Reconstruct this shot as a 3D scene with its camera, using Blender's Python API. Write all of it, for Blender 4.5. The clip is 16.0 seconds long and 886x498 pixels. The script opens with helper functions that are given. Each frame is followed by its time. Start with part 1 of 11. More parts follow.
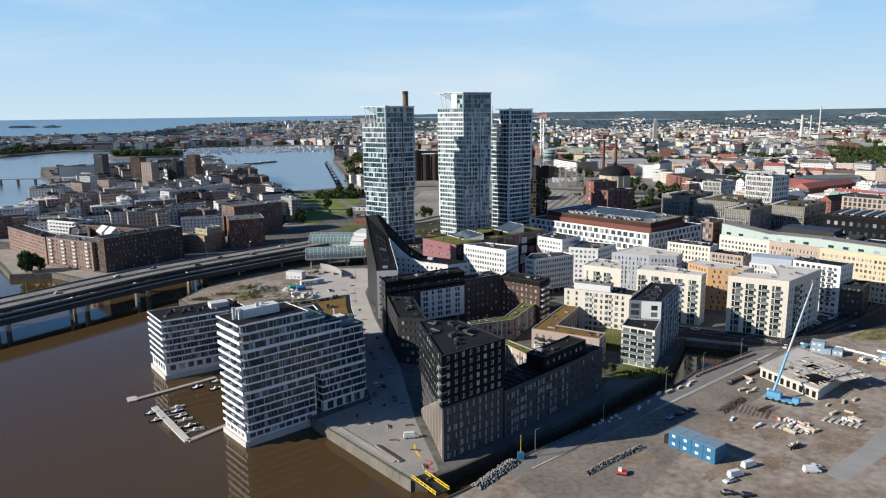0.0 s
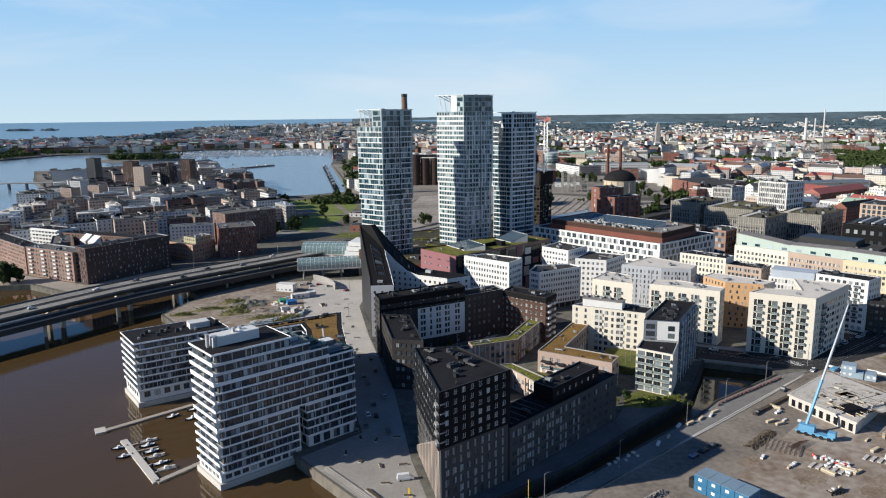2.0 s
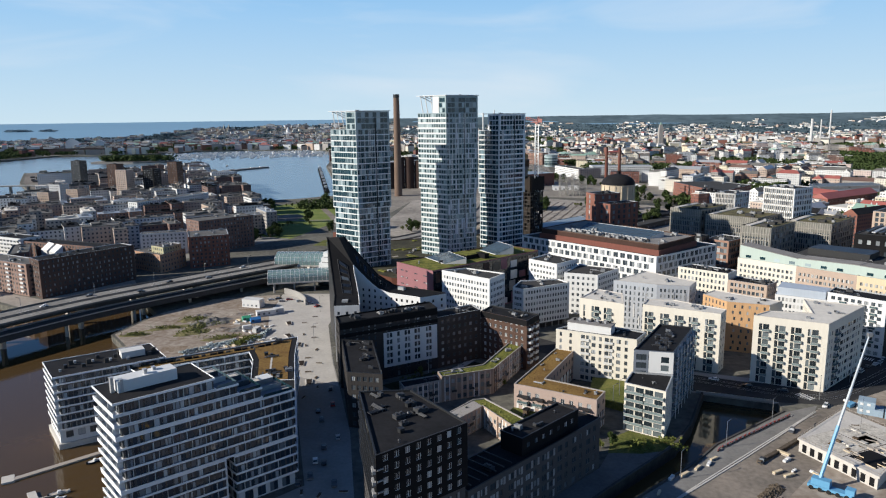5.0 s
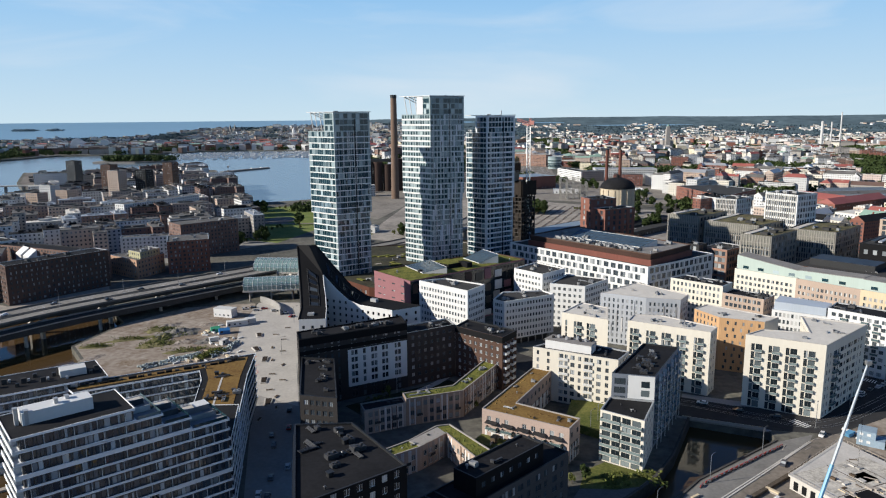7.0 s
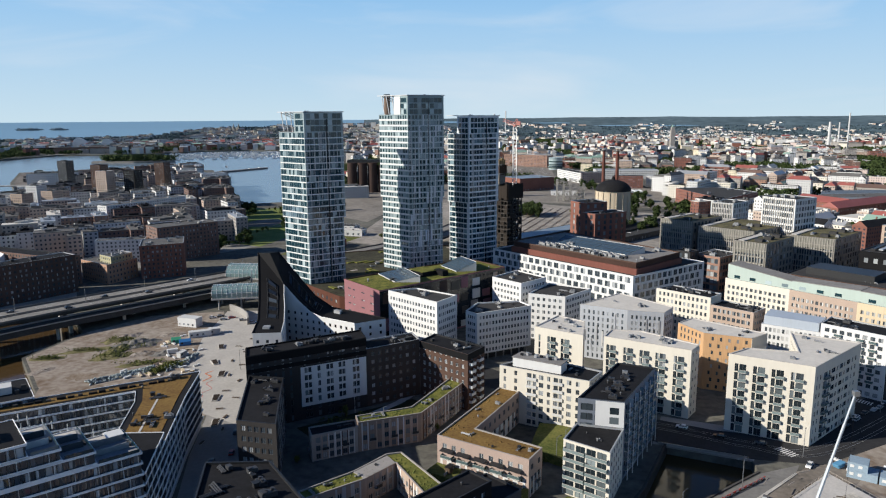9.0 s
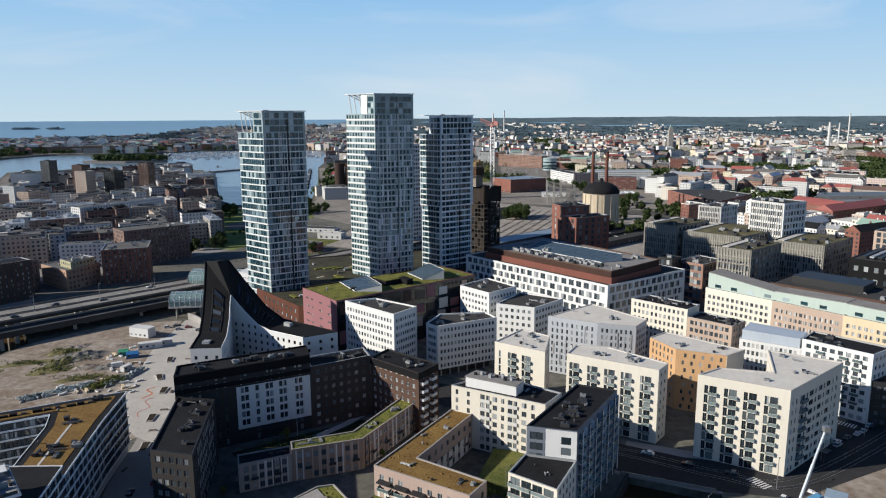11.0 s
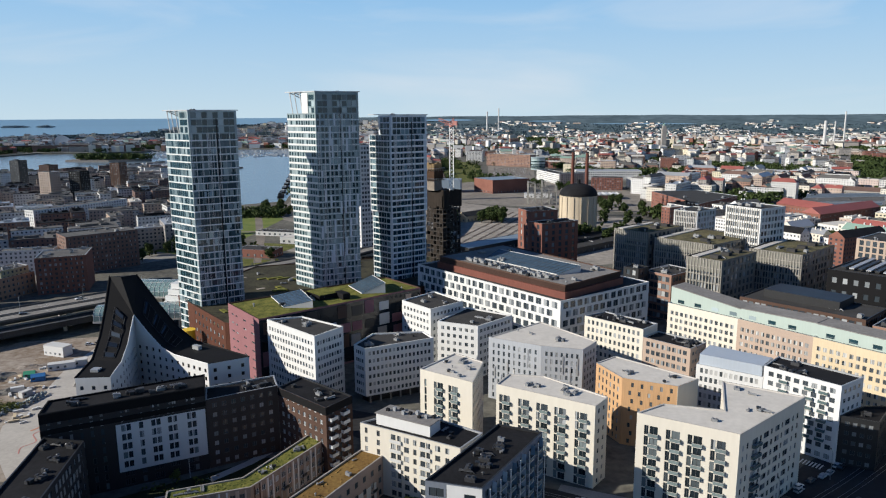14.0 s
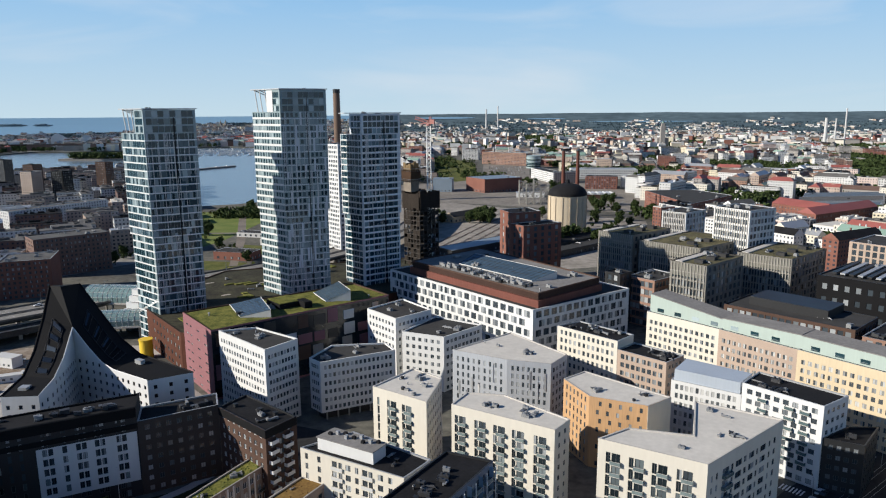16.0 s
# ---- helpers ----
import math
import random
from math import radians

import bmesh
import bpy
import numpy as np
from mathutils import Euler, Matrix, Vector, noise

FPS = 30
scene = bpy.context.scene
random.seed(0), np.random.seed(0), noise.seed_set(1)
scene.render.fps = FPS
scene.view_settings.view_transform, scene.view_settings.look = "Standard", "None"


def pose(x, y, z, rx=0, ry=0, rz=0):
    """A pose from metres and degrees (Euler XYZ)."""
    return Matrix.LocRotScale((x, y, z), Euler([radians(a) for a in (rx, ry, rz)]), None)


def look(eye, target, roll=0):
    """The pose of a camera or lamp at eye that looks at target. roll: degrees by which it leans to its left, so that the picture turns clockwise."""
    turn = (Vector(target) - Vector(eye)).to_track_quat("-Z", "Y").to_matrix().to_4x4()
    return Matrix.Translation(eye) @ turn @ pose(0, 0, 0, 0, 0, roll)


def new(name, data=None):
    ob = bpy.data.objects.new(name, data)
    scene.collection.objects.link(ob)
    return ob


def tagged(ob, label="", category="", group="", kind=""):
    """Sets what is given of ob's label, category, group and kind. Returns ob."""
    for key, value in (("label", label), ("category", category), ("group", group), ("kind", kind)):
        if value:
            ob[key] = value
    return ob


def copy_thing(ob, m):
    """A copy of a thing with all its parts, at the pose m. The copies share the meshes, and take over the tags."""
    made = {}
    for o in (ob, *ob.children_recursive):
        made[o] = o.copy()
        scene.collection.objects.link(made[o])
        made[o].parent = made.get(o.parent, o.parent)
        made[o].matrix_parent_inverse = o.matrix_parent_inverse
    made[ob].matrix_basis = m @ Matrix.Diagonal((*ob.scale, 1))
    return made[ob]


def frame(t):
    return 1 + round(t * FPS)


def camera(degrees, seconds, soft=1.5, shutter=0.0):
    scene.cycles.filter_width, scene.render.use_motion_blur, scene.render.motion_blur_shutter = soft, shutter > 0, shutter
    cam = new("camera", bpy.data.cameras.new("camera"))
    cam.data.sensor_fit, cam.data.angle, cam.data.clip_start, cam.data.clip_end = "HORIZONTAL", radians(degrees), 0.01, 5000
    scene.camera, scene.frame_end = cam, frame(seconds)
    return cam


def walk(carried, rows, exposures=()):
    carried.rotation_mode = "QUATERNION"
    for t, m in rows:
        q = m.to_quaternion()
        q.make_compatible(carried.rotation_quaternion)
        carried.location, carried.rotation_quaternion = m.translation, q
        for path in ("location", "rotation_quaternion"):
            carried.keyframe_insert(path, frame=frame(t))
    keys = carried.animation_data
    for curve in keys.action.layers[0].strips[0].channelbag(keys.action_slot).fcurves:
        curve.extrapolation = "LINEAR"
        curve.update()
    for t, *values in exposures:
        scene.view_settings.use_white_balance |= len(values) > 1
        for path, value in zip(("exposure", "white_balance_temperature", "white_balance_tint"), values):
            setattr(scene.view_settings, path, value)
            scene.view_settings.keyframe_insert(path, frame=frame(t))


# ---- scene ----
EXPOSURE, SKY, SUN = 0.455, 0.080, 5.0
cam = camera(63.9, 16.0, 1.15)
PATH = [
    (0, (1.204, 0.069, 121.946), (1.205, 2.033, 121.567), -0.7),
    (0.5, (1.191, 7.089, 121.995), (1.193, 9.053, 121.618), -0.7),
    (1, (1.255, 14.209, 122.07), (1.257, 16.173, 121.695), -0.7),
    (1.5, (1.488, 21.32, 122.159), (1.489, 23.284, 121.786), -0.7),
    (2, (2.116, 28.409, 122.264), (2.116, 30.374, 121.893), -0.7),
    (2.5, (3.313, 35.32, 122.369), (3.311, 37.285, 121.996), -0.7),
    (3, (5.189, 42.073, 122.463), (5.187, 44.038, 122.092), -0.7),
    (3.5, (7.718, 48.516, 122.529), (7.714, 50.481, 122.158), -0.7),
    (4, (10.909, 54.764, 122.58), (10.905, 56.729, 122.21), -0.7),
    (6.5, (31.293, 83.442, 123.105), (31.262, 85.407, 122.737), -0.6),
    (7, (35.57, 89.095, 123.14), (35.534, 91.061, 122.773), -0.5),
    (7.5, (39.959, 94.685, 123.164), (39.914, 96.65, 122.796), -0.5),
    (8, (44.53, 100.273, 123.194), (44.478, 102.238, 122.826), -0.4),
    (8.5, (49.226, 105.849, 123.22), (49.168, 107.814, 122.852), -0.4),
    (9, (54.043, 111.511, 123.229), (53.987, 113.476, 122.862), -0.4),
    (11.5, (78.454, 139.595, 123.124), (78.393, 141.56, 122.756), -0.3),
    (12, (83.4, 145.219, 123.310), (83.341, 147.184, 122.9410), -0.3),
    (12.5, (88.319, 150.774, 123.510), (88.257, 152.739, 123.1380), -0.4),
    (13, (93.177, 156.338, 123.629), (93.117, 158.303, 123.2576), -0.3),
    (13.5, (97.942, 161.879, 123.731), (97.88, 163.843, 123.3572), -0.3),
    (14, (102.561, 167.423, 123.824), (102.502, 169.387, 123.4508), -0.3),
    (14.5, (106.942, 172.771, 123.909), (106.882, 174.735, 123.5334), -0.3),
    (15, (111.044, 177.835, 123.982), (110.989, 179.8, 123.6080), -0.2),
    (15.5, (114.931, 182.357, 124.032), (114.872, 184.321, 123.6546), -0.3),
    (16, (118.68, 186.53, 123.995), (118.615, 188.494, 123.6156), -0.4),
]
walk(cam, [(t, look(eye, target, roll)) for t, eye, target, roll in PATH], exposures=[(0.0, EXPOSURE + 0.06), (16.0, EXPOSURE - 0.08)])

# ---- world and sun ----
SUN_DIR = Vector((-0.97, -0.24, 0.475)).normalized()   # towards the sun
world = bpy.data.worlds.new("sky")
scene.world = world
world.use_nodes = True
wn, wl = world.node_tree.nodes, world.node_tree.links
sky = wn.new("ShaderNodeTexSky")
sky.sky_type, sky.sun_disc = "NISHITA", False
sky.sun_elevation = math.asin(SUN_DIR.z)
sky.sun_rotation = math.atan2(SUN_DIR.x, SUN_DIR.y)
sky.air_density, sky.dust_density, sky.ozone_density, sky.altitude = 1.0, 0.0, 4.0, 100
cloud_map, cloud_co = wn.new("ShaderNodeMapping"), wn.new("ShaderNodeTexCoord")
cloud_map.inputs["Scale"].default_value = (1.2, 1.2, 6.0)
cloud_map.inputs["Rotation"].default_value = (0.0, 0.25, 0.4)
cloud_noise, cloud_ramp, cloud_mix = wn.new("ShaderNodeTexNoise"), wn.new("ShaderNodeValToRGB"), wn.new("ShaderNodeMix")
cloud_noise.inputs["Scale"].default_value, cloud_noise.inputs["Detail"].default_value = 2.2, 7
cloud_noise.inputs["Distortion"].default_value = 0.6
cloud_ramp.color_ramp.elements[0].position, cloud_ramp.color_ramp.elements[1].position = 0.50, 0.80
cloud_ramp.color_ramp.elements[0].color, cloud_ramp.color_ramp.elements[1].color = (0, 0, 0, 1), (0.62, 0.62, 0.62, 1)
cloud_mix.data_type = "RGBA"
wl.new(cloud_co.outputs["Generated"], cloud_map.inputs["Vector"])
wl.new(cloud_map.outputs["Vector"], cloud_noise.inputs["Vector"])
wl.new(cloud_noise.outputs["Fac"], cloud_ramp.inputs["Fac"])

cloud_mix.inputs[7].default_value = (6.9, 7.5, 8.1, 1)
sky_tint = wn.new("ShaderNodeMix")
sky_tint.data_type, sky_tint.blend_type = "RGBA", "MULTIPLY"
sky_tint.inputs[0].default_value = 1.0
sky_tint.inputs[7].default_value = (0.50, 0.67, 0.87, 1)
wl.new(sky.outputs["Color"], sky_tint.inputs[6])
# thin pale haze towards the horizon
haze_z, haze_range, haze_mix = wn.new("ShaderNodeSeparateXYZ"), wn.new("ShaderNodeMapRange"), wn.new("ShaderNodeMix")
haze_mix.data_type = "RGBA"
haze_range.interpolation_type = "SMOOTHERSTEP"
haze_range.inputs["From Min"].default_value, haze_range.inputs["From Max"].default_value = 0.12, 0.32
haze_range.inputs["To Min"].default_value, haze_range.inputs["To Max"].default_value = 0.97, 0.0
wl.new(cloud_co.outputs["Generated"], haze_z.inputs[0]), wl.new(haze_z.outputs["Z"], haze_range.inputs["Value"])
wl.new(haze_range.outputs["Result"], haze_mix.inputs[0])
wl.new(sky_tint.outputs[2], haze_mix.inputs[6])
haze_tone, haze_tone_range = wn.new("ShaderNodeMix"), wn.new("ShaderNodeMapRange")
haze_tone.data_type = "RGBA"
haze_tone_range.inputs["From Min"].default_value, haze_tone_range.inputs["From Max"].default_value = 0.0, 0.22
wl.new(haze_z.outputs["Z"], haze_tone_range.inputs["Value"]), wl.new(haze_tone_range.outputs["Result"], haze_tone.inputs[0])
haze_tone.inputs[6].default_value = (5.35, 6.9, 7.95, 1)
haze_tone.inputs[7].default_value = (1.75, 4.55, 8.1, 1)
wl.new(haze_tone.outputs[2], haze_mix.inputs[7])
cloud_low = wn.new("ShaderNodeMath")
cloud_low.operation = "MULTIPLY"
wl.new(cloud_ramp.outputs["Color"], cloud_low.inputs[0]), wl.new(haze_range.outputs["Result"], cloud_low.inputs[1])
wl.new(cloud_low.outputs[0], cloud_mix.inputs[0])
wl.new(haze_mix.outputs[2], cloud_mix.inputs[6])
wl.new(cloud_mix.outputs[2], wn["Background"].inputs["Color"])
wn["Background"].inputs["Strength"].default_value = SKY
sun_data = bpy.data.lights.new("sun", "SUN")
sun_data.energy, sun_data.angle, sun_data.color = SUN, radians(0.55), (1.0, 0.94, 0.835)
sun = new("sun", sun_data)
sun.matrix_world = look((0, 0, 0), -SUN_DIR)

# ---- materials ----
MATS = {}


def mat(name, color, rough=0.8, metal=0.0, vary=0.12, big=0.06, fine=1.5, bump=0.15, spec=0.5, tint=None, streak=0.0):
    """Surface with two scales of variation: patches of `big` per metre and grain of `fine` per metre."""
    if name in MATS:
        return MATS[name]
    m = bpy.data.materials.new(name)
    m.use_nodes = True
    n, l = m.node_tree.nodes, m.node_tree.links
    b = n["Principled BSDF"]
    geo = n.new("ShaderNodeNewGeometry")
    a, c = n.new("ShaderNodeTexNoise"), n.new("ShaderNodeTexNoise")
    a.inputs["Scale"].default_value, a.inputs["Detail"].default_value = big, 6
    c.inputs["Scale"].default_value, c.inputs["Detail"].default_value = fine, 4
    l.new(geo.outputs["Position"], a.inputs["Vector"])
    if streak:
        mp = n.new("ShaderNodeMapping")
        mp.inputs["Scale"].default_value = (1, 1, streak)
        l.new(geo.outputs["Position"], mp.inputs["Vector"])
        l.new(mp.outputs["Vector"], c.inputs["Vector"])
    else:
        l.new(geo.outputs["Position"], c.inputs["Vector"])
    add = n.new("ShaderNodeMath")
    add.operation = "ADD"
    l.new(a.outputs["Fac"], add.inputs[0]), l.new(c.outputs["Fac"], add.inputs[1])
    rng = n.new("ShaderNodeMapRange")
    rng.inputs["From Min"].default_value, rng.inputs["From Max"].default_value = 0.65, 1.35
    l.new(add.outputs[0], rng.inputs["Value"])
    mix = n.new("ShaderNodeMix")
    mix.data_type = "RGBA"
    other = tint or color
    mix.inputs[6].default_value = (*[max(0, v * (1 - vary)) for v in color], 1)
    mix.inputs[7].default_value = (*[min(1, v * (1 + vary)) for v in other], 1)
    l.new(rng.outputs["Result"], mix.inputs[0])
    l.new(mix.outputs[2], b.inputs["Base Color"])
    b.inputs["Roughness"].default_value, b.inputs["Metallic"].default_value = rough, metal
    b.inputs["Specular IOR Level"].default_value = spec if rough < 0.78 else 0.15
    if bump:
        bp = n.new("ShaderNodeBump")
        bp.inputs["Strength"].default_value, bp.inputs["Distance"].default_value = bump, 0.05
        l.new(c.outputs["Fac"], bp.inputs["Height"])
        l.new(bp.outputs["Normal"], b.inputs["Normal"])
    MATS[name] = m
    return m


def pane_mat(name, dark, light, share, rough=0.06, metal=0.0, spec=0.5):
    """Window glass: panes differ one by one, a share is lighter: blinds and painted reflections."""
    m = bpy.data.materials.new(name)
    m.use_nodes = True
    n, l = m.node_tree.nodes, m.node_tree.links
    b = n["Principled BSDF"]
    oi, geo = n.new("ShaderNodeObjectInfo"), n.new("ShaderNodeNewGeometry")
    add, fr = n.new("ShaderNodeMath"), n.new("ShaderNodeMath")
    add.operation, fr.operation = "ADD", "FRACT"
    l.new(oi.outputs["Random"], add.inputs[0]), l.new(geo.outputs["Random Per Island"], add.inputs[1])
    l.new(add.outputs[0], fr.inputs[0])
    r = n.new("ShaderNodeValToRGB")
    e = r.color_ramp.elements
    e[0].position, e[0].color = 0.0, (*dark, 1)
    e[1].position, e[1].color = 1.0, (*light, 1)
    k = e.new(max(0.02, 1 - share - 0.15))
    k.color = (*[v * 1.6 for v in dark], 1)
    l.new(fr.outputs[0], r.inputs["Fac"])
    l.new(r.outputs["Color"], b.inputs["Base Color"])
    b.inputs["Roughness"].default_value, b.inputs["Metallic"].default_value = rough, metal
    b.inputs["Specular IOR Level"].default_value = spec
    ns, bp = n.new("ShaderNodeTexNoise"), n.new("ShaderNodeBump")
    ns.inputs["Scale"].default_value = 0.35
    l.new(geo.outputs["Position"], ns.inputs["Vector"]), l.new(ns.outputs["Fac"], bp.inputs["Height"])
    bp.inputs["Strength"].default_value, bp.inputs["Distance"].default_value = 0.12, 0.1
    l.new(bp.outputs["Normal"], b.inputs["Normal"])
    MATS[name] = m
    return m


PANE = pane_mat("window_glass", (0.035, 0.044, 0.052), (0.38, 0.40, 0.41), 0.26)
# the pale share of tower glass paints scattered sky reflections
PANE_BLUE = pane_mat("tower_glass", (0.010, 0.029, 0.038), (0.40, 0.48, 0.50), 0.17, 0.04, 0.0, 0.5)
PANE_NAVY = pane_mat("navy_glass", (0.008, 0.024, 0.034), (0.20, 0.29, 0.33), 0.08, 0.05, 0.0, 0.4)
PANE_HOME = pane_mat("home_glass", (0.025, 0.03, 0.034), (0.50, 0.50, 0.48), 0.3)
PANE_LIT = pane_mat("curtained_glass", (0.05, 0.058, 0.064), (0.55, 0.55, 0.53), 0.42)
PANE_FAR = pane_mat("far_glass", (0.03, 0.035, 0.045), (0.25, 0.26, 0.28), 0.15, 0.15)
FRAME_D = mat("frame_dark", (0.09, 0.09, 0.095), 0.5, vary=0.05)
FRAME_W = mat("frame_white", (0.62, 0.62, 0.61), 0.5, vary=0.05)
WHITE = mat("white_plaster", (0.61, 0.61, 0.60), 0.85, vary=0.05, fine=0.8, bump=0.1, streak=0.2)
CREAM = mat("cream_plaster", (0.61, 0.57, 0.49), 0.85, vary=0.05, fine=0.8, bump=0.1, streak=0.2)
PALE = mat("pale_grey_plaster", (0.52, 0.52, 0.51), 0.85, vary=0.06, streak=0.2)
GREYMETAL = mat("grey_ribbed_metal", (0.42, 0.44, 0.47), 0.55, 0.2, vary=0.10, fine=3.0, streak=0.02)
ORANGE = mat("orange_wood", (0.47, 0.285, 0.145), 0.7, vary=0.18, fine=3.0, streak=0.05)
PINK = mat("plum_brick", (0.24, 0.115, 0.125), 0.85, vary=0.12, fine=4.0)
BEIGEBRICK = mat("beige_brick", (0.40, 0.31, 0.25), 0.88, vary=0.14, fine=4.0)
PALEBRICK = mat("pale_brick", (0.42, 0.335, 0.28), 0.88, vary=0.12, fine=4.0)
BROWNBRICK = mat("brown_brick", (0.085, 0.052, 0.04), 0.88, vary=0.2, fine=4.0)
GREYBRICK = mat("grey_brick", (0.042, 0.039, 0.038), 0.88, vary=0.2, fine=4.0)
QUAYBRICK = mat("quay_brick", (0.18, 0.118, 0.098), 0.88, vary=0.2, fine=4.0)
REDBRICK = mat("red_brick", (0.20, 0.09, 0.068), 0.88, vary=0.2, fine=4.0)
ORANGEBRICK = mat("orange_brick", (0.27, 0.165, 0.125), 0.88, vary=0.2, fine=4.0)
BLACKMETAL = mat("black_cladding", (0.008, 0.008, 0.009), 0.8, 0.0, vary=0.25, fine=2.0)
DARKMETAL = mat("dark_grey_metal", (0.026, 0.027, 0.029), 0.45, 0.3, vary=0.2)
RUST = mat("rust_panels", (0.14, 0.042, 0.028), 0.75, 0.0, vary=0.25, fine=2.0, streak=0.1)
MINT = mat("mint_metal", (0.37, 0.44, 0.40), 0.6, 0.1, vary=0.06, fine=1.2, streak=0.05)
LILAC = mat("pale_blue_metal", (0.42, 0.47, 0.53), 0.5, 0.2, vary=0.06, streak=0.05)
OCHRE = mat("ochre_plaster", (0.56, 0.46, 0.315), 0.85, vary=0.07, streak=0.2)
STONEGREY = mat("grey_stone", (0.30, 0.28, 0.26), 0.85, vary=0.12)
CONCRETE = mat("concrete", (0.28, 0.27, 0.255), 0.9, vary=0.18, big=0.1, bump=0.3)
LIGHTCONC = mat("light_concrete", (0.47, 0.445, 0.41), 0.9, vary=0.15, big=0.12)
BITUMEN = mat("bitumen_roof", (0.014, 0.014, 0.0155), 0.85, vary=0.35, big=0.15, fine=1.0)
GRAVELROOF = mat("grey_gravel_roof", (0.21, 0.20, 0.19), 0.95, vary=0.2, big=0.1, fine=0.8)
GREYROOF = mat("grey_roof_felt", (0.048, 0.047, 0.046), 0.9, vary=0.25, big=0.12)
LIGHTROOF = mat("light_roof_felt", (0.55, 0.52, 0.47), 0.9, vary=0.10, big=0.12, fine=0.6)
SEDUM = mat("sedum_roof", (0.07, 0.105, 0.02), 0.95, vary=0.5, big=0.25, fine=1.2, bump=0.8, tint=(0.15, 0.14, 0.035))
SEDUM_RUST = mat("rusty_sedum_roof", (0.165, 0.088, 0.032), 0.95, vary=0.35, big=0.12, fine=1.0, bump=0.8, tint=(0.175, 0.11, 0.035))
LAWN = mat("lawn", (0.07, 0.105, 0.024), 0.95, vary=0.4, big=0.12, fine=1.0, bump=0.8, tint=(0.12, 0.115, 0.035))
ZINC = mat("zinc_sheet", (0.45, 0.46, 0.47), 0.45, 0.5, vary=0.1)
WHITEBAND = mat("white_balcony_band", (0.80, 0.81, 0.82), 0.45, vary=0.04)
ASPHALT = mat("asphalt", (0.034, 0.034, 0.036), 0.9, vary=0.3, big=0.05, fine=0.7)
PAVING = mat("stone_paving", (0.27, 0.255, 0.237), 0.9, vary=0.15, big=0.08, fine=0.8)
DIRT = mat("site_dirt", (0.225, 0.155, 0.105), 0.95, vary=0.35, big=0.045, fine=0.35, bump=0.9, tint=(0.27, 0.24, 0.205))
GRAVEL = mat("town_ground", (0.085, 0.082, 0.076), 0.95, vary=0.4, big=0.02, fine=0.3, bump=0.4, tint=(0.125, 0.12, 0.10))
# weathered concrete; on the viaduct its dark tone also paints in shade
DARKCONC = mat("weathered_shade_dark_concrete", (0.065, 0.061, 0.056), 0.9, vary=0.3, big=0.1, bump=0.3)
DARKSTONE = mat("dark_canal_stone", (0.05, 0.046, 0.04), 0.85, vary=0.3, big=0.3, fine=0.8)
WORNROAD = mat("worn_road", (0.16, 0.142, 0.122), 0.92, vary=0.25, big=0.05, fine=0.5, tint=(0.21, 0.18, 0.15))
RUBBLE = mat("rock", (0.19, 0.18, 0.17), 0.95, vary=0.4, big=0.5, fine=1.5)
YELLOW = mat("yellow_paint", (0.72, 0.48, 0.03), 0.5, vary=0.1)
BLUEPAINT = mat("blue_paint", (0.03, 0.13, 0.24), 0.45, vary=0.12)
SKYBLUE = mat("light_blue_paint", (0.11, 0.30, 0.48), 0.45, vary=0.1)
REDPAINT = mat("red_paint", (0.50, 0.05, 0.03), 0.5, vary=0.1)
STEEL = mat("steel", (0.35, 0.36, 0.37), 0.4, 0.7, vary=0.1)
PLANK = mat("grey_planks", (0.34, 0.30, 0.26), 0.85, vary=0.15, fine=3)
BARK = mat("bark", (0.09, 0.065, 0.045), 0.95, vary=0.3)
LEAF = mat("leaves", (0.042, 0.062, 0.02), 0.85, vary=0.6, big=0.3, fine=1.0, bump=0)
LEAF_Y = mat("light_leaves", (0.11, 0.125, 0.032), 0.85, vary=0.4, big=0.3, fine=1.0, bump=0)
TYRE = mat("tyre", (0.02, 0.02, 0.02), 0.9)
REDROOF = mat("red_tin_roof", (0.27, 0.082, 0.068), 0.6, vary=0.2)
TILEROOF = mat("tile_roof", (0.14, 0.09, 0.075), 0.85, vary=0.25)


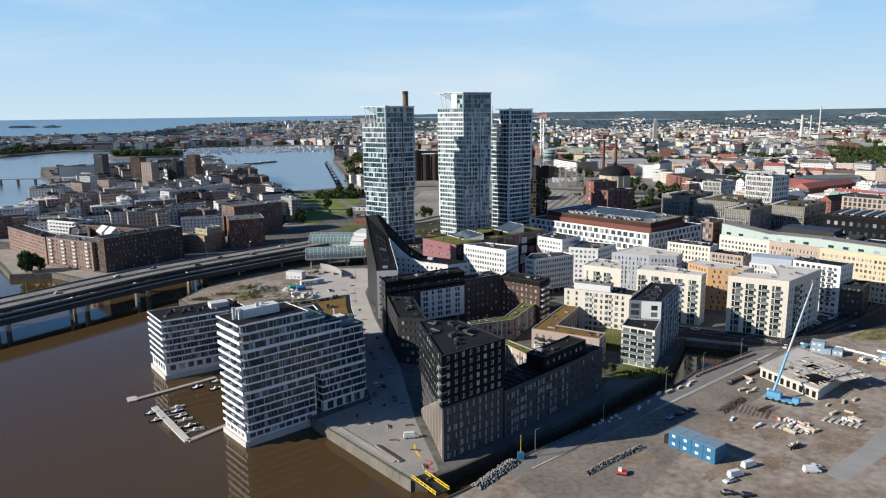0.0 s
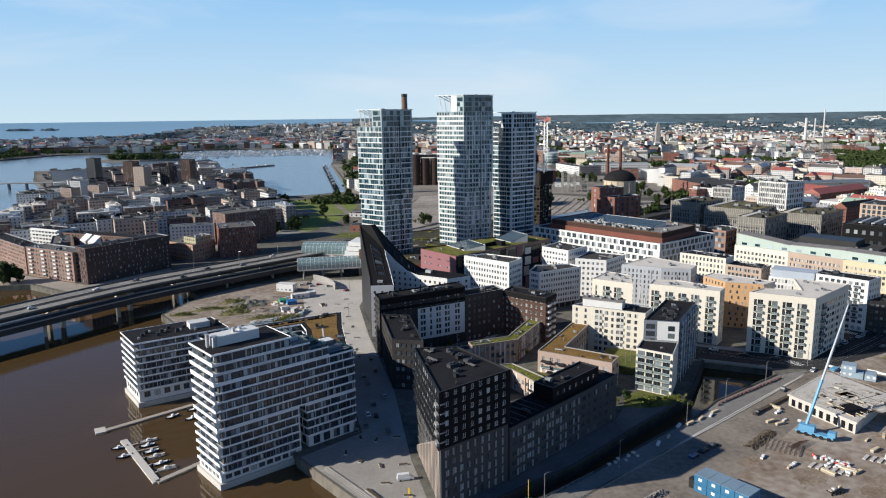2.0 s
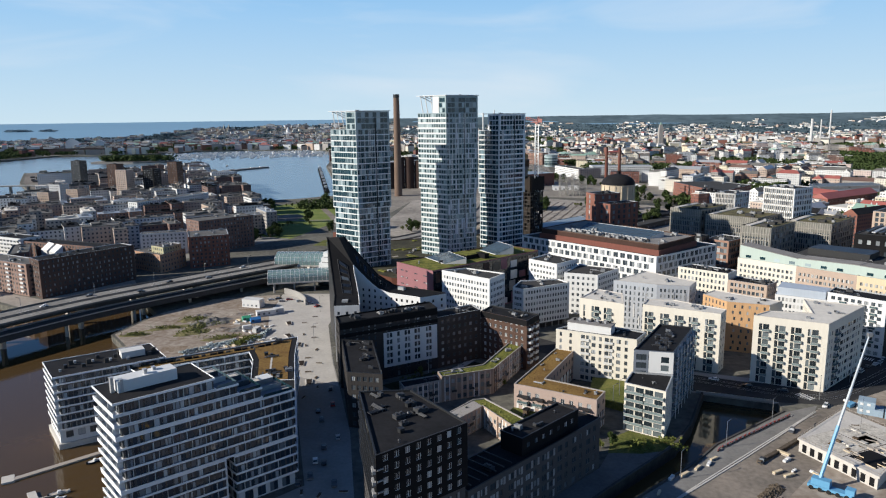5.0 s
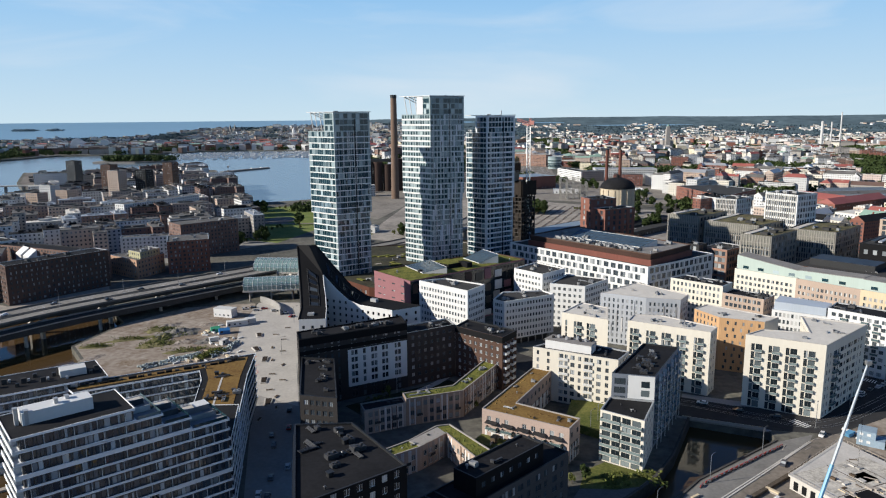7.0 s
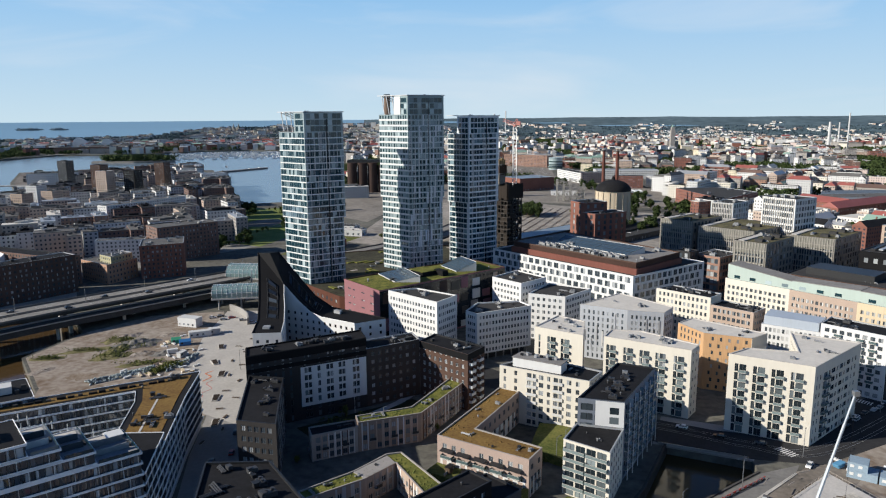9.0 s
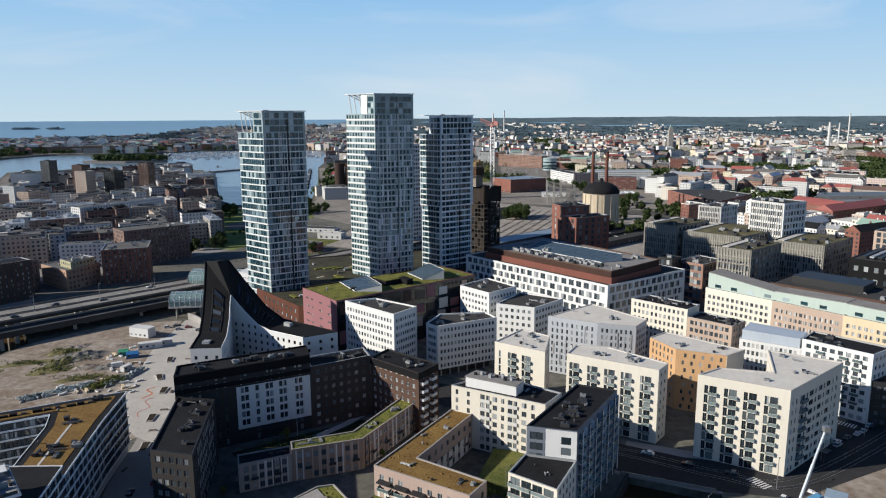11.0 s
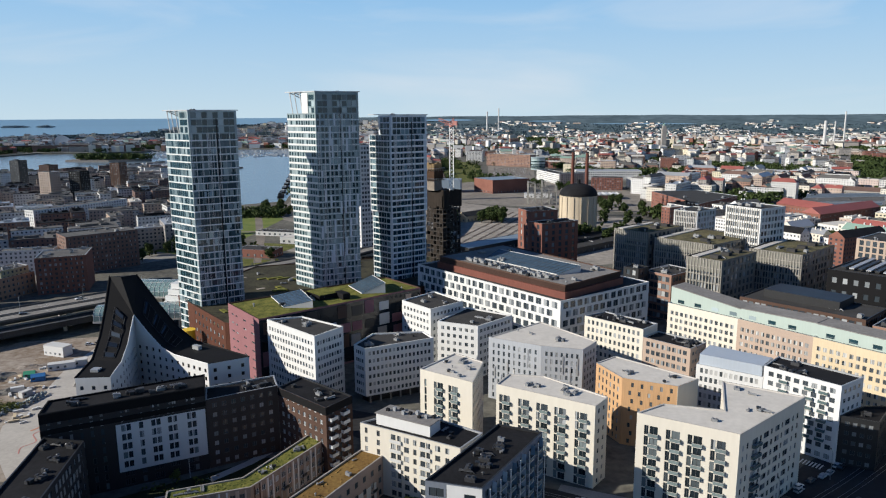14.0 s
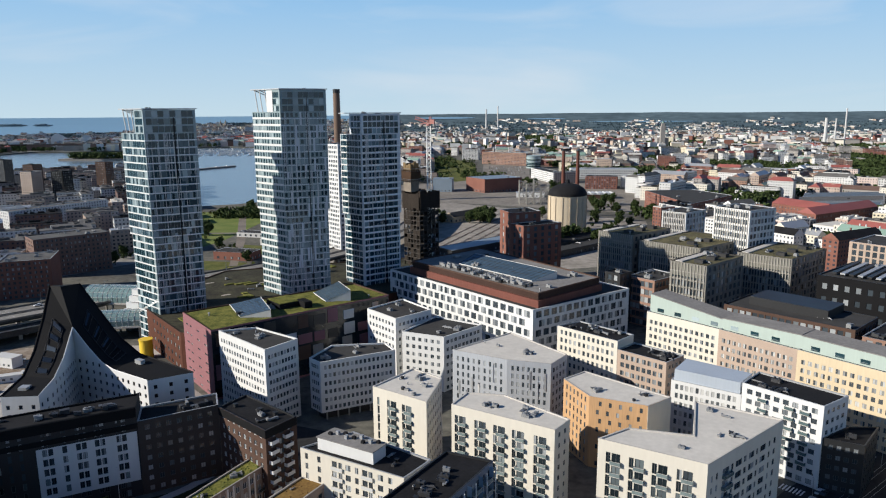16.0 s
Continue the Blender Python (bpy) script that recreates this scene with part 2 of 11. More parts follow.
def water_mat(name, color, scale, strength, rough, bay=None):
    m = bpy.data.materials.new(name)
    m.use_nodes = True
    n, l = m.node_tree.nodes, m.node_tree.links
    b = n["Principled BSDF"]
    b.inputs["Base Color"].default_value, b.inputs["Roughness"].default_value = (*color, 1), rough
    b.inputs["IOR"].default_value, b.inputs["Specular IOR Level"].default_value = 1.33, 0.5
    geo, ns, n2, bp, ad = [n.new("ShaderNode" + k) for k in ("NewGeometry", "TexNoise", "TexNoise", "Bump", "Math")]
    ns.inputs["Scale"].default_value, ns.inputs["Detail"].default_value = scale, 5
    n2.inputs["Scale"].default_value, n2.inputs["Detail"].default_value = scale * 0.04, 3
    l.new(geo.outputs["Position"], ns.inputs["Vector"]), l.new(geo.outputs["Position"], n2.inputs["Vector"])
    # far water turns blue: the sky's reflection is painted into the base colour
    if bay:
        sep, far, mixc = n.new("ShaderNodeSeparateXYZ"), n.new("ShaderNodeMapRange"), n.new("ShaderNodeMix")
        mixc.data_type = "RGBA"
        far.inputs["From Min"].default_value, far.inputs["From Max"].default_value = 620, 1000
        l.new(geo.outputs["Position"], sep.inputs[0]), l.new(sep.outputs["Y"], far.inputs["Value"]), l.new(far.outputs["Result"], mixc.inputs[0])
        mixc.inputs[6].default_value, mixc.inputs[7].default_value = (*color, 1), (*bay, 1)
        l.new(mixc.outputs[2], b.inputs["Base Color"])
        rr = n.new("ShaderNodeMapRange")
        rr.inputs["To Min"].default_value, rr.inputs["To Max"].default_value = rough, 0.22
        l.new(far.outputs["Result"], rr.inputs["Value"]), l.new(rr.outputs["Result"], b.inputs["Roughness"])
    ad.operation = "MULTIPLY"
    l.new(ns.outputs["Fac"], ad.inputs[0]), l.new(n2.outputs["Fac"], ad.inputs[1])
    bp.inputs["Strength"].default_value, bp.inputs["Distance"].default_value = strength, 0.25
    l.new(ad.outputs[0], bp.inputs["Height"]), l.new(bp.outputs["Normal"], b.inputs["Normal"])
    return m


WATER = water_mat("brown_sky_tinted_water", (0.068, 0.0425, 0.0185), 0.5, 0.12, 0.05, (0.15, 0.20, 0.245))
SEA = water_mat("sea_water", (0.20, 0.34, 0.45), 0.05, 0.15, 0.4)

# ---- building blocks of the code ----
GROUND, WATERZ = 2.0, -2.0


def mesh(name, verts, faces, mats, idx=None):
    me = bpy.data.meshes.new(name)
    me.from_pydata([tuple(v) for v in verts], [], faces)
    for m in mats if isinstance(mats, (list, tuple)) else [mats]:
        me.materials.append(m)
    if idx is not None:
        me.polygons.foreach_set("material_index", idx)
    me.update()
    return me


def part(name, geo, mats, parent=None, label="", idx=None, kind=""):
    """One mesh object, of (verts, faces) or of a ready mesh, under a thing or part."""
    me = geo if isinstance(geo, bpy.types.Mesh) else mesh(name, geo[0], geo[1], mats, idx)
    ob = new(name, me)
    if parent is not None:
        ob.parent = parent
        ob.matrix_parent_inverse = PARENT_INV.get(parent.name, Matrix.Identity(4))
    return tagged(ob, label, "", "", kind)


PARENT_INV = {}


def thing(name, label, category, at=(0, 0, 0), group="", kind=""):
    e = new(name)
    e.location = at
    PARENT_INV[e.name] = Matrix.Translation(at).inverted()
    return tagged(e, label, category, group, kind)


def box(x0, x1, y0, y1, z0, z1, V=None, F=None):
    V, F = ([], []) if V is None else (V, F)
    i = len(V)
    V += [(x0, y0, z0), (x1, y0, z0), (x1, y1, z0), (x0, y1, z0), (x0, y0, z1), (x1, y0, z1), (x1, y1, z1), (x0, y1, z1)]
    F += [(i + 3, i + 2, i + 1, i), (i + 4, i + 5, i + 6, i + 7), (i, i + 1, i + 5, i + 4), (i + 1, i + 2, i + 6, i + 5), (i + 2, i + 3, i + 7, i + 6), (i + 3, i, i + 4, i + 7)]
    return V, F


def obox(p, d, l0, l1, w0, w1, z0, z1, V=None, F=None):
    """Box along the direction d from p: l along, w to the left of it."""
    V, F = ([], []) if V is None else (V, F)
    k = len(V)
    box(l0, l1, w0, w1, z0, z1, V, F)
    for j in range(k, len(V)):
        a, b, c = V[j]
        V[j] = (p[0] + d[0] * a - d[1] * b, p[1] + d[1] * a + d[0] * b, c)
    return V, F


def prism(pts, z0, z1, V=None, F=None, bottom=True):
    V, F = ([], []) if V is None else (V, F)
    i, n = len(V), len(pts)
    V += [(x, y, z0) for x, y in pts] + [(x, y, z1) for x, y in pts]
    F += [(i + k, i + (k + 1) % n, i + n + (k + 1) % n, i + n + k) for k in range(n)]
    F.append(tuple(i + n + k for k in range(n)))
    if bottom:
        F.append(tuple(i + k for k in reversed(range(n))))
    return V, F


def tube(p, q, r0, r1, n=8, V=None, F=None, caps=True):
    V, F = ([], []) if V is None else (V, F)
    i = len(V)
    p, q = Vector(p), Vector(q)
    rot = (q - p).to_track_quat("Z", "Y").to_matrix()
    for c, r in ((p, r0), (q, r1)):
        V += [tuple(c + rot @ Vector((r * math.cos(2 * math.pi * k / n), r * math.sin(2 * math.pi * k / n), 0))) for k in range(n)]
    F += [(i + k, i + (k + 1) % n, i + n + (k + 1) % n, i + n + k) for k in range(n)]
    if caps:
        F += [tuple(i + n + k for k in range(n)), tuple(i + k for k in reversed(range(n)))]
    return V, F


def inset(pts, d):
    """The polygon (counter-clockwise) moved inwards by d."""
    out, n = [], len(pts)
    for k in range(n):
        a, b, c = Vector(pts[k - 1]), Vector(pts[k]), Vector(pts[(k + 1) % n])
        u, v = (b - a).normalized(), (c - b).normalized()
        m1, m2 = Vector((-u.y, u.x)), Vector((-v.y, v.x))
        s = (m1 + m2) / max(0.25, 1 + m1.dot(m2))
        out.append(tuple(b + s * d))
    return out


def inside(p, pts):
    x, y, r = p[0], p[1], False
    for k in range(len(pts)):
        (x0, y0), (x1, y1) = pts[k - 1], pts[k]
        if (y0 > y) != (y1 > y) and x < (x1 - x0) * (y - y0) / (y1 - y0) + x0:
            r = not r
    return r


def facade(V, F, p, q, z0, z1, rows, rec=0.22):
    """Wall from p to q with openings; rows: (z_low, z_high, [(u0, u1), ...]) from below."""
    L = max(1e-3, math.dist(p, q))
    dx, dy = (q[0] - p[0]) / L, (q[1] - p[1]) / L

    def quad(ua, ub, za, zb, ina=0.0, inb=0.0):
        if ub - ua < 1e-4 or zb - za < 1e-4:
            return
        i = len(V)
        V.extend([(p[0] + dx * ua, p[1] + dy * ua, za), (p[0] + dx * ub, p[1] + dy * ub, za), (p[0] + dx * ub, p[1] + dy * ub, zb), (p[0] + dx * ua, p[1] + dy * ua, zb)])
        F.append((i, i + 1, i + 2, i + 3))

    def pt(u, d, z):
        return (p[0] + dx * u - dy * d, p[1] + dy * u + dx * d, z)
    z = z0
    for za, zb, ops in rows:
        quad(0, L, z, za)
        u = 0
        for a, b in ops:
            quad(u, a, za, zb)
            u = b
            i = len(V)
            V.extend([pt(a, 0, za), pt(b, 0, za), pt(b, 0, zb), pt(a, 0, zb), pt(a, rec, za), pt(b, rec, za), pt(b, rec, zb), pt(a, rec, zb)])
            F.extend([(i, i + 1, i + 5, i + 4), (i + 1, i + 2, i + 6, i + 5), (i + 2, i + 3, i + 7, i + 6), (i + 3, i, i + 4, i + 7)])
        quad(u, L, za, zb)
        z = zb
    quad(0, L, z, z1)


WIN = {}


def window_mesh(w, h, frame_m, pane_m, split):
    key = (round(w, 2), round(h, 2), frame_m.name, pane_m.name, split)
    if key not in WIN:
        V, F, I = [], [], []
        t = 0.09
        xs, pane = [0, t], []
        for k in range(1, split):
            xs += [w * k / split - t / 2, w * k / split + t / 2]
        xs += [w - t, w]
        zs = [0, t, h - t, h]
        for z in zs:
            V.extend((x, 0, z) for x in xs)
        n = len(xs)
        for r in range(3):
            for c in range(n - 1):
                q = (r * n + c, r * n + c + 1, (r + 1) * n + c + 1, (r + 1) * n + c)
                if r == 1 and c % 2 == 1:
                    i = len(V)
                    V.extend((V[j][0], 0.07, V[j][2]) for j in q)
                    F.append((i, i + 1, i + 2, i + 3))
                    I.append(1)
                    for j in range(4):
                        F.append((q[j], q[(j + 1) % 4], i + (j + 1) % 4, i + j))
                        I.append(0)
                else:
                    F.append(q)
                    I.append(0)
        WIN[key] = mesh("window", V, F, [frame_m, pane_m], I)
    return WIN[key]


BALC = {}


def balcony_mesh(w, d, rail_m, slab_m):
    key = (round(w, 2), round(d, 2), rail_m.name, slab_m.name)
    if key not in BALC:
        V, F = box(0, w, -d, 0, -0.2, 0)
        I = [0] * 6
        for x0, x1, y0, y1 in ((0, w, -d, -d + 0.05), (0, 0.05, -d + 0.05, 0), (w - 0.05, w, -d + 0.05, 0)):
            box(x0, x1, y0, y1, 0, 1.0, V, F)
            I += [1] * 6
        box(-0.02, w + 0.02, -d - 0.03, -d + 0.08, 1.0, 1.06, V, F)
        I += [0] * 6
        BALC[key] = mesh("balcony", V, F, [slab_m, rail_m], I)
    return BALC[key]


RAIL = mat("railing_glass", (0.085, 0.125, 0.13), 0.15, vary=0.1, bump=0, spec=0.7)


PANE_LOGGIA = pane_mat("loggia_glass", (0.012, 0.018, 0.022), (0.22, 0.26, 0.27), 0.14)
RAIL_PALE = mat("pale_railing_glass", (0.17, 0.215, 0.215), 0.2, vary=0.2, big=0.3, bump=0, spec=0.6)


WINDOWS = {}   # windows built one by one on each house; the rest are joined


class Building:
    """A house: an empty with its wall, parapet, roof, windows, balconies and roof units as parts."""

    def __init__(self, name, label, pts, z1, z0=GROUND, wall=WHITE, category="apartment building", roof=BITUMEN, cap=ZINC, group="", rec=0.22, parapet=0.5, owner=None):
        self.pts, self.z0, self.z1, self.wall_m, self.rec = pts, z0, z1, wall, rec
        cx, cy = sum(p[0] for p in pts) / len(pts), sum(p[1] for p in pts) / len(pts)
        self.e = owner or thing(name, label, category, (cx, cy, z0), group)
        self.V, self.F = [], []
        self.JV, self.JF = [], []
        self.done = set()
        self.roof_m, self.parapet = roof, parapet
        self.cap = DARKMETAL if cap is ZINC and wall in (GREYBRICK, BROWNBRICK, BLACKMETAL, DARKMETAL, QUAYBRICK) else cap

    def edge(self, k):
        return self.pts[k], self.pts[(k + 1) % len(self.pts)]

    def plain(self, k, z1=None):
        p, q = self.edge(k)
        facade(self.V, self.F, p, q, self.z0, z1 or self.z1, [])
        self.done.add(k)

    def glass(self, p, d, u, z, w, h, frame_m, pane_m, split, solo=True):
        """One window in its opening."""
        x, y = p[0] + d[0] * u - d[1] * (self.rec - 0.1), p[1] + d[1] * u + d[0] * (self.rec - 0.1)
        if solo and WINDOWS.get(self.e.name, 0) < (62 if self.pts[0][1] < 430 else 20):
            ob = part("window", window_mesh(w, h, frame_m, pane_m, split), None, self.e)
            ob.matrix_basis = Matrix(((d[0], -d[1], 0, x), (d[1], d[0], 0, y), (0, 0, 1, z), (0, 0, 0, 1)))
            WINDOWS[self.e.name] = WINDOWS.get(self.e.name, 0) + 1
        else:
            for s in range(split):
                a, b = w * s / split + 0.05, w * (s + 1) / split - 0.05
                i = len(self.JV)
                self.JV += [(x + d[0] * a, y + d[1] * a, z), (x + d[0] * b, y + d[1] * b, z), (x + d[0] * b, y + d[1] * b, z + h), (x + d[0] * a, y + d[1] * a, z + h)]
                self.JF.append((i, i + 1, i + 2, i + 3))
            self.jm = pane_m

    def rows(self, k, floors, cols, w=1.4, h=1.6, sill=0.9, first=None, pitch=None, frame_m=FRAME_D, pane_m=PANE, split=2, solo=True, skip=0.0, margin=1.2, custom=None, stagger=0.0, seed=0):
        """Regular windows on edge k: floors rows of cols windows. custom: list of (u, width) instead of cols."""
        p, q = self.edge(k)
        L = max(1e-3, math.dist(p, q))
        d = ((q[0] - p[0]) / L, (q[1] - p[1]) / L)
        rnd = random.Random(seed * 101 + k * 7 + int(L * 10))
        pitch = pitch or (self.z1 - self.z0 - 0.8) / floors
        zf = self.z0 if first is None else first
        rows = []
        for f in range(floors):
            z = zf + f * pitch + sill
            if z + h > self.z1 - 0.3:
                break
            if custom is not None:
                ops = [(u, u + ww) for u, ww in custom]
            else:
                step = (L - 2 * margin) / cols
                off = stagger * (f % 2) * step
                ops = [(margin + step * (c + 0.5) - w / 2 + off, margin + step * (c + 0.5) + w / 2 + off) for c in range(cols)]
            ops = [o for o in ops if o[0] > 0.15 and o[1] < L - 0.15 and rnd.random() >= skip]
            rows.append((z, z + h, ops))
        facade(self.V, self.F, p, q, self.z0, self.z1, rows, self.rec)
        for za, zb, ops in rows:
            for a, b in ops:
                self.glass(p, d, a, za, b - a, zb - za, frame_m, pane_m, split if b - a > 1.0 else 1, solo)
        self.done.add(k)
        return rows

    def balconies(self, k, spots, zs, d=1.5, rail=RAIL, slab=LIGHTCONC):
        """Balconies on edge k; spots: (u, width); zs: floor heights."""
        p, q = self.edge(k)
        L = math.dist(p, q)
        dx, dy = (q[0] - p[0]) / L, (q[1] - p[1]) / L
        for z in zs:
            for u, w in spots:
                ob = part("balcony", balcony_mesh(w, d, rail, slab), None, self.e)
                ob.matrix_basis = Matrix(((dx, -dy, 0, p[0] + dx * u), (dy, dx, 0, p[1] + dy * u), (0, 0, 1, z), (0, 0, 0, 1)))

    def close(self, units=0, seed=1, sizes=1.0, deck=None):
        for k in range(len(self.pts)):
            if k not in self.done:
                self.plain(k)
        part("wall", (self.V, self.F), self.wall_m, self.e)
        if self.JV:
            part("window_rest", (self.JV, self.JF), self.jm, self.e, kind="stuff")
        inner, n = inset(self.pts, 0.4), len(self.pts)
        V = [(x, y, self.z1) for x, y in self.pts] + [(x, y, self.z1 + 0.06) for x, y in inset(self.pts, -0.08)] + [(x, y, self.z1 + 0.06) for x, y in inner] + [(x, y, self.z1 - self.parapet) for x, y in inner]
        F = []
        for r in range(3):
            F += [(r * n + k, r * n + (k + 1) % n, (r + 1) * n + (k + 1) % n, (r + 1) * n + k) for k in range(n)]
        part("parapet", (V, F), self.cap, self.e)
        V, F = prism(inset(self.pts, 0.39), self.z1 - self.parapet - 0.3, self.z1 - self.parapet)
        part("roof", (V, F), deck or self.roof_m, self.e)
        self.units(units, seed, sizes)
        return self.e

    def units(self, count, seed, sizes=1.0):
        rnd = random.Random(seed)
        zone = inset(self.pts, 2.2)
        xs, ys = [p[0] for p in self.pts], [p[1] for p in self.pts]
        L = math.dist(self.pts[0], self.pts[1])
        ang = math.atan2(self.pts[1][1] - self.pts[0][1], self.pts[1][0] - self.pts[0][0])
        made = tries = 0
        while made < count * 0.8 and tries < 400:
            tries += 1
            c = (rnd.uniform(min(xs), max(xs)), rnd.uniform(min(ys), max(ys)))
            if not inside(c, zone):
                continue
            for j in range(rnd.choice((1, 1, 2, 3))):
                x, y = c[0] + rnd.uniform(-1.5, 1.5) * (j > 0), c[1] + rnd.uniform(-1.5, 1.5) * (j > 0)
                if not inside((x, y), zone):
                    continue
                ob = part("roof_unit", rnd.choice(UNITS_DARK if self.roof_m is BITUMEN and rnd.random() < 0.75 else UNITS), None, self.e)
                s = sizes * rnd.uniform(0.7, 1.15)
                ob.matrix_basis = Matrix.Translation((x, y, self.z1 - self.parapet)) @ Matrix.Rotation(ang + rnd.choice((0, math.pi / 2)), 4, "Z") @ Matrix.Scale(s, 4)
                made += 1


def unit_meshes(pale):
    out = []
    # boxed fan on feet, with a slanted hood
    V, F = box(-1.1, 1.1, -0.7, 0.7, 0.25, 1.3)
    for x in (-0.9, 0.75):
        for y in (-0.6, 0.45):
            box(x, x + 0.15, y, y + 0.15, 0, 0.25, V, F)
    box(-1.2, -0.2, -0.5, 0.5, 1.3, 1.55, V, F)
    out.append(mesh("roof_unit", V, F, pale))
    # round vent with a cap
    V, F = tube((0, 0, 0), (0, 0, 0.9), 0.28, 0.28, 10)
    tube((0, 0, 0.95), (0, 0, 1.25), 0.5, 0.3, 10, V, F)
    out.append(mesh("roof_unit", V, F, pale))
    # square shaft with a lid
    V, F = box(-0.6, 0.6, -0.6, 0.6, 0, 0.9)
    box(-0.75, 0.75, -0.75, 0.75, 1.0, 1.12, V, F)
    for x, y in ((-0.5, -0.5), (0.4, -0.5), (-0.5, 0.4), (0.4, 0.4)):
        box(x, x + 0.1, y, y + 0.1, 0.9, 1.0, V, F)
    out.append(mesh("roof_unit", V, F, DARKMETAL))
    # long duct with a bend
    V, F = box(-1.8, 1.8, -0.3, 0.3, 0.3, 0.8)
    box(1.2, 1.8, -0.3, 0.3, 0, 0.3, V, F)
    box(-1.8, -1.2, -0.3, 0.9, 0.3, 1.1, V, F)
    out.append(mesh("roof_unit", V, F, pale))
    # bundle of pipes on low stands
    V, F = [], []
    for k in range(3):
        tube((-2.6, k * 0.5 - 0.5, 0.5), (2.4 - k * 0.4, k * 0.5 - 0.5, 0.5), 0.17, 0.17, 8, V, F)
        tube((2.4 - k * 0.4, k * 0.5 - 0.5, 0.5), (2.9 - k * 0.4, k * 0.5 - 0.5, 0.02), 0.17, 0.17, 8, V, F)
    for x in (-2.2, 0, 1.6):
        box(x, x + 0.15, -0.8, 0.8, 0, 0.3, V, F)
    out.append(mesh("roof_unit", V, F, pale))
    # louvred housing with two cowls
    V, F = box(-0.9, 0.9, -1.4, 1.4, 0, 1.1)
    for k in range(4):
        box(-0.98, 0.98, -1.48, 1.48, 0.2 + 0.24 * k, 0.26 + 0.24 * k, V, F)
    for y in (-0.7, 0.7):
        tube((0, y, 1.1), (0, y, 1.6), 0.35, 0.42, 10, V, F)
    out.append(mesh("roof_unit", V, F, pale))
    return out


UNITS = unit_meshes(mat("galvanised_sheet", (0.26, 0.265, 0.27), 0.5, 0.3, vary=0.15))
UNITS_DARK = unit_meshes(mat("dark_galvanised_sheet", (0.055, 0.056, 0.06), 0.5, 0.3, vary=0.2))

# ---- ground, water, distance ----
LAND = [(0, 160), (0, -600), (3700, -600), (3700, 0), (3000, 2200), (2000, 3200), (0, 3750), (-600, 3650), (-1500, 3400), (-2600, 2800), (-2700, 2300),
        (-2000, 2150), (-1367, 2220), (-1335, 2530), (-1195, 2540), (-1010, 2600), (-930, 2790), (-760, 2830), (-560, 2800), (-400, 2700), (-330, 2300), (-281, 1852), (-227, 1586), (-190, 1400), (-154, 1178),
        (-204, 1136), (-250, 1118), (-287, 1169), (-377, 1412), (-537, 1783), (-867, 1785), (-970, 1730), (-828, 1473), (-686, 1267), (-612, 1114), (-550, 930), (-540, 860),
        (-480, 760), (-420, 640), (-366, 577), (-335, 538), (-305, 543), (-258, 512), (-198, 545), (-165, 500), (-174, 456), (-139, 410), (-117, 345), (-100, 330), (-60, 300), (-62, 278),
        (-51, 266), (-9.8, 217), (-5, 216.5), (4, 222.5), (24, 239.5), (46, 255.5), (73, 283), (101, 310), (113, 328), (130, 362), (157, 350), (156, 341), (117, 311.5), (104, 297), (88, 283.5), (52, 251.5), (30, 234), (20, 224.5), (8, 211), (0, 204.5)]
V, F = prism(LAND[::-1], -6, GROUND)
part("ground", (V, F), GRAVEL, None, "grey town ground with asphalt and gravel", kind="structure")["category"] = "ground"
V, F = prism([(-4200 * math.cos(a), 4200 * math.sin(a)) for a in [2 * math.pi * k / 48 for k in range(48)]][::-1], WATERZ - 0.5, WATERZ)
part("water", (V, F), WATER, None, "calm harbour water, brown near and painted sky-blue far out", kind="structure")["category"] = "water"


def distance(name, a0, a1, m, label, top, steps=60):
    """Far ring sector that rises to the horizon; a: degrees from straight ahead, to the right."""
    V, F = [], []
    rnd = random.Random(5)
    for k in range(steps + 1):
        a = radians(a0 + (a1 - a0) * k / steps)
        wob = top(k / steps)
        for r, z in ((3300, WATERZ - 0.4), (3700, WATERZ + 1), (4100, 0.30 * wob), (4500, 0.65 * wob), (4800, wob)):
            V.append((r * math.sin(a), r * math.cos(a), z))
    for k in range(steps):
        for j in range(4):
            i = k * 5 + j
            F.append((i, i + 1, i + 6, i + 5))
    ob = part(name, (V, F), m, None, label, kind="structure")
    ob["category"] = "distance"
    return ob


# bluish tone paints distance haze into the far woods
WOODS = mat("hazed_far_woods", (0.058, 0.092, 0.112), 0.95, vary=0.35, big=0.004, fine=0.02, bump=0, tint=(0.09, 0.128, 0.145))
distance("backdrop_sea", -100, -5, SEA, "blue open sea reaching the horizon", lambda s: 105)
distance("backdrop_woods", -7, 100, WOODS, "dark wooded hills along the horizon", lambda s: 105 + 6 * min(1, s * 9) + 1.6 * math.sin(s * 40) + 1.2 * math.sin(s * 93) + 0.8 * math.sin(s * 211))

# ---- surfaces laid on the ground ----


def patch(name, pts, m, label, z=0.02, category="ground"):
    V, F = prism(pts, GROUND - 0.3, GROUND + z)
    if sum(pts[k - 1][0] * pts[k][1] - pts[k][0] * pts[k - 1][1] for k in range(len(pts))) < 0:
        V, F = prism(pts[::-1], GROUND - 0.3, GROUND + z)
    ob = part(name, (V, F), m, None, label, kind="structure")
    ob["category"] = category
    return ob


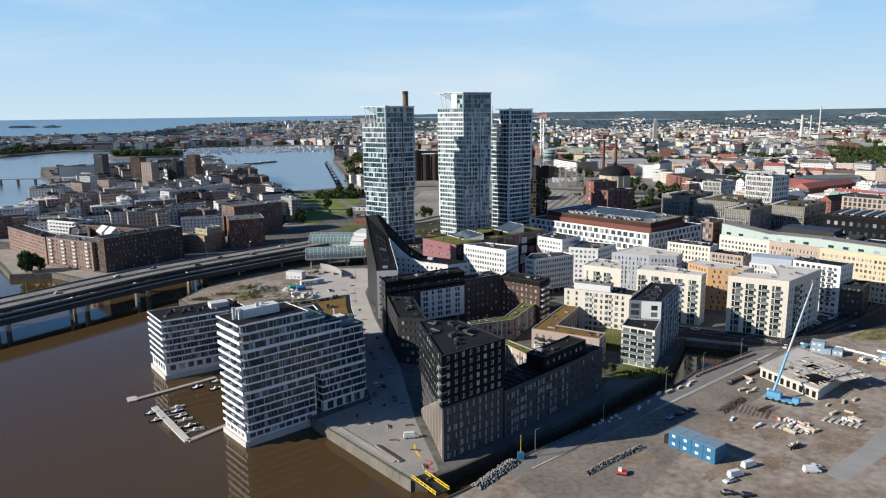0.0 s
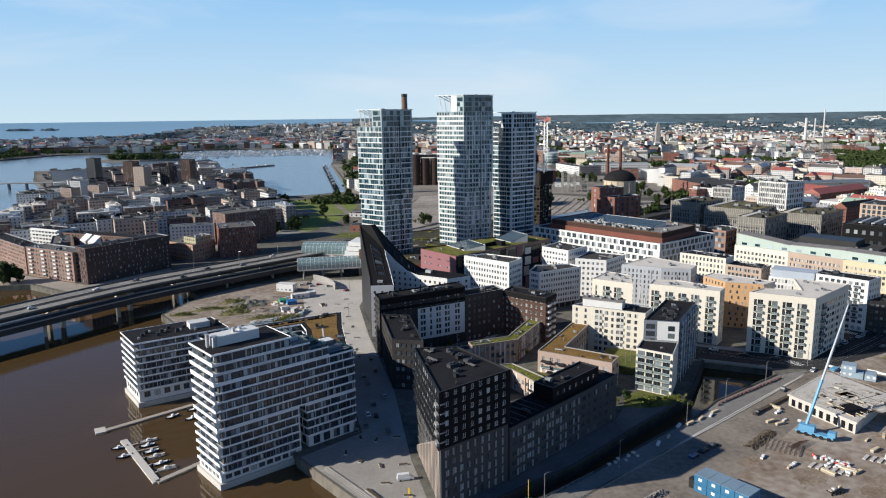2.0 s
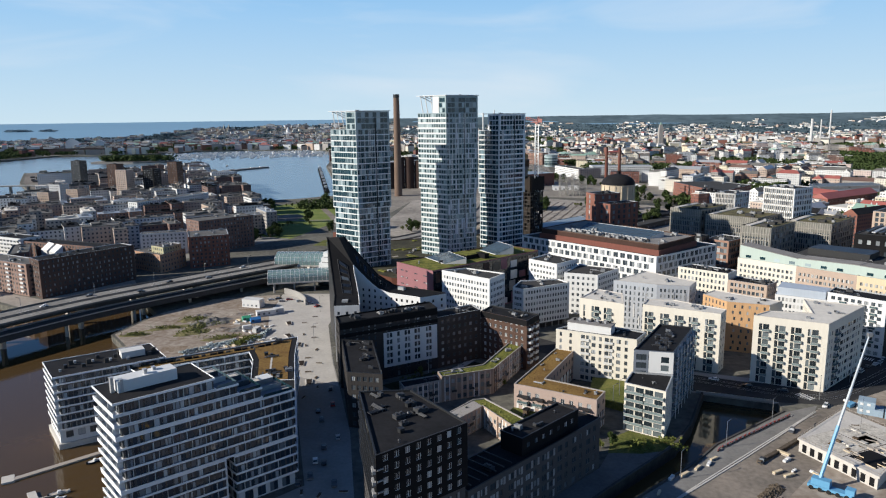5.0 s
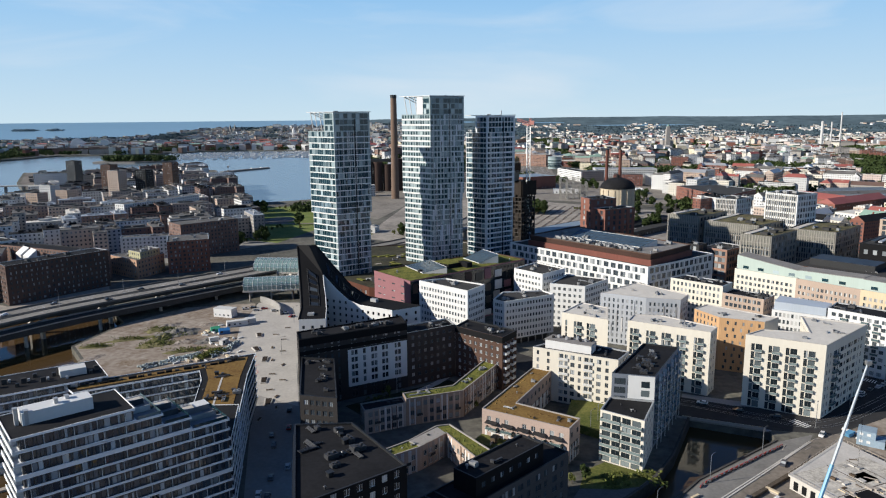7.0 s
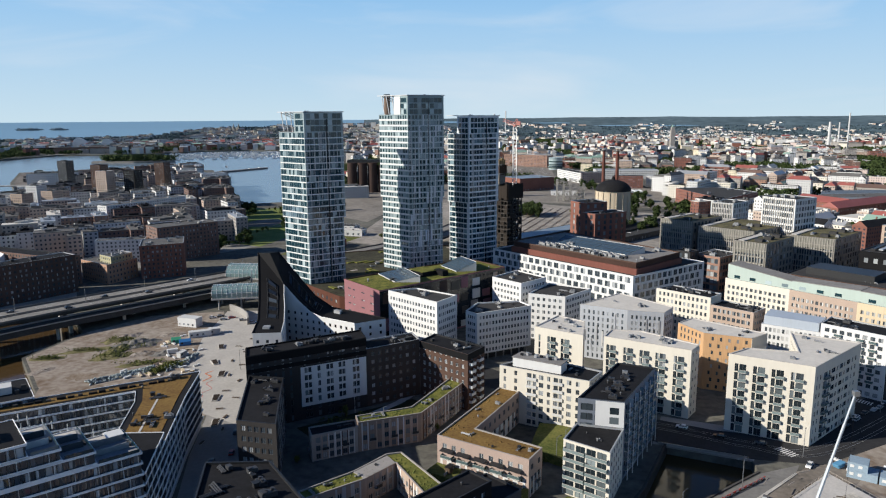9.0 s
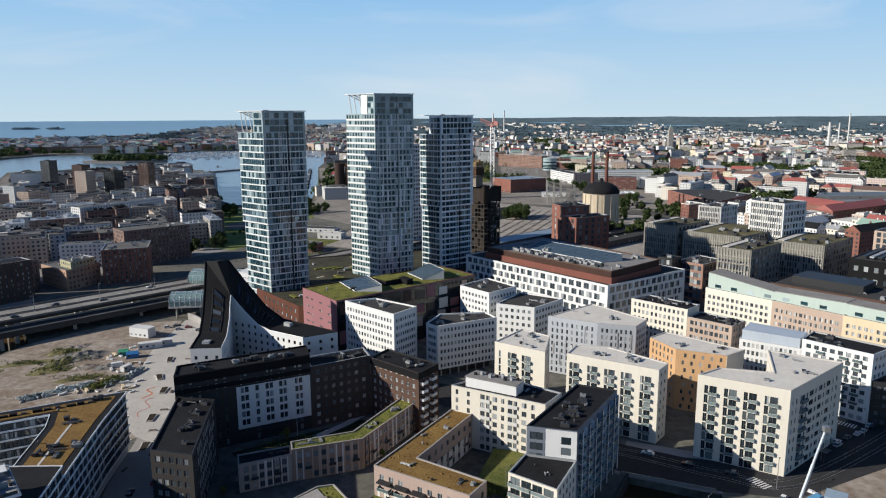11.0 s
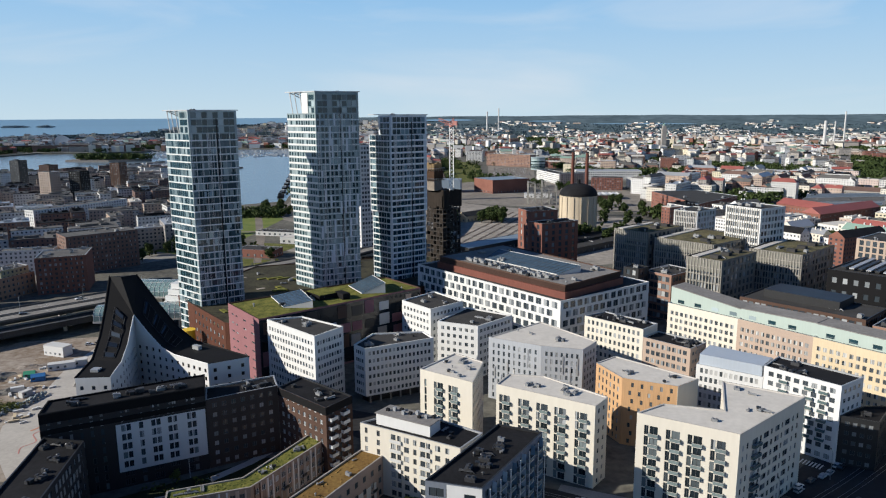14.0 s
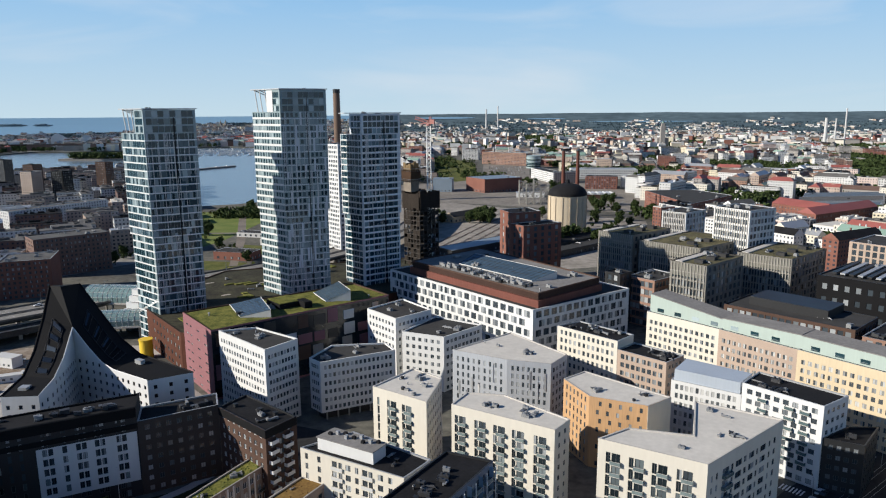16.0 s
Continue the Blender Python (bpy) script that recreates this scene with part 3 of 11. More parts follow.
patch("ground_site_west", [(-172, 456), (-140, 414), (-118, 352), (-52, 386), (-57, 420), (-72, 450), (-98, 545), (-140, 535), (-163, 500)], DIRT, "bare sandy building site beside the water", 0.012)
patch("pavement_street", [(-50, 265.4), (-9.4, 217.8), (-5.4, 217.4), (-1, 224), (-10, 262), (-20, 325), (-31, 372), (-40, 410), (-52, 470), (-50, 520), (-38, 530), (-40, 545), (-95, 548), (-72, 452), (-52, 384), (-46, 350), (-30, 285)], PAVING, "pale stone-paved pedestrian street and quay", 0.02, "pavement")
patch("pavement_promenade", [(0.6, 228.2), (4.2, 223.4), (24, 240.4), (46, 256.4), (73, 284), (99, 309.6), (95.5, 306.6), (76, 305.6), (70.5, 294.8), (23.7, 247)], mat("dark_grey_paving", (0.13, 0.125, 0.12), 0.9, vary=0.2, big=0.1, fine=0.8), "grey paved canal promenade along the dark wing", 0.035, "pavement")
patch("pavement_street_north", [(-32, 374), (-40.5, 410), (-52, 470), (-50.5, 520), (-38.5, 530), (-40.5, 544.5), (-96, 546), (-92, 490), (-84, 455), (-82, 428), (-72, 408), (-54, 387)], mat("pale_granite", (0.41, 0.385, 0.35), 0.9, vary=0.14, big=0.08, fine=0.8), "pale granite pedestrian street", 0.03, "pavement")
patch("pavement_plaza", [(-50, 522), (-15, 498), (8, 472), (20, 440), (-8, 455), (-38, 470), (-52, 500)], PAVING, "pale paved square between the houses", 0.03, "pavement")
patch("ground_site_east", [(9, 210.5), (1, 203), (1, 120), (420, 90), (420, 330), (262, 392), (182, 346), (160, 338), (99, 281), (30, 222.5), (22, 223)], DIRT, "brown earth building site with tyre tracks", 0.012)
patch("road_canal", [(21, 224), (30.5, 233), (52, 250.5), (88, 282.5), (104.5, 296), (117.5, 310.5), (156.4, 340), (172, 346), (168, 340), (99.6, 282), (74, 259.7), (30.8, 223.8), (24, 217)], mat("grey_quay_slabs", (0.18, 0.174, 0.164), 0.9, vary=0.2, big=0.12, fine=0.8), "grey concrete quay path along the canal", 0.03, "pavement")
patch("road_site", [(24, 216), (30.8, 223), (74, 259), (99.6, 281.4), (168, 339.5), (178, 348.6), (192, 340), (140, 288), (84, 232), (62, 204), (40, 190)], WORNROAD, "worn grey site road with dusty wheel tracks", 0.016, "road")
patch("road_main", [(128, 362), (158, 350), (180, 346), (252, 384), (330, 425), (420, 480), (410, 500), (280, 449), (222, 402), (184, 366), (152, 374), (132, 384), (114, 390), (108, 384)], ASPHALT, "dark asphalt street with tram tracks", 0.025, "road")
patch("road_inner", [(20, 436), (48, 430), (70, 415), (86, 408), (112, 396), (120, 392), (112, 402), (86, 424), (68, 442), (52, 448), (42, 440)], ASPHALT, "asphalt street between white houses", 0.02, "road")
patch("pavement_quay", [(-416, 640), (-364, 579), (-334, 541), (-304, 546), (-258, 515), (-201, 548), (-212, 580), (-221, 596), (-260, 538.5), (-325, 573.5), (-402, 648)], mat("pale_quay_slabs", (0.30, 0.265, 0.23), 0.9, vary=0.2, big=0.1, fine=0.6), "pale promenade along the brick blocks", 0.03, "pavement")
patch("ground_spit", [(-545, 1776), (-862, 1778), (-962, 1728), (-822, 1476), (-690, 1290), (-640, 1400), (-600, 1560)], mat("sandy_fill", (0.165, 0.148, 0.13), 0.95, vary=0.4, big=0.01, fine=0.1), "bare sandy building land by the bay", 0.03)
patch("ground_far_shore", [(-2560, 2790), (-2680, 2310), (-2000, 2156), (-1372, 2226), (-1341, 2536), (-1196, 2546), (-1010, 2606), (-930, 2796), (-760, 2836), (-560, 2806), (-406, 2706), (-420, 3000), (-1500, 3300)], mat("far_shore_ground", (0.15, 0.155, 0.14), 0.95, vary=0.3, big=0.01, fine=0.1), "grey-green far shore across the bay", 0.03)
patch("lawn_court", [(78, 352), (90, 342), (104, 364), (90, 372), (84, 373)], LAWN, "mown lawn on a raised courtyard deck", 3.2, "lawn")
patch("lawn_front", [(76, 306), (88, 305), (96, 307), (104.5, 317), (100, 316), (88, 324), (80, 318)], LAWN, "lawn with shrubs before the house", 0.05, "lawn")
# planting colour darkened to hold the shade of the yard
patch("lawn_yard", [(-12, 374), (0, 360), (30, 371), (44, 392), (32, 404), (14, 392)], mat("shaded_planting", (0.03, 0.036, 0.018), 0.95, vary=0.5, big=0.2, fine=1.0, bump=0.6), "planted yard between dark houses, its shade painted in", 0.05, "lawn")
# brighter copy of the lawn colour, with sunlight painted in
patch("lawn_park", [(-262, 1080), (-215, 1060), (-150, 1078), (-112, 1000), (-118, 860), (-140, 775), (-178, 795), (-222, 900)], mat("sun_brightened_grass", (0.13, 0.21, 0.045), 0.95, vary=0.35, big=0.05, fine=0.6, bump=0.5, tint=(0.15, 0.16, 0.05)), "green park lawn by the bay, brightened as if sunlit", 0.06, "park")
patch("lawn_site", [(212, 352), (236, 350), (262, 362), (262, 376), (236, 372), (222, 366)], DIRT, "rough earth beside the road", 0.04)
patch("ground_yard", [(90, 700), (280, 760), (320, 980), (100, 1150), (-30, 1100), (-60, 800)], mat("yard_gravel", (0.27, 0.245, 0.215), 0.95, vary=0.4, big=0.02, fine=0.2), "pale gravel rail yard", 0.03)

# ---- waterfront houses with white balcony bands ----


def lerp2(p, q, s):
    return (p[0] + (q[0] - p[0]) * s, p[1] + (q[1] - p[1]) * s)


DARKWALL = mat("dark_bronze_wall", (0.05, 0.052, 0.055), 0.6, vary=0.2)


# bluish base and pale share paint the sky's reflection into this glass
PANE_BAND = pane_mat("recessed_glass", (0.024, 0.036, 0.050), (0.46, 0.51, 0.55), 0.17, 0.05, 0.0, 0.7)


def band_house(e, pts, z0, z1, floors, front_cols, bands=None, base=None, over=0.45, solo=True, seed=3, deck=BITUMEN, deep=0.0):
    """Storeys of glass behind white balcony bands; pts counter-clockwise, edges 0 and 3 seen best."""
    core = inset(pts, over)
    if deep:
        # open balconies along the end wall
        ax = (Vector(pts[1]) - Vector(pts[0])).normalized() * deep
        core[0], core[3] = tuple(Vector(core[0]) + ax), tuple(Vector(core[3]) + ax)
    b = Building("x", "", core, z1 - 0.4, z0, DARKWALL, owner=e, roof=BITUMEN, rec=0.25)
    pitch = (z1 - z0) / floors
    for k in range(len(pts)):
        L = math.dist(*b.edge(k))
        rnd = random.Random(seed + k)
        custom, u = [], 0.5
        while u < L - 1.6:
            w = rnd.choice((0.7, 0.95, 1.2, 1.2, 1.6))
            if u + w > L - 0.3:
                break
            custom.append((u, w))
            u += w + rnd.choice((0.1, 0.1, 0.14, 0.5))
        b.rows(k, floors, 0, h=pitch - 1.0, sill=0.25, pitch=pitch, custom=custom, solo=solo and k in (0, 3), split=1, frame_m=GREYMETAL if k == 0 else FRAME_D, pane_m=PANE_BAND)
    b.close(0)
    # pale screens between the flats
    for k in (0, 3):
        p, q = pts[k], pts[(k + 1) % 4]
        L = math.dist(p, q)
        d = ((q[0] - p[0]) / L, (q[1] - p[1]) / L)
        V, F = [], []
        for f in range(floors):
            u = 2.0 + random.Random(seed + f).uniform(0, 3)
            while u < L - 1:
                obox(p, d, u, u + 0.12, 0.12, over + (deep if k == 3 else 0) + 0.05, z0 + f * pitch, z0 + (f + 1) * pitch - 0.3, V, F)
                u += random.Random(seed * 7 + f + int(u)).choice((4.2, 5.6, 7.0))
        part("flat_screen", (V, F), FRAME_W, e, kind="stuff")
    for f in range(floors + 1):
        z = z0 + f * pitch
        V, F, n = [], [], len(pts)
        outer, inn = pts, inset(pts, 0.18)
        hi, lo = (0.38, -0.26) if f < floors else (0.22, -0.46)
        if f < floors:
            prism(inset(pts, 0.05), z - 0.22, z - 0.02, V, F)
        else:
            part("roof_deck", prism(inset(pts, 0.19), z - 0.2, z - 0.02), deck, e)
        i = len(V)
        for ring, zz in ((outer, z + lo), (outer, z + hi), (inn, z + hi), (inn, z + lo)):
            V += [(x, y, zz) for x, y in ring]
        for r in range(4):
            for k in range(n):
                a, c = i + r * n, i + ((r + 1) % 4) * n
                F.append((a + k, a + (k + 1) % n, c + (k + 1) % n, c + k))
        if deep and f < floors:
            # solid balustrade of the end balconies
            q, p = Vector(pts[0]), Vector(pts[3])
            obox(p, (q - p).normalized(), -0.02, (q - p).length + 0.02, -0.03, 0.15, z - 0.3, z + 0.72, V, F)
        part("balcony_band", (V, F), WHITEBAND, e)


TERRACE = mat("grey_terrace_slabs", (0.25, 0.25, 0.26), 0.8, vary=0.15, fine=1.5)
W1 = [(-131.3, 320.8), (-97, 344), (-111, 362), (-145.2, 339)]
w1 = thing("waterfront_house", "white-banded glass apartment house standing in brown water", "apartment building", (-120, 340, -2), "banded waterfront houses")
part("plinth", prism(inset(W1, -0.3), -5, 0.2), LIGHTCONC, w1)
bs = Building("x", "", inset(W1, 0.6), 5.4, 0.2, WHITE, owner=w1)
for k in range(4):
    bs.rows(k, 1, 9 if k % 2 == 0 else 5, w=2.6, h=2.6, sill=1.8, pitch=4.6)
bs.close()
band_house(w1, W1, 5.6, 27.0, 7, 12, deep=1.3)
W1D = Vector((0.828, 0.56))
for k in range(18):
    u, w = 3.0 + 2.05 * k, 6.0 + 2.6 * (k % 4) + 0.5 * (k % 3)
    part("roof_unit", obox(W1[0], W1D, u, u + 0.9 + 0.4 * (k % 3), w, w + 0.9 + 0.5 * (k % 2), 26.9, 27.9 + 0.5 * (k % 3)), (ZINC, DARKMETAL, GREYROOF)[k % 3], w1)
V, F = obox(W1[0], W1D, 26.0, 35.0, 8.0, 14.0, 26.9, 29.6)
part("plant_room", (V, F), PALE, w1, "pale metal plant room")
W2N, W2R, W2B, W2L = (-74.0, 250.0), (-32.0, 286.5), (-44.0, 300.3), (-86.5, 264.2)


def w2(s0, s1):
    return [lerp2(W2N, W2R, s0), lerp2(W2N, W2R, s1), lerp2(W2L, W2B, s1), lerp2(W2L, W2B, s0)]


w2e = thing("waterfront_house", "tall white-banded glass apartment house with stepped roof and passage", "apartment building", (-58, 275, -2), "banded waterfront houses")
part("plinth", prism(inset(w2(0, 0.56), -0.3), -5, 0.2), LIGHTCONC, w2e)
bs = Building("x", "", inset(w2(0, 0.56), 0.5), 3.4, 0.2, WHITE, owner=w2e)
for k in range(4):
    bs.rows(k, 1, 9 if k % 2 == 0 else 5, w=2.4, h=1.7, sill=0.9, pitch=3.2)
bs.close()
band_house(w2e, w2(0, 0.56), 3.5, 19.0, 5, 9, deep=1.4)
band_house(w2e, w2(0.61, 1.0), 6.6, 19.0, 4, 6, seed=8)
bs = Building("x", "", inset(w2(0.61, 1.0), 0.9), 6.4, GROUND, WHITE, owner=w2e)
for k in range(4):
    bs.rows(k, 1, 4 if k % 2 == 0 else 3, w=2.9, h=3.2, sill=0.4, pitch=4.2, pane_m=PANE_BAND)
bs.close()
band_house(w2e, w2(0, 1.0), 19.4, 35.2, 5, 16, seed=4, deck=TERRACE, deep=1.4)
band_house(w2e, w2(0, 0.80), 35.6, 38.9, 1, 12, seed=5, deck=TERRACE, deep=1.4)
band_house(w2e, w2(0, 0.66), 39.0, 42.2, 1, 10, seed=6, deck=TERRACE, deep=1.4)
band_house(w2e, w2(0, 0.53), 42.3, 45.8, 1, 8, seed=7, deep=1.4)
W2D = Vector((0.755, 0.656))
# terraces on the steps: balustrades, screens, pale decking
for u0, u1, z in ((44.9, 55.0, 35.2), (37.2, 43.9, 38.9), (30.0, 36.2, 42.2)):
    for w in (5.4, 11.2):
        part("terrace_screen", obox(W2N, W2D, u0 - 0.1, u1 - 1.2, w, w + 0.1, z, z + 1.7), PANE_LIT, w2e)
    V, F = obox(W2N, W2D, u0, u1, 0.25, 0.29, z + 0.2, z + 1.1)
    obox(W2N, W2D, u1, u1 + 0.04, 0.25, 18.2, z + 0.2, z + 1.1, V, F)
    part("balustrade", (V, F), PANE_BLUE, w2e, "clear glass balustrade")
    part("decking", obox(W2N, W2D, u0 + 0.2, u1 - 0.6, 12.0, 17.6, z, z + 0.08), LIGHTCONC, w2e, "pale timber decking")
    part("planter", obox(W2N, W2D, u1 - 1.0, u1 - 0.4, 6.0, 8.4, z, z + 0.7), GREYROOF, w2e)
part("canopy", obox(W2N, W2D, 50.0, 54.6, 12.4, 16.8, 36.3, 36.5), FRAME_W, w2e)
part("roof_unit", obox(W2N, W2D, 51.0, 53.4, 13.4, 15.4, 35.28, 36.3), ZINC, w2e)
part("passage_wall", obox(lerp2(W2N, W2R, 0.56), W2D, -1.0, 0.2, 0.5, 17.5, GROUND - 3, 19.2), WHITE, w2e)
V, F = obox(W2N, W2D, 4.0, 21.0, 7.6, 13.2, 45.4, 49.2)
obox(W2N, W2D, 9.0, 14.0, 8.0, 13.2, 48.8, 49.1, V, F)
part("plant_room", (V, F), FRAME_W, w2e, "pale metal plant room")
for u, w, h in ((2.5, 9.0, 50.2), (4.6, 7.4, 49.6), (6.0, 9.8, 49.0), (12.0, 9.0, 50.4), (15.0, 10.6, 50.0)):
    V, F = obox(W2N, W2D, u, u + 0.9, w, w + 1.4, 45.4, h)
    obox(W2N, W2D, u - 0.1, u + 1.0, w - 0.1, w + 1.5, h, h + 0.15, V, F)
    part("flue", (V, F), ZINC, w2e)
band_house(w2e, [(-32.3, 287.5), (-37.6, 313), (-54.5, 312.2), (-46, 301.5), (-44.3, 300.8)], 6.2, 28.5, 7, 8, seed=12)
part("wall", prism(inset([(-32.3, 287.5), (-37.6, 313), (-54.5, 312.2), (-46, 301.5), (-44.3, 300.8)], 1.0), GROUND, 6.2), WHITE, w2e)

w3 = thing("terraced_house", "white-banded apartment house with rusty green planted roofs", "apartment building", (-70, 350, 2))
W3A = [(-38.0, 313.5), (-45.6, 350.0), (-49.5, 375.6), (-112.5, 339.5), (-104.5, 332.0), (-66.0, 354.5), (-61.8, 344.7), (-54.5, 313.0)]
part("wall", prism(inset(W3A, 1.0), GROUND, 5.8), WHITE, w3)
band_house(w3, W3A, 6.0, 25.0, 6, 10, seed=15)
part("planted_roof", prism(inset(W3A, 2.6), 24.6, 25.12), SEDUM_RUST, w3, "rusty sedum planting")
part("roof_walkway", obox((-48.6, 318.0), Vector((-0.2, 0.98)).normalized(), 0, 30, -0.35, 0.35, 25.0, 25.2), LIGHTCONC, w3, "pale slab walkway")
for k in range(16):
    s = k / 15
    x, y = -58 - 44 * s, 364.5 - 25.2 * s
    V, F = obox((x, y), Vector((0.868, 0.496)), 0, 1.5 + 0.7 * (k % 3), -0.5, 0.6, 25.0, 25.7 + 0.25 * (k % 2))
    part("roof_hood", (V, F), BLACKMETAL if k % 3 else GREYROOF, w3)
bw = Building("x", "", W3A, 25.5, 25.0, owner=w3)
bw.parapet = 0.35
bw.roof_m = BITUMEN
bw.units(26, 4, 1.0)

# ---- black corner house and its wing ----
WINGBRICK = mat("grey_wing_brick", (0.075, 0.071, 0.07), 0.88, vary=0.2, fine=4.0)
STRIP = mat("pale_grey_panel", (0.25, 0.25, 0.25), 0.8, vary=0.25, fine=2.0, big=0.3)


def pale_strips(h, k, floors, pitch, spots, share, seed=5):
    """Pale panels beside the windows of edge k, storey by storey."""
    p, q = h.edge(k)
    d, r = (Vector(q) - Vector(p)).normalized(), random.Random(seed)
    for f in range(floors):
        for u, w in spots:
            if r.random() < share and u + w < math.dist(p, q):
                part("pale_panel", obox(p, d, u, u + w, -0.09, -0.01, h.z0 + f * pitch + 0.5, h.z0 + f * pitch + 2.9), STRIP, h.e)


BK = [(0.4, 228.3), (23.5, 247.0), (7.0, 271.0), (-8.7, 270.0)]
bk = Building("black_house", "black-clad apartment tower over a grey brick base", BK, 41.0, 22.5, BLACKMETAL, roof=BITUMEN)
bk.rows(0, 6, 8, w=1.5, h=1.8, sill=0.9, pitch=3.05, split=2, frame_m=FRAME_W, pane_m=PANE_HOME)
bk.rows(3, 6, 13, w=2.2, h=2.0, sill=0.6, pitch=3.05, split=2)
bk.rows(1, 6, 8, w=1.5, h=1.7, sill=0.9, pitch=3.05, solo=False)
bk.rows(2, 6, 5, w=1.5, h=1.7, sill=0.9, pitch=3.05, solo=False)
bk.close(26, 11, 1.1)
BKL = inset(BK, 0.5)
bl = Building("x", "", [BKL[0], BKL[1], BKL[2], BKL[3]], 22.4, GROUND, WINGBRICK, owner=bk.e)
bl.rows(0, 6, 9, w=1.5, h=2.0, sill=0.7, pitch=3.3)
pale_strips(bl, 0, 6, 3.3, [(1.6 + 3.0 * k, 0.7) for k in range(9)], 0.8)
bl.rows(3, 6, 15, w=1.6, h=2.3, sill=0.5, pitch=3.3)
bl.close()
p0, p1 = BKL[3], BKL[0]
d = (Vector(p1) - Vector(p0)).normalized()
for k in range(22):
    V, F = obox(p0, d, 1.0 + k * 1.85, 1.6 + k * 1.85, -0.5, -0.06, GROUND + 1.0, min(22.2, 4 + 0.95 * (k + 1)))
    part("facade_fin", (V, F), BEIGEBRICK if k % 3 else LIGHTCONC, bk.e)
for k in range(5):
    V, F = obox(BK[0], (Vector(BK[1]) - Vector(BK[0])).normalized(), 0.3, 2.2, -0.25, 0.05, 24.6 + k * 3.05, 25.0 + k * 3.05)
    part("corner_balcony", obox(BK[0], (Vector(BK[3]) - Vector(BK[0])).normalized(), 0.4, 3.4, 0.0, 0.9, 23.6 + k * 3.05, 24.5 + k * 3.05, V, F), STRIP, bk.e)
for f in range(6):
    V, F = obox(BK[3], (Vector(BK[0]) - Vector(BK[3])).normalized(), 0, math.dist(BK[0], BK[3]) + 0.3, -0.5, -0.04, 22.4 + f * 3.05, 22.75 + f * 3.05)
    part("facade_ledge", (V, F), DARKMETAL, bk.e)
WG = [(23.6, 247.2), (70.3, 295.0), (60.8, 304.2), (14.5, 257.0)]
wg = Building("dark_wing", "dark brick apartment wing with pale window strips", WG, 20.5, GROUND, WINGBRICK, roof=BITUMEN, cap=DARKMETAL)
cus = []
for k in range(16):
    cus.append((1.2 + k * 4.1, 1.5 if k % 2 else 2.4))
wg.rows(0, 5, 0, h=2.0, sill=0.7, pitch=3.5, custom=cus)
wg.rows(1, 5, 4, w=1.5, h=1.8, pitch=3.5)
wg.rows(2, 5, 14, w=1.5, h=1.8, pitch=3.5, solo=False)
wg.close(8, 3)
dw = (Vector(WG[1]) - Vector(WG[0])).normalized()
pale_strips(wg, 0, 5, 3.5, [(2.8 + 4.1 * k + (0.95 if k % 2 == 0 else 0.05), 0.95) for k in range(10)], 0.92)
bx = Building("x", "", [(WG[0][0] + dw[0] * a - dw[1] * b, WG[0][1] + dw[1] * a + dw[0] * b) for a, b in ((27, 2.4), (57, 2.4), (57, 11), (27, 11))], 26.0, 20.0, BLACKMETAL, owner=wg.e, roof=BITUMEN)
bx.rows(0, 1, 7, w=1.6, h=1.6, sill=2.2, pitch=5)
bx.close(5, 9)
for k in range(6):
    V, F = obox(WG[0], dw, 2 + k * 3.6, 2.5 + k * 3.6, 1, 12, 20.9, 21.3)
    part("roof_beam", (V, F), DARKMETAL, wg.e)

# ---- dark courtyard houses ----
b = Building("dark_house", "dark brick house with a bitumen roof on the pedestrian street", [(-21, 330), (-7, 327), (-15, 369), (-29, 371)], 25.0, wall=GREYBRICK, group="dark courtyard houses")
b.rows(0, 6, 5, w=1.6, h=1.9), b.rows(1, 6, 13, w=1.3, h=2.0), b.rows(2, 6, 5, solo=False), b.rows(3, 6, 14, w=1.3, h=2.0)
pale_strips(b, 1, 6, 3.7, [(8 + 2.6 * k, 1.1) for k in range(12)], 0.8, 9)
b.close(20, 21)
q0, q1 = (-7, 327), (-15, 369)
b = Building("dark_house", "long black-roofed house with a white slotted facade", [(-30, 371.2), (13.5, 395.6), (9.5, 407), (-33.2, 382.2)], 32.5, wall=GREYBRICK, group="dark courtyard houses", cap=BLACKMETAL)
b.rows(0, 9, 0, h=2.2, sill=0.6, pitch=3.2, custom=[(2 + 3 * k, 1.0) for k in range(6)] + [(23.0, 1.3), (24.6, 1.3), (28.4, 1.3), (32.2, 1.3), (33.8, 1.3), (37.4, 1.3), (39.0, 1.3), (43.6, 1.3), (45.2, 1.3)], pane_m=PANE_LOGGIA)
b.rows(3, 9, 4, w=1.4, h=1.7), b.rows(2, 9, 15, solo=False)
b.close(24, 22)
dk = (Vector((13.5, 395.6)) - Vector((-30, 371.2))).normalized()
wa, wz = [(-30 + dk[0] * u + dk[1] * 0.16, 371.2 + dk[1] * u - dk[0] * 0.16) for u in (21.4, 49.6)]
V, F = [], []
facade(V, F, wa, wz, 7.6, 24.4, [(GROUND + f * 3.2 + 0.6, GROUND + f * 3.2 + 2.8, [(u - 21.4, u - 20.1) for u in (23.0, 24.6, 28.4, 32.2, 33.8, 37.4, 39.0, 43.6, 45.2)]) for f in range(2, 7)], 0.15)
part("white_front", (V, F), WHITE, b.e, "white slotted cladding")
V, F = obox((-30, 371.2), dk, 0, 49.8, -0.35, -0.03, 25.4, 27.0)
obox((-30, 371.2), dk, 0, 49.8, -0.35, -0.03, 29.2, 32.3, V, F)
part("black_band", (V, F), BLACKMETAL, b.e)
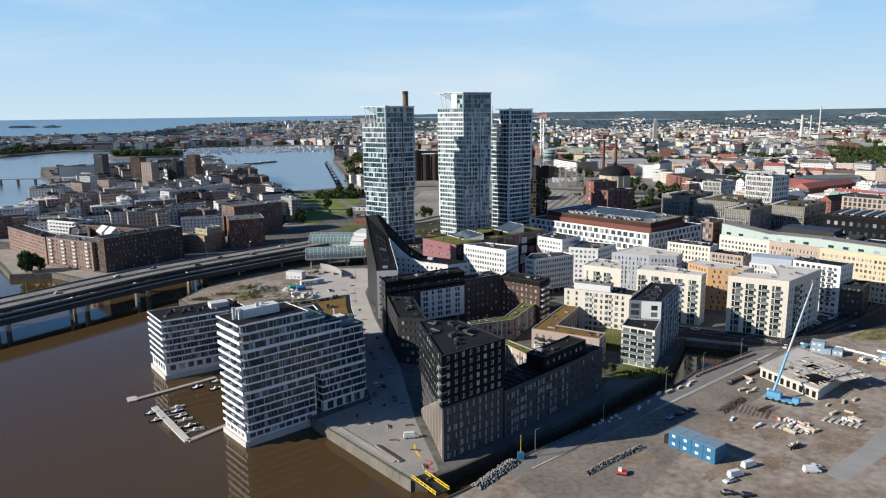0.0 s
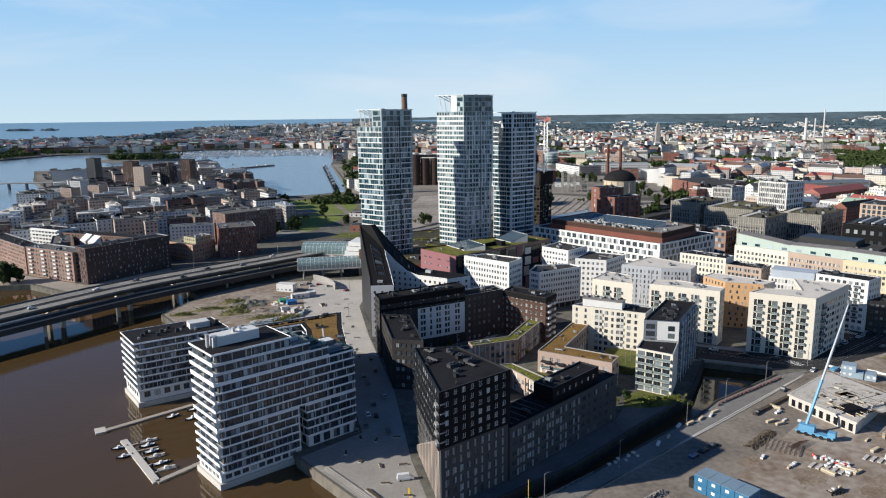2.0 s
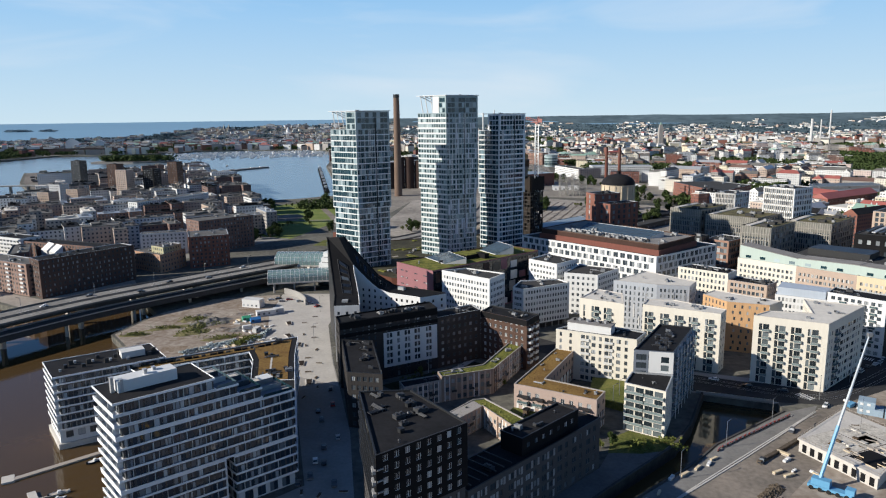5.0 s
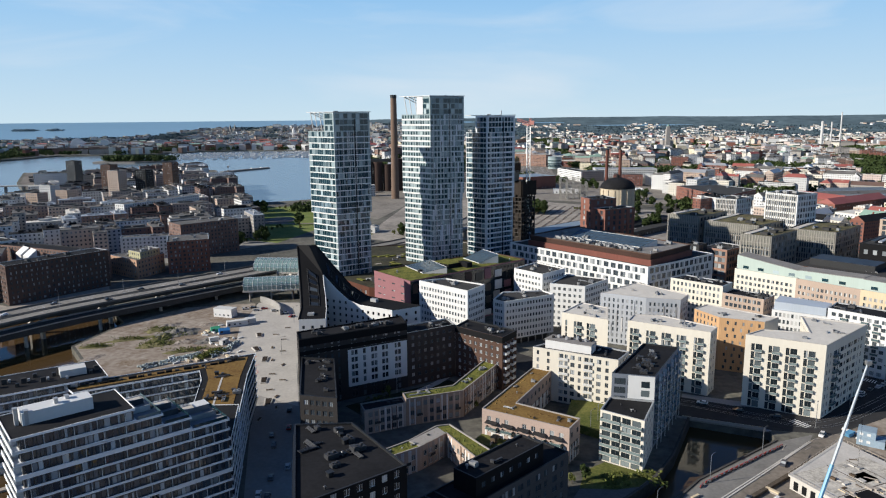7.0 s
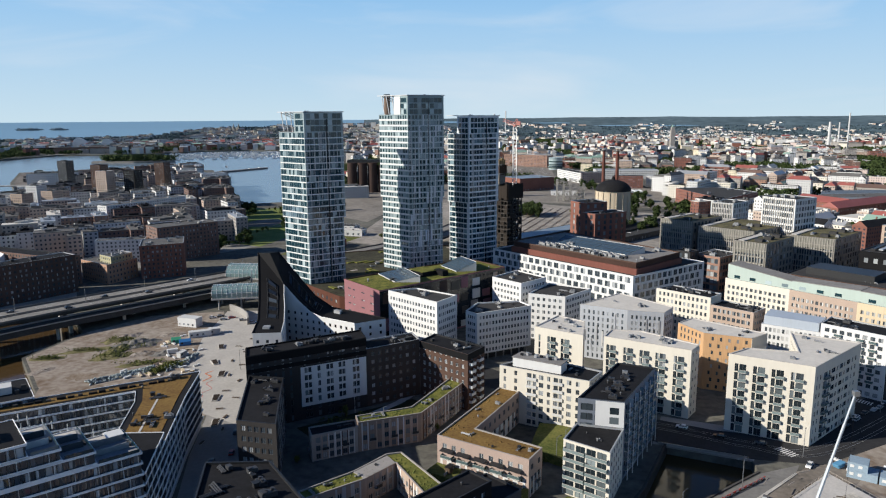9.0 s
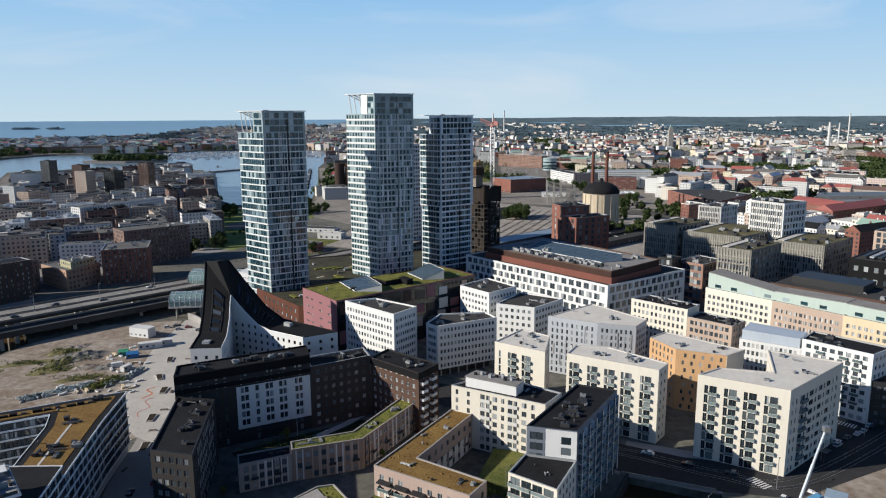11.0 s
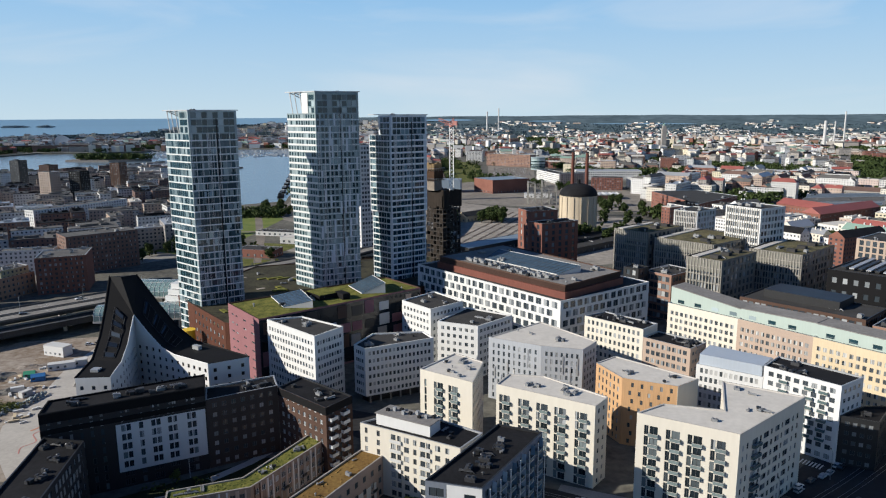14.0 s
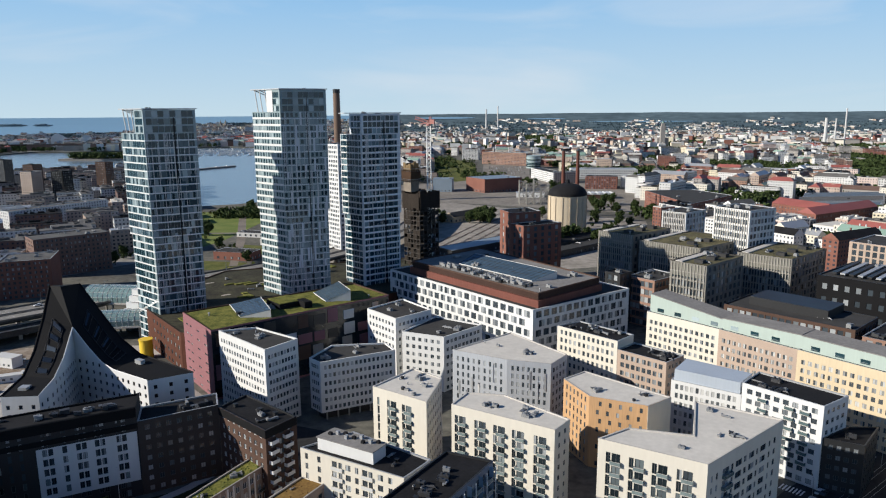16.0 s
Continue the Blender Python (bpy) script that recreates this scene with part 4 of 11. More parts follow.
b = Building("dark_house", "dark brown brick house linking two wings", [(13.6, 395.7), (35, 409.3), (31, 419.5), (9.6, 407.1)], 27.5, wall=mat("grey_brown_brick", (0.06, 0.05, 0.045), 0.88, vary=0.2, fine=4.0), group="dark courtyard houses")
b.rows(0, 7, 7, w=1.5, h=1.7, frame_m=FRAME_D), b.rows(2, 7, 6, solo=False)
b.close(9, 23)
b = Building("dark_house", "brown brick house with pale-framed corner balconies", [(35.1, 409.3), (56, 391.4), (63.2, 402.3), (41.2, 420.2)], 26.7, wall=BROWNBRICK, group="dark courtyard houses")
b.rows(0, 7, 8, w=1.4, h=1.7, frame_m=FRAME_W), b.rows(1, 7, 3, w=1.8, h=1.8), b.rows(2, 7, 7, solo=False), b.rows(3, 7, 3, solo=False)
b.balconies(1, [(1.0, 3.2), (7.0, 3.2)], [GROUND + 3.3 * k for k in range(1, 7)], slab=FRAME_W, rail=FRAME_W)
b.close(9, 24)
for p, q in (((35.1, 409.3), (56, 391.4)), ((56, 391.4), (63.2, 402.3))):
    part("attic_band", obox(p, (Vector(q) - Vector(p)).normalized(), 0, math.dist(p, q), -0.1, -0.01, 23.9, 26.6), BLACKMETAL, b.e, "black attic band")

# ---- low rows with planted roofs ----


def row_house(pts, z1, wall, deck, label, front, n, units=6, bays=True):
    h = Building("row_house", label, pts, z1, wall=wall, category="row house", roof=deck, group="low row houses", parapet=0.35, cap=STONEGREY)
    rnd = random.Random(int(z1 * 13))
    for k, c in front.items():
        h.rows(k, n, c, w=1.6, h=2.0, sill=0.6, frame_m=rnd.choice((FRAME_W, FRAME_D)), skip=0.06, seed=int(z1))
        p, q = h.edge(k)
        L, dv = math.dist(p, q), (Vector(q) - Vector(p)).normalized()
        step = (L - 2.4) / c
        for b in range(c):
            m = rnd.choice((None, PALE, BROWNBRICK, STONEGREY, PALEBRICK, BEIGEBRICK, WHITE))
            u = 1.2 + step * (b + 0.5)
            if m is not None and step > 2.2:
                for s in (-1, 1):
                    a, e2 = sorted((u + s * 0.86, u + s * (step / 2 - 0.03)))
                    part("bay_panel", obox(p, dv, a, e2, -0.06, -0.01, GROUND + 0.1, z1 - 0.5 if bays else GROUND + 6.3), m if bays else WHITE, h.e)
            if b % 3 == 1:
                part("balcony", obox(p, dv, u - 1.2, u + 1.2, -1.2, -0.02, GROUND + 3.9, GROUND + 4.1), CONCRETE, h.e)
                part("balcony_rail", obox(p, dv, u - 1.2, u + 1.2, -1.2, -1.14, GROUND + 4.1, GROUND + 5.1), DARKMETAL, h.e)
    h.close(units, int(z1 * 7), 0.7)
    if deck in (SEDUM, SEDUM_RUST):
        zone, V, F = inset(pts, 0.9), [], []
        xs, ys = [p[0] for p in pts], [p[1] for p in pts]
        for k in range(900 if deck is SEDUM else 350):
            x, y = rnd.uniform(min(xs), max(xs)), rnd.uniform(min(ys), max(ys))
            if inside((x, y), zone):
                s = rnd.uniform(0.15, 0.5)
                i = len(V)
                V += [(x - s, y, z1 - 0.36), (x, y - s, z1 - 0.36), (x + s, y, z1 - 0.36), (x, y + s, z1 - 0.36), (x, y, z1 - 0.36 + s * 0.9)]
                F += [(i, i + 1, i + 4), (i + 1, i + 2, i + 4), (i + 2, i + 3, i + 4), (i + 3, i, i + 4)]
        part("roof_planting", (V, F), LEAF_Y if deck is SEDUM else SEDUM_RUST, h.e, kind="stuff")
    return h


m_row = row_house([(45.1, 340), (75, 322.3), (80.2, 331), (58.5, 345.3), (77, 381), (68.7, 384)], 15.5, mat("rose_brown_brick", (0.37, 0.285, 0.245), 0.88, vary=0.2, fine=4.0), SEDUM_RUST, "rose-brown brick row houses with a rusty planted roof", {0: 9, 1: 3, 3: 9, 5: 12}, 3, 14, False)
m_row.balconies(0, [(2.2 + 6.4 * k, 4.4) for k in range(5)], [GROUND + 6.4], d=1.7)
rp, rq = m_row.edge(0)
rd = (Vector(rq) - Vector(rp)).normalized()
rn = Vector((rd.y, -rd.x))
patch("lawn_gardens", [tuple(Vector(rp) + rn * 0.1), tuple(Vector(rp) + rn * 7.5), tuple(Vector(rq) + rn * 7.5), tuple(Vector(rq) + rn * 0.1)], LAWN, "small raised gardens before the row houses", 3.4, "lawn")
for k in range(5):
    u = 2.0 + 6.4 * k
    V, F = obox(rp, rd, u, u + 4.8, -1.9, -0.03, GROUND + 8.8, GROUND + 8.95)
    V = [(x, y, z + (0.5 if j in (2, 3, 6, 7) else 0)) for j, (x, y, z) in enumerate(V)]
    part("canopy", (V, F), DARKMETAL, m_row.e, "dark metal canopy")
    c = Vector(rp) + rd * (u + 5.3)
    e = thing("garden_shed", "small brown wooden garden shed before the row houses", "shed", (c.x, c.y, 2), "garden sheds")
    part("body", obox(c, rd, -0.9, 0.9, -5.4, -3.2, GROUND + 3.4, GROUND + 5.6), BROWNBRICK if k % 2 else BARK, e)
    part("roof", obox(c, rd, -1.1, 1.1, -5.6, -3.0, GROUND + 5.6, GROUND + 5.75), BITUMEN, e)
    part("garden_fence", obox(c, rd, -0.06, 0.06, -7.4, -0.1, GROUND + 3.4, GROUND + 4.5), PLANK, m_row.e)
row_house([(15.6, 354), (38.2, 362.8), (55.5, 397), (48.5, 400), (34, 368.6), (13.8, 360)], 13.5, mat("umber_row_brick", (0.26, 0.20, 0.16), 0.88, vary=0.25, fine=4.0), SEDUM, "curved brick row houses with a green planted roof", {0: 8, 1: 12}, 3, 16)
# pale walls toned down to grey, painting in the shade on this row
row_house([(0, 346), (15.5, 353.9), (13.6, 360.1), (-2.5, 353)], 12.0, STONEGREY, BITUMEN, "white and grey row houses in shade", {0: 6, 3: 2}, 3, 3)
UROW = [(3.3, 309.5), (6.5, 305.5), (22.8, 317.8), (31.8, 328.5), (41.9, 309.8), (48.2, 313.8), (33, 336.2), (28, 334.8), (18.8, 323)]
u_row = row_house(UROW, 11.0, BEIGEBRICK, SEDUM, "low angled brick row house with green planted roofs", {1: 6, 2: 4, 3: 6, 5: 8, 7: 5, 8: 6}, 2, 8)
part("plain_roof", prism([(18.6, 322.2), (22.6, 318.6), (31.4, 329.0), (28.4, 333.6)], 10.5, 10.95), STONEGREY, u_row.e, "plain grey roof strip")

# ---- house with stacked balconies by the canal, and the cream house behind it ----
LOGGIAGLASS = pane_mat("blue_screen_glass", (0.10, 0.16, 0.22), (0.34, 0.44, 0.52), 0.4, 0.08)
G1 = [(86.3, 326), (99.3, 316.3), (107.3, 333.6), (92.2, 337.6)]
g = Building("canal_house", "pale house with stacked glazed balconies and a black roof", G1, 21.0, wall=CREAM, roof=BITUMEN)
g.rows(0, 6, 0, h=2.3, sill=0.3, pitch=3.1, custom=[(0.8 + 3.7 * k, 3.2) for k in range(4)], split=2, pane_m=PANE_LOGGIA)
g.rows(1, 6, 5, w=1.4, h=1.8), g.rows(3, 6, 3, w=1.4, h=1.8)
g.balconies(0, [(0.5, 7.4), (8.3, 7.4)], [GROUND + 3.1 * k for k in range(1, 6)], d=1.2, rail=RAIL_PALE)
g.close(5, 31, 0.7)
G2 = [(92.5, 337.4), (107.2, 333.7), (126, 366.5), (113, 372)]
# wall toned dark blue: the shade on the long side is painted in
h = Building("x", "", G2, 30.3, wall=mat("shade_blue_wall", (0.15, 0.17, 0.205), 0.6, vary=0.12), roof=BITUMEN, owner=g.e, cap=DARKMETAL)
h.rows(1, 8, 12, w=1.9, h=1.9, pitch=3.4), h.rows(3, 8, 11, w=1.5, h=1.8, pitch=3.4)
h.rows(0, 8, 0, h=2.4, pitch=3.4, sill=0.4, custom=[(1.0, 4.0), (5.6, 2.0), (10.5, 3.0)])
ed = (Vector(G2[1]) - Vector(G2[0])).normalized()
V, F = [], []
facade(V, F, (G2[0][0] + ed.x * 5.8 + ed.y * 0.12, G2[0][1] + ed.y * 5.8 - ed.x * 0.12), (G2[0][0] + ed.x * 15.2 + ed.y * 0.12, G2[0][1] + ed.y * 15.2 - ed.x * 0.12), 21.2, 30.0, [(22.2 + 3.4 * f, 24.6 + 3.4 * f, [(4.7, 7.7)]) for f in range(2)], 0.1)
part("white_end", (V, F), WHITE, g.e, "white end wall with tall windows")
for f in range(2):
    part("end_glazing", obox(G2[0], ed, 10.4, 13.6, -0.06, -0.02, 22.2 + 3.4 * f, 24.6 + 3.4 * f), PANE_LOGGIA, g.e)
sd2 = (Vector(G2[2]) - Vector(G2[1])).normalized()
for k in range(7):
    u = 1.7 + 6 * k if k < 6 else 36.6
    part("balcony_post", obox(G2[1], sd2, u, u + 0.22, -1.5, -1.28, GROUND, 29.6), FRAME_W, g.e)
    if k < 6:
        part("balcony_screen", obox(G2[1], sd2, u + 3.9, u + 4.0, -1.3, -0.02, GROUND + 3.4, 29.6), LOGGIAGLASS, g.e)
h.rows(2, 8, 4, solo=False)
h.balconies(1, [(2 + 6 * k, 3.4) for k in range(6)], [GROUND + 3.4 * k for k in range(1, 8)], d=1.3, rail=RAIL_PALE)
h.close(30, 33, 0.9)
h = Building("cream_house", "cream plaster house with a white penthouse and dark roof", [(68.7, 383.8), (101.5, 366.2), (108.5, 377), (83, 395)], 25.0, wall=CREAM, roof=BITUMEN)
h.rows(0, 7, 0, h=1.9, sill=0.7, pitch=3.2, custom=[(1.8, 1.1), (6.5, 1.2), (12, 1.8), (14.4, 1.4), (17, 1.8), (20.4, 1.2), (23, 1.8), (25.2, 1.4), (28.4, 1.8), (32, 1.4)])
h.rows(3, 7, 5, w=1.2, h=1.7), h.rows(2, 7, 8, solo=False), h.rows(1, 7, 3, solo=False)
h.balconies(0, [(11.8, 4.2), (22.8, 4.0)], [GROUND + 3.2 * k for k in range(1, 7)], d=0.5, slab=CREAM, rail=PALE)
h.close(16, 35, 0.8)
V, F = prism([(74, 384), (92, 374.5), (95, 380), (78, 390)], 24.4, 28.2)
part("penthouse", (V, F), WHITE, h.e, "white penthouse block")
part("penthouse_roof", prism([(73.5, 384), (92, 374), (95.5, 380.2), (78, 390.5)], 28.25, 28.5), GRAVELROOF, h.e)
for k in range(9):
    part("roof_unit", obox((75.5, 385), (0.886, -0.463), 1.2 + 2.0 * k, 2.2 + 2.0 * k, 1.0 + 1.1 * (k % 3), 2.0 + 1.1 * (k % 3), 28.4, 29.3 + 0.4 * (k % 2)), ZINC if k % 2 else BITUMEN, h.e)

# ---- cream houses with balcony columns ----


def balcony_house(name, label, pts, z1, edges, floors, roof=LIGHTROOF, seed=1, wall=CREAM):
    h = Building(name, label, pts, z1, wall=wall, roof=roof, cap=LIGHTCONC, group="pale balcony houses", parapet=0.3)
    pitch = (z1 - 3.2 - GROUND) / floors
    for k, spots, extra in edges:
        cus = sorted([(u, 1.3) for u in spots] + [(u + 1.65, 2.5) for u in spots] + [(u, 0.95) for u in extra])
        h.rows(k, floors, 0, h=pitch - 0.38, sill=0.2, pitch=pitch, custom=cus, split=2, pane_m=PANE_LOGGIA)
        h.balconies(k, [(u + 1.4, 3.0) for u in spots], [GROUND + pitch * f + 0.1 for f in range(1, floors)], d=0.9, slab=LIGHTCONC, rail=RAIL_PALE)
    return h


h = balcony_house("corner_house", "large cream house with balcony columns and a pale folded roof", [(156, 375), (181.9, 360.3), (213.5, 388.5), (191.5, 402), (183.5, 377.5), (166, 382)], 33.0,
                  [(0, [2.4, 9.0, 15.4, 22.0], [])], 8)
h.rows(1, 8, 0, h=1.9, sill=0.7, pitch=3.45, custom=[(2, 1.0), (4.6, 1.0), (8, 3.4), (12.6, 1.2), (15, 3.4), (19.6, 1.4), (22.4, 3.0), (26.6, 1.0), (29, 3.2), (34, 1.0), (37, 1.4)], pane_m=PANE_BLUE)
h.rows(2, 8, 9, solo=False), h.rows(3, 8, 8, solo=False), h.rows(4, 8, 6, solo=False), h.rows(5, 8, 4, w=1.2)
h.balconies(1, [(7.8, 4.6)], [GROUND + 3.45 * f for f in range(1, 8)], d=1.0)
h.close(15, 41, 0.8)
h = balcony_house("cream_house", "cream house with balcony columns and a pale roof", [(113.9, 403), (145, 384.5), (150.5, 392), (131.5, 411), (119, 413)], 31.0, [(0, [1.2, 8.6, 15.4, 22.0, 29.4], [])], 8)
h.rows(1, 8, 2, w=1.2), h.rows(4, 8, 4, w=1.2), h.rows(2, 8, 7, solo=False)
h.close(14, 42, 0.8)
h = balcony_house("cream_house", "small cream house with two balcony columns", [(86.2, 419), (105.6, 405.8), (110, 427), (99, 437)], 30.5, [(0, [6.4, 13.0], [2.0])], 8)
h.rows(1, 8, 8, w=1.0, h=1.7), h.rows(3, 8, 7, w=1.0, h=1.7, solo=False)
h.close(14, 43, 0.8)
FP = [(113.2, 461), (134.5, 449.5), (151, 445), (158.5, 456), (138, 484)]
h = Building("grey_house", "grey ribbed-metal house with slit windows and folded roof", FP, 29.5, wall=GREYMETAL, roof=LIGHTROOF, cap=LIGHTCONC, parapet=0.25)
h.rows(0, 8, 9, w=0.9, h=2.0, pitch=3.2, split=1), h.rows(1, 8, 7, w=0.95, h=1.9, pitch=3.2, split=1), h.rows(2, 8, 4, w=1.4, h=1.8, pitch=3.2), h.rows(3, 8, 9, solo=False), h.rows(4, 8, 8, solo=False)
h.close(10, 44, 0.8)
rnd = random.Random(9)
for k in range(2):
    p, q = FP[k], FP[k + 1]
    dd = (Vector(q) - Vector(p)).normalized()
    for u in range(3, int(math.dist(p, q)) - 1, 3):
        zz = rnd.uniform(4, 20)
        V, F = obox(p, dd, u - 0.35, u + 0.35, -0.22, -0.03, zz, zz + rnd.uniform(4, 8))
        part("fin_panel", (V, F), rnd.choice((ZINC, GREYMETAL, PALE)), h.e)
OP = [(154.3, 433.5), (160.9, 417.5), (178.8, 409.5), (188.5, 417), (163.3, 441.5)]
h = Building("orange_house", "orange wood-clad house with pale roof", OP, 28.0, wall=ORANGE, roof=LIGHTROOF, cap=LIGHTCONC, parapet=0.25)
h.rows(0, 8, 6, w=0.9, h=1.9, pitch=3.15, split=1), h.rows(1, 8, 5, w=1.0, h=1.7, pitch=3.15, split=1, stagger=0.25)
h.rows(3, 8, 8, solo=False), h.rows(4, 8, 3, solo=False)
h.plain(2)
h.close(8, 45, 0.8)
dd = (Vector(OP[3]) - Vector(OP[2])).normalized()
part("pale_gable", obox(OP[2], dd, 0, math.dist(OP[2], OP[3]), -0.12, -0.02, GROUND, 27.9), CREAM, h.e)

# ---- white houses near the square ----
WP = dict(cap=WHITE, roof=GREYROOF, group="white punched-window houses", parapet=0.6)
h = Building("white_house", "white plaster house with small square windows", [(15.4, 468), (41.5, 444), (51, 458), (30, 473)], 35.0, **WP)
h.rows(0, 9, 16, w=1.15, h=1.7, pitch=3.45, split=1), h.rows(1, 9, 9, w=1.15, h=1.7, pitch=3.45, split=1, stagger=0.2), h.rows(2, 9, 9, solo=False), h.rows(3, 9, 6, w=1.1, split=1)
h.close(8, 51, 0.9)
h = Building("white_house", "low white plaster house with rows of windows", [(55.4, 457.5), (60.9, 452.1), (89.2, 467.5), (84, 477), (61.5, 473.5)], 27.0, z0=GROUND + 3.6, **WP)
h.rows(0, 6, 4, w=1.1, h=1.7, split=1), h.rows(1, 6, 16, w=1.1, h=1.7, split=1), h.rows(2, 6, 4, w=1.1), h.rows(3, 6, 9, solo=False), h.rows(4, 6, 6, w=1.1)
h.close(9, 52, 0.9)
for u in range(7):
    V, F = tube((62.5 + u * 4.1, 454.2 + u * 2.25, GROUND), (62.5 + u * 4.1, 454.2 + u * 2.25, GROUND + 3.6), 0.35, 0.35, 8)
    part("column", (V, F), CONCRETE, h.e)
part("ground_floor", prism(inset([(55.4, 457.5), (60.9, 452.1), (89.2, 467.5), (84, 477), (61.5, 473.5)], 2.6), GROUND, GROUND + 3.6), DARKMETAL, h.e)
h = Building("white_house", "white house with glazed corner balconies", [(71.2, 515), (86.5, 498), (102, 513.5), (87, 533)], 31.5, **WP)
h.rows(0, 8, 8, w=1.4, h=1.6, pitch=3.5), h.rows(1, 8, 8, w=1.3, h=1.6, pitch=3.5), h.rows(2, 8, 8, solo=False), h.rows(3, 8, 8, solo=False)
h.close(7, 53, 0.9)
h = Building("white_house", "white house with wide square windows", [(90, 491.5), (109, 483.5), (126, 502), (104, 516)], 27.5, **WP)
h.rows(0, 7, 6, w=1.5, h=1.7, pitch=3.5), h.rows(1, 7, 9, w=1.7, h=1.7, pitch=3.5), h.rows(2, 7, 8, solo=False), h.rows(3, 7, 9, solo=False)
h.close(7, 54, 0.9)

# ---- mall with planted roof ----
PM = [(-13, 501), (10.2, 473), (79.5, 533.5), (58, 558)]
h = Building("plum_mall", "plum brick mall block with a green planted roof", PM, 33.5, wall=PINK, category="mall", roof=SEDUM, cap=BROWNBRICK, parapet=0.5)
h.rows(0, 7, 0, h=0.75, sill=1.5, pitch=4.2, custom=[(4, 3.0), (9, 2.4), (18, 3.2), (27, 3.6)], split=2)
h.plain(1)
h.rows(2, 7, 6, solo=False), h.rows(3, 7, 14, solo=False)
h.close(14, 61, 1.4)
dd = (Vector(PM[2]) - Vector(PM[1])).normalized()
part("glass_front", obox(PM[1], dd, 0.2, math.dist(PM[1], PM[2]) - 0.2, -0.05, -0.02, GROUND + 1, 32.8), mat("dark_shop_glass", (0.014, 0.018, 0.022), 0.12, vary=0.3, big=0.2), h.e, "dark glass shop front")
rnd = random.Random(4)
for u in range(0, 88, 8):
    for f in range(4):
        if rnd.random() < 0.75:
            z = 3 + f * 7.6
            V, F = obox(PM[1], dd, u + rnd.uniform(0, 2), u + rnd.uniform(5, 8), -0.35, -0.05, z, z + rnd.uniform(3.5, 7))
            part("facade_panel", (V, F), rnd.choice((PINK, BLACKMETAL, STONEGREY, DARKMETAL, BROWNBRICK, PINK, PALE, PALE, BEIGEBRICK)), h.e)


def shed_light(e, a, b, c, d, z, rise, cols=9, rows=5):
    """Single-slope roof light: low edge a-b, high edge d-c, with pale cheeks and glazing bars."""
    lo = [(*a, z), (*b, z), (*c, z), (*d, z)]
    V = lo + [(*a, z + 0.3), (*b, z + 0.3), (*c, z + rise), (*d, z + rise)]
    part("cheek", (V, [(0, 1, 5, 4), (1, 2, 6, 5), (2, 3, 7, 6), (3, 0, 4, 7)]), PALE, e, "pale side walls of the roof light")
    s_ = part("skylight", ([V[4], V[5], V[6], V[7]], [(0, 1, 2, 3)]), mat("roof_glazing", (0.055, 0.085, 0.115), 0.18, 0.0, vary=0.25, big=0.3, spec=0.35), e, "blue-grey glazed roof light")
    P = [Vector(v) + Vector((0, 0, 0.06)) for v in V[4:]]
    for k in range(cols + 1):
        t = k / cols
        part("glazing_bar", tube(P[0].lerp(P[1], t), P[3].lerp(P[2], t), 0.07, 0.07, 4), DARKMETAL, s_)
    for k in range(rows + 1):
        t = k / rows
        part("glazing_bar", tube(P[0].lerp(P[3], t), P[1].lerp(P[2], t), 0.08 if k % rows else 0.16, 0.08 if k % rows else 0.16, 4), PALE if k % rows == 0 else DARKMETAL, s_)


shed_light(h.e, (4.6, 514.6), (16.2, 493.6), (30.4, 494.0), (19.5, 516.2), 33.1, 3.6)
shed_light(h.e, (40.5, 537.5), (50.0, 521.0), (62.0, 523.0), (53.0, 541.0), 33.1, 5.4)
V, F = obox(PM[1], dd, 38, 50, 12, 26, 33.0, 35.4)
obox(PM[1], dd, 48, 52, 6, 14, 33.0, 36.0, V, F)
part("roof_house", (V, F), BLACKMETAL, h.e, "dark roof house")
part("roof_house_planting", obox(PM[1], dd, 38.4, 49.6, 12.4, 25.6, 35.4, 35.65), SEDUM, h.e)
POD = [(-46, 540), (-17, 506), (-12, 504.5), (56, 561), (95, 600), (95, 690), (-40, 640), (-62, 560)]
h = Building("mall_podium", "brown mall podium with roof gardens between the towers", POD, 22.0, wall=mat("rust_brown_panels", (0.085, 0.034, 0.022), 0.8, vary=0.25, fine=2.0, streak=0.1), category="mall", roof=mat("garden_roof", (0.035, 0.031, 0.026), 0.95, vary=0.5, big=0.12, fine=0.6, tint=(0.05, 0.048, 0.03)), cap=BROWNBRICK)
h.rows(0, 4, 8, w=2.0, h=2.0)
h.close(30, 62, 1.3)
rnd = random.Random(62)
zone, towers = inset(POD, 3), [(-39, 551), (20, 588), (61, 615)]
for k in range(130):
    x, y = rnd.uniform(-60, 94), rnd.uniform(508, 688)
    if not inside((x, y), zone) or min(math.dist((x, y), c) for c in towers) < 24:
        continue
    d, kind_ = rnd.choice(((0.76, 0.65), (-0.65, 0.76))), rnd.random()
    if kind_ < 0.5:
        part("garden_bed", obox((x, y), d, 0, rnd.uniform(3, 11), 0, rnd.uniform(1.5, 4), 21.5, 22.1), rnd.choice((SEDUM, LAWN, SEDUM)), h.e)
    elif kind_ < 0.8:
        part("timber_deck", obox((x, y), d, 0, rnd.uniform(4, 10), 0, rnd.uniform(1.5, 3), 21.5, 21.66), PLANK, h.e)
    else:
        part("roof_pavilion", obox((x, y), d, 0, rnd.uniform(3, 8), 0, rnd.uniform(3, 5), 21.5, rnd.uniform(24, 26)), rnd.choice((DARKMETAL, BROWNBRICK, GREYROOF)), h.e)

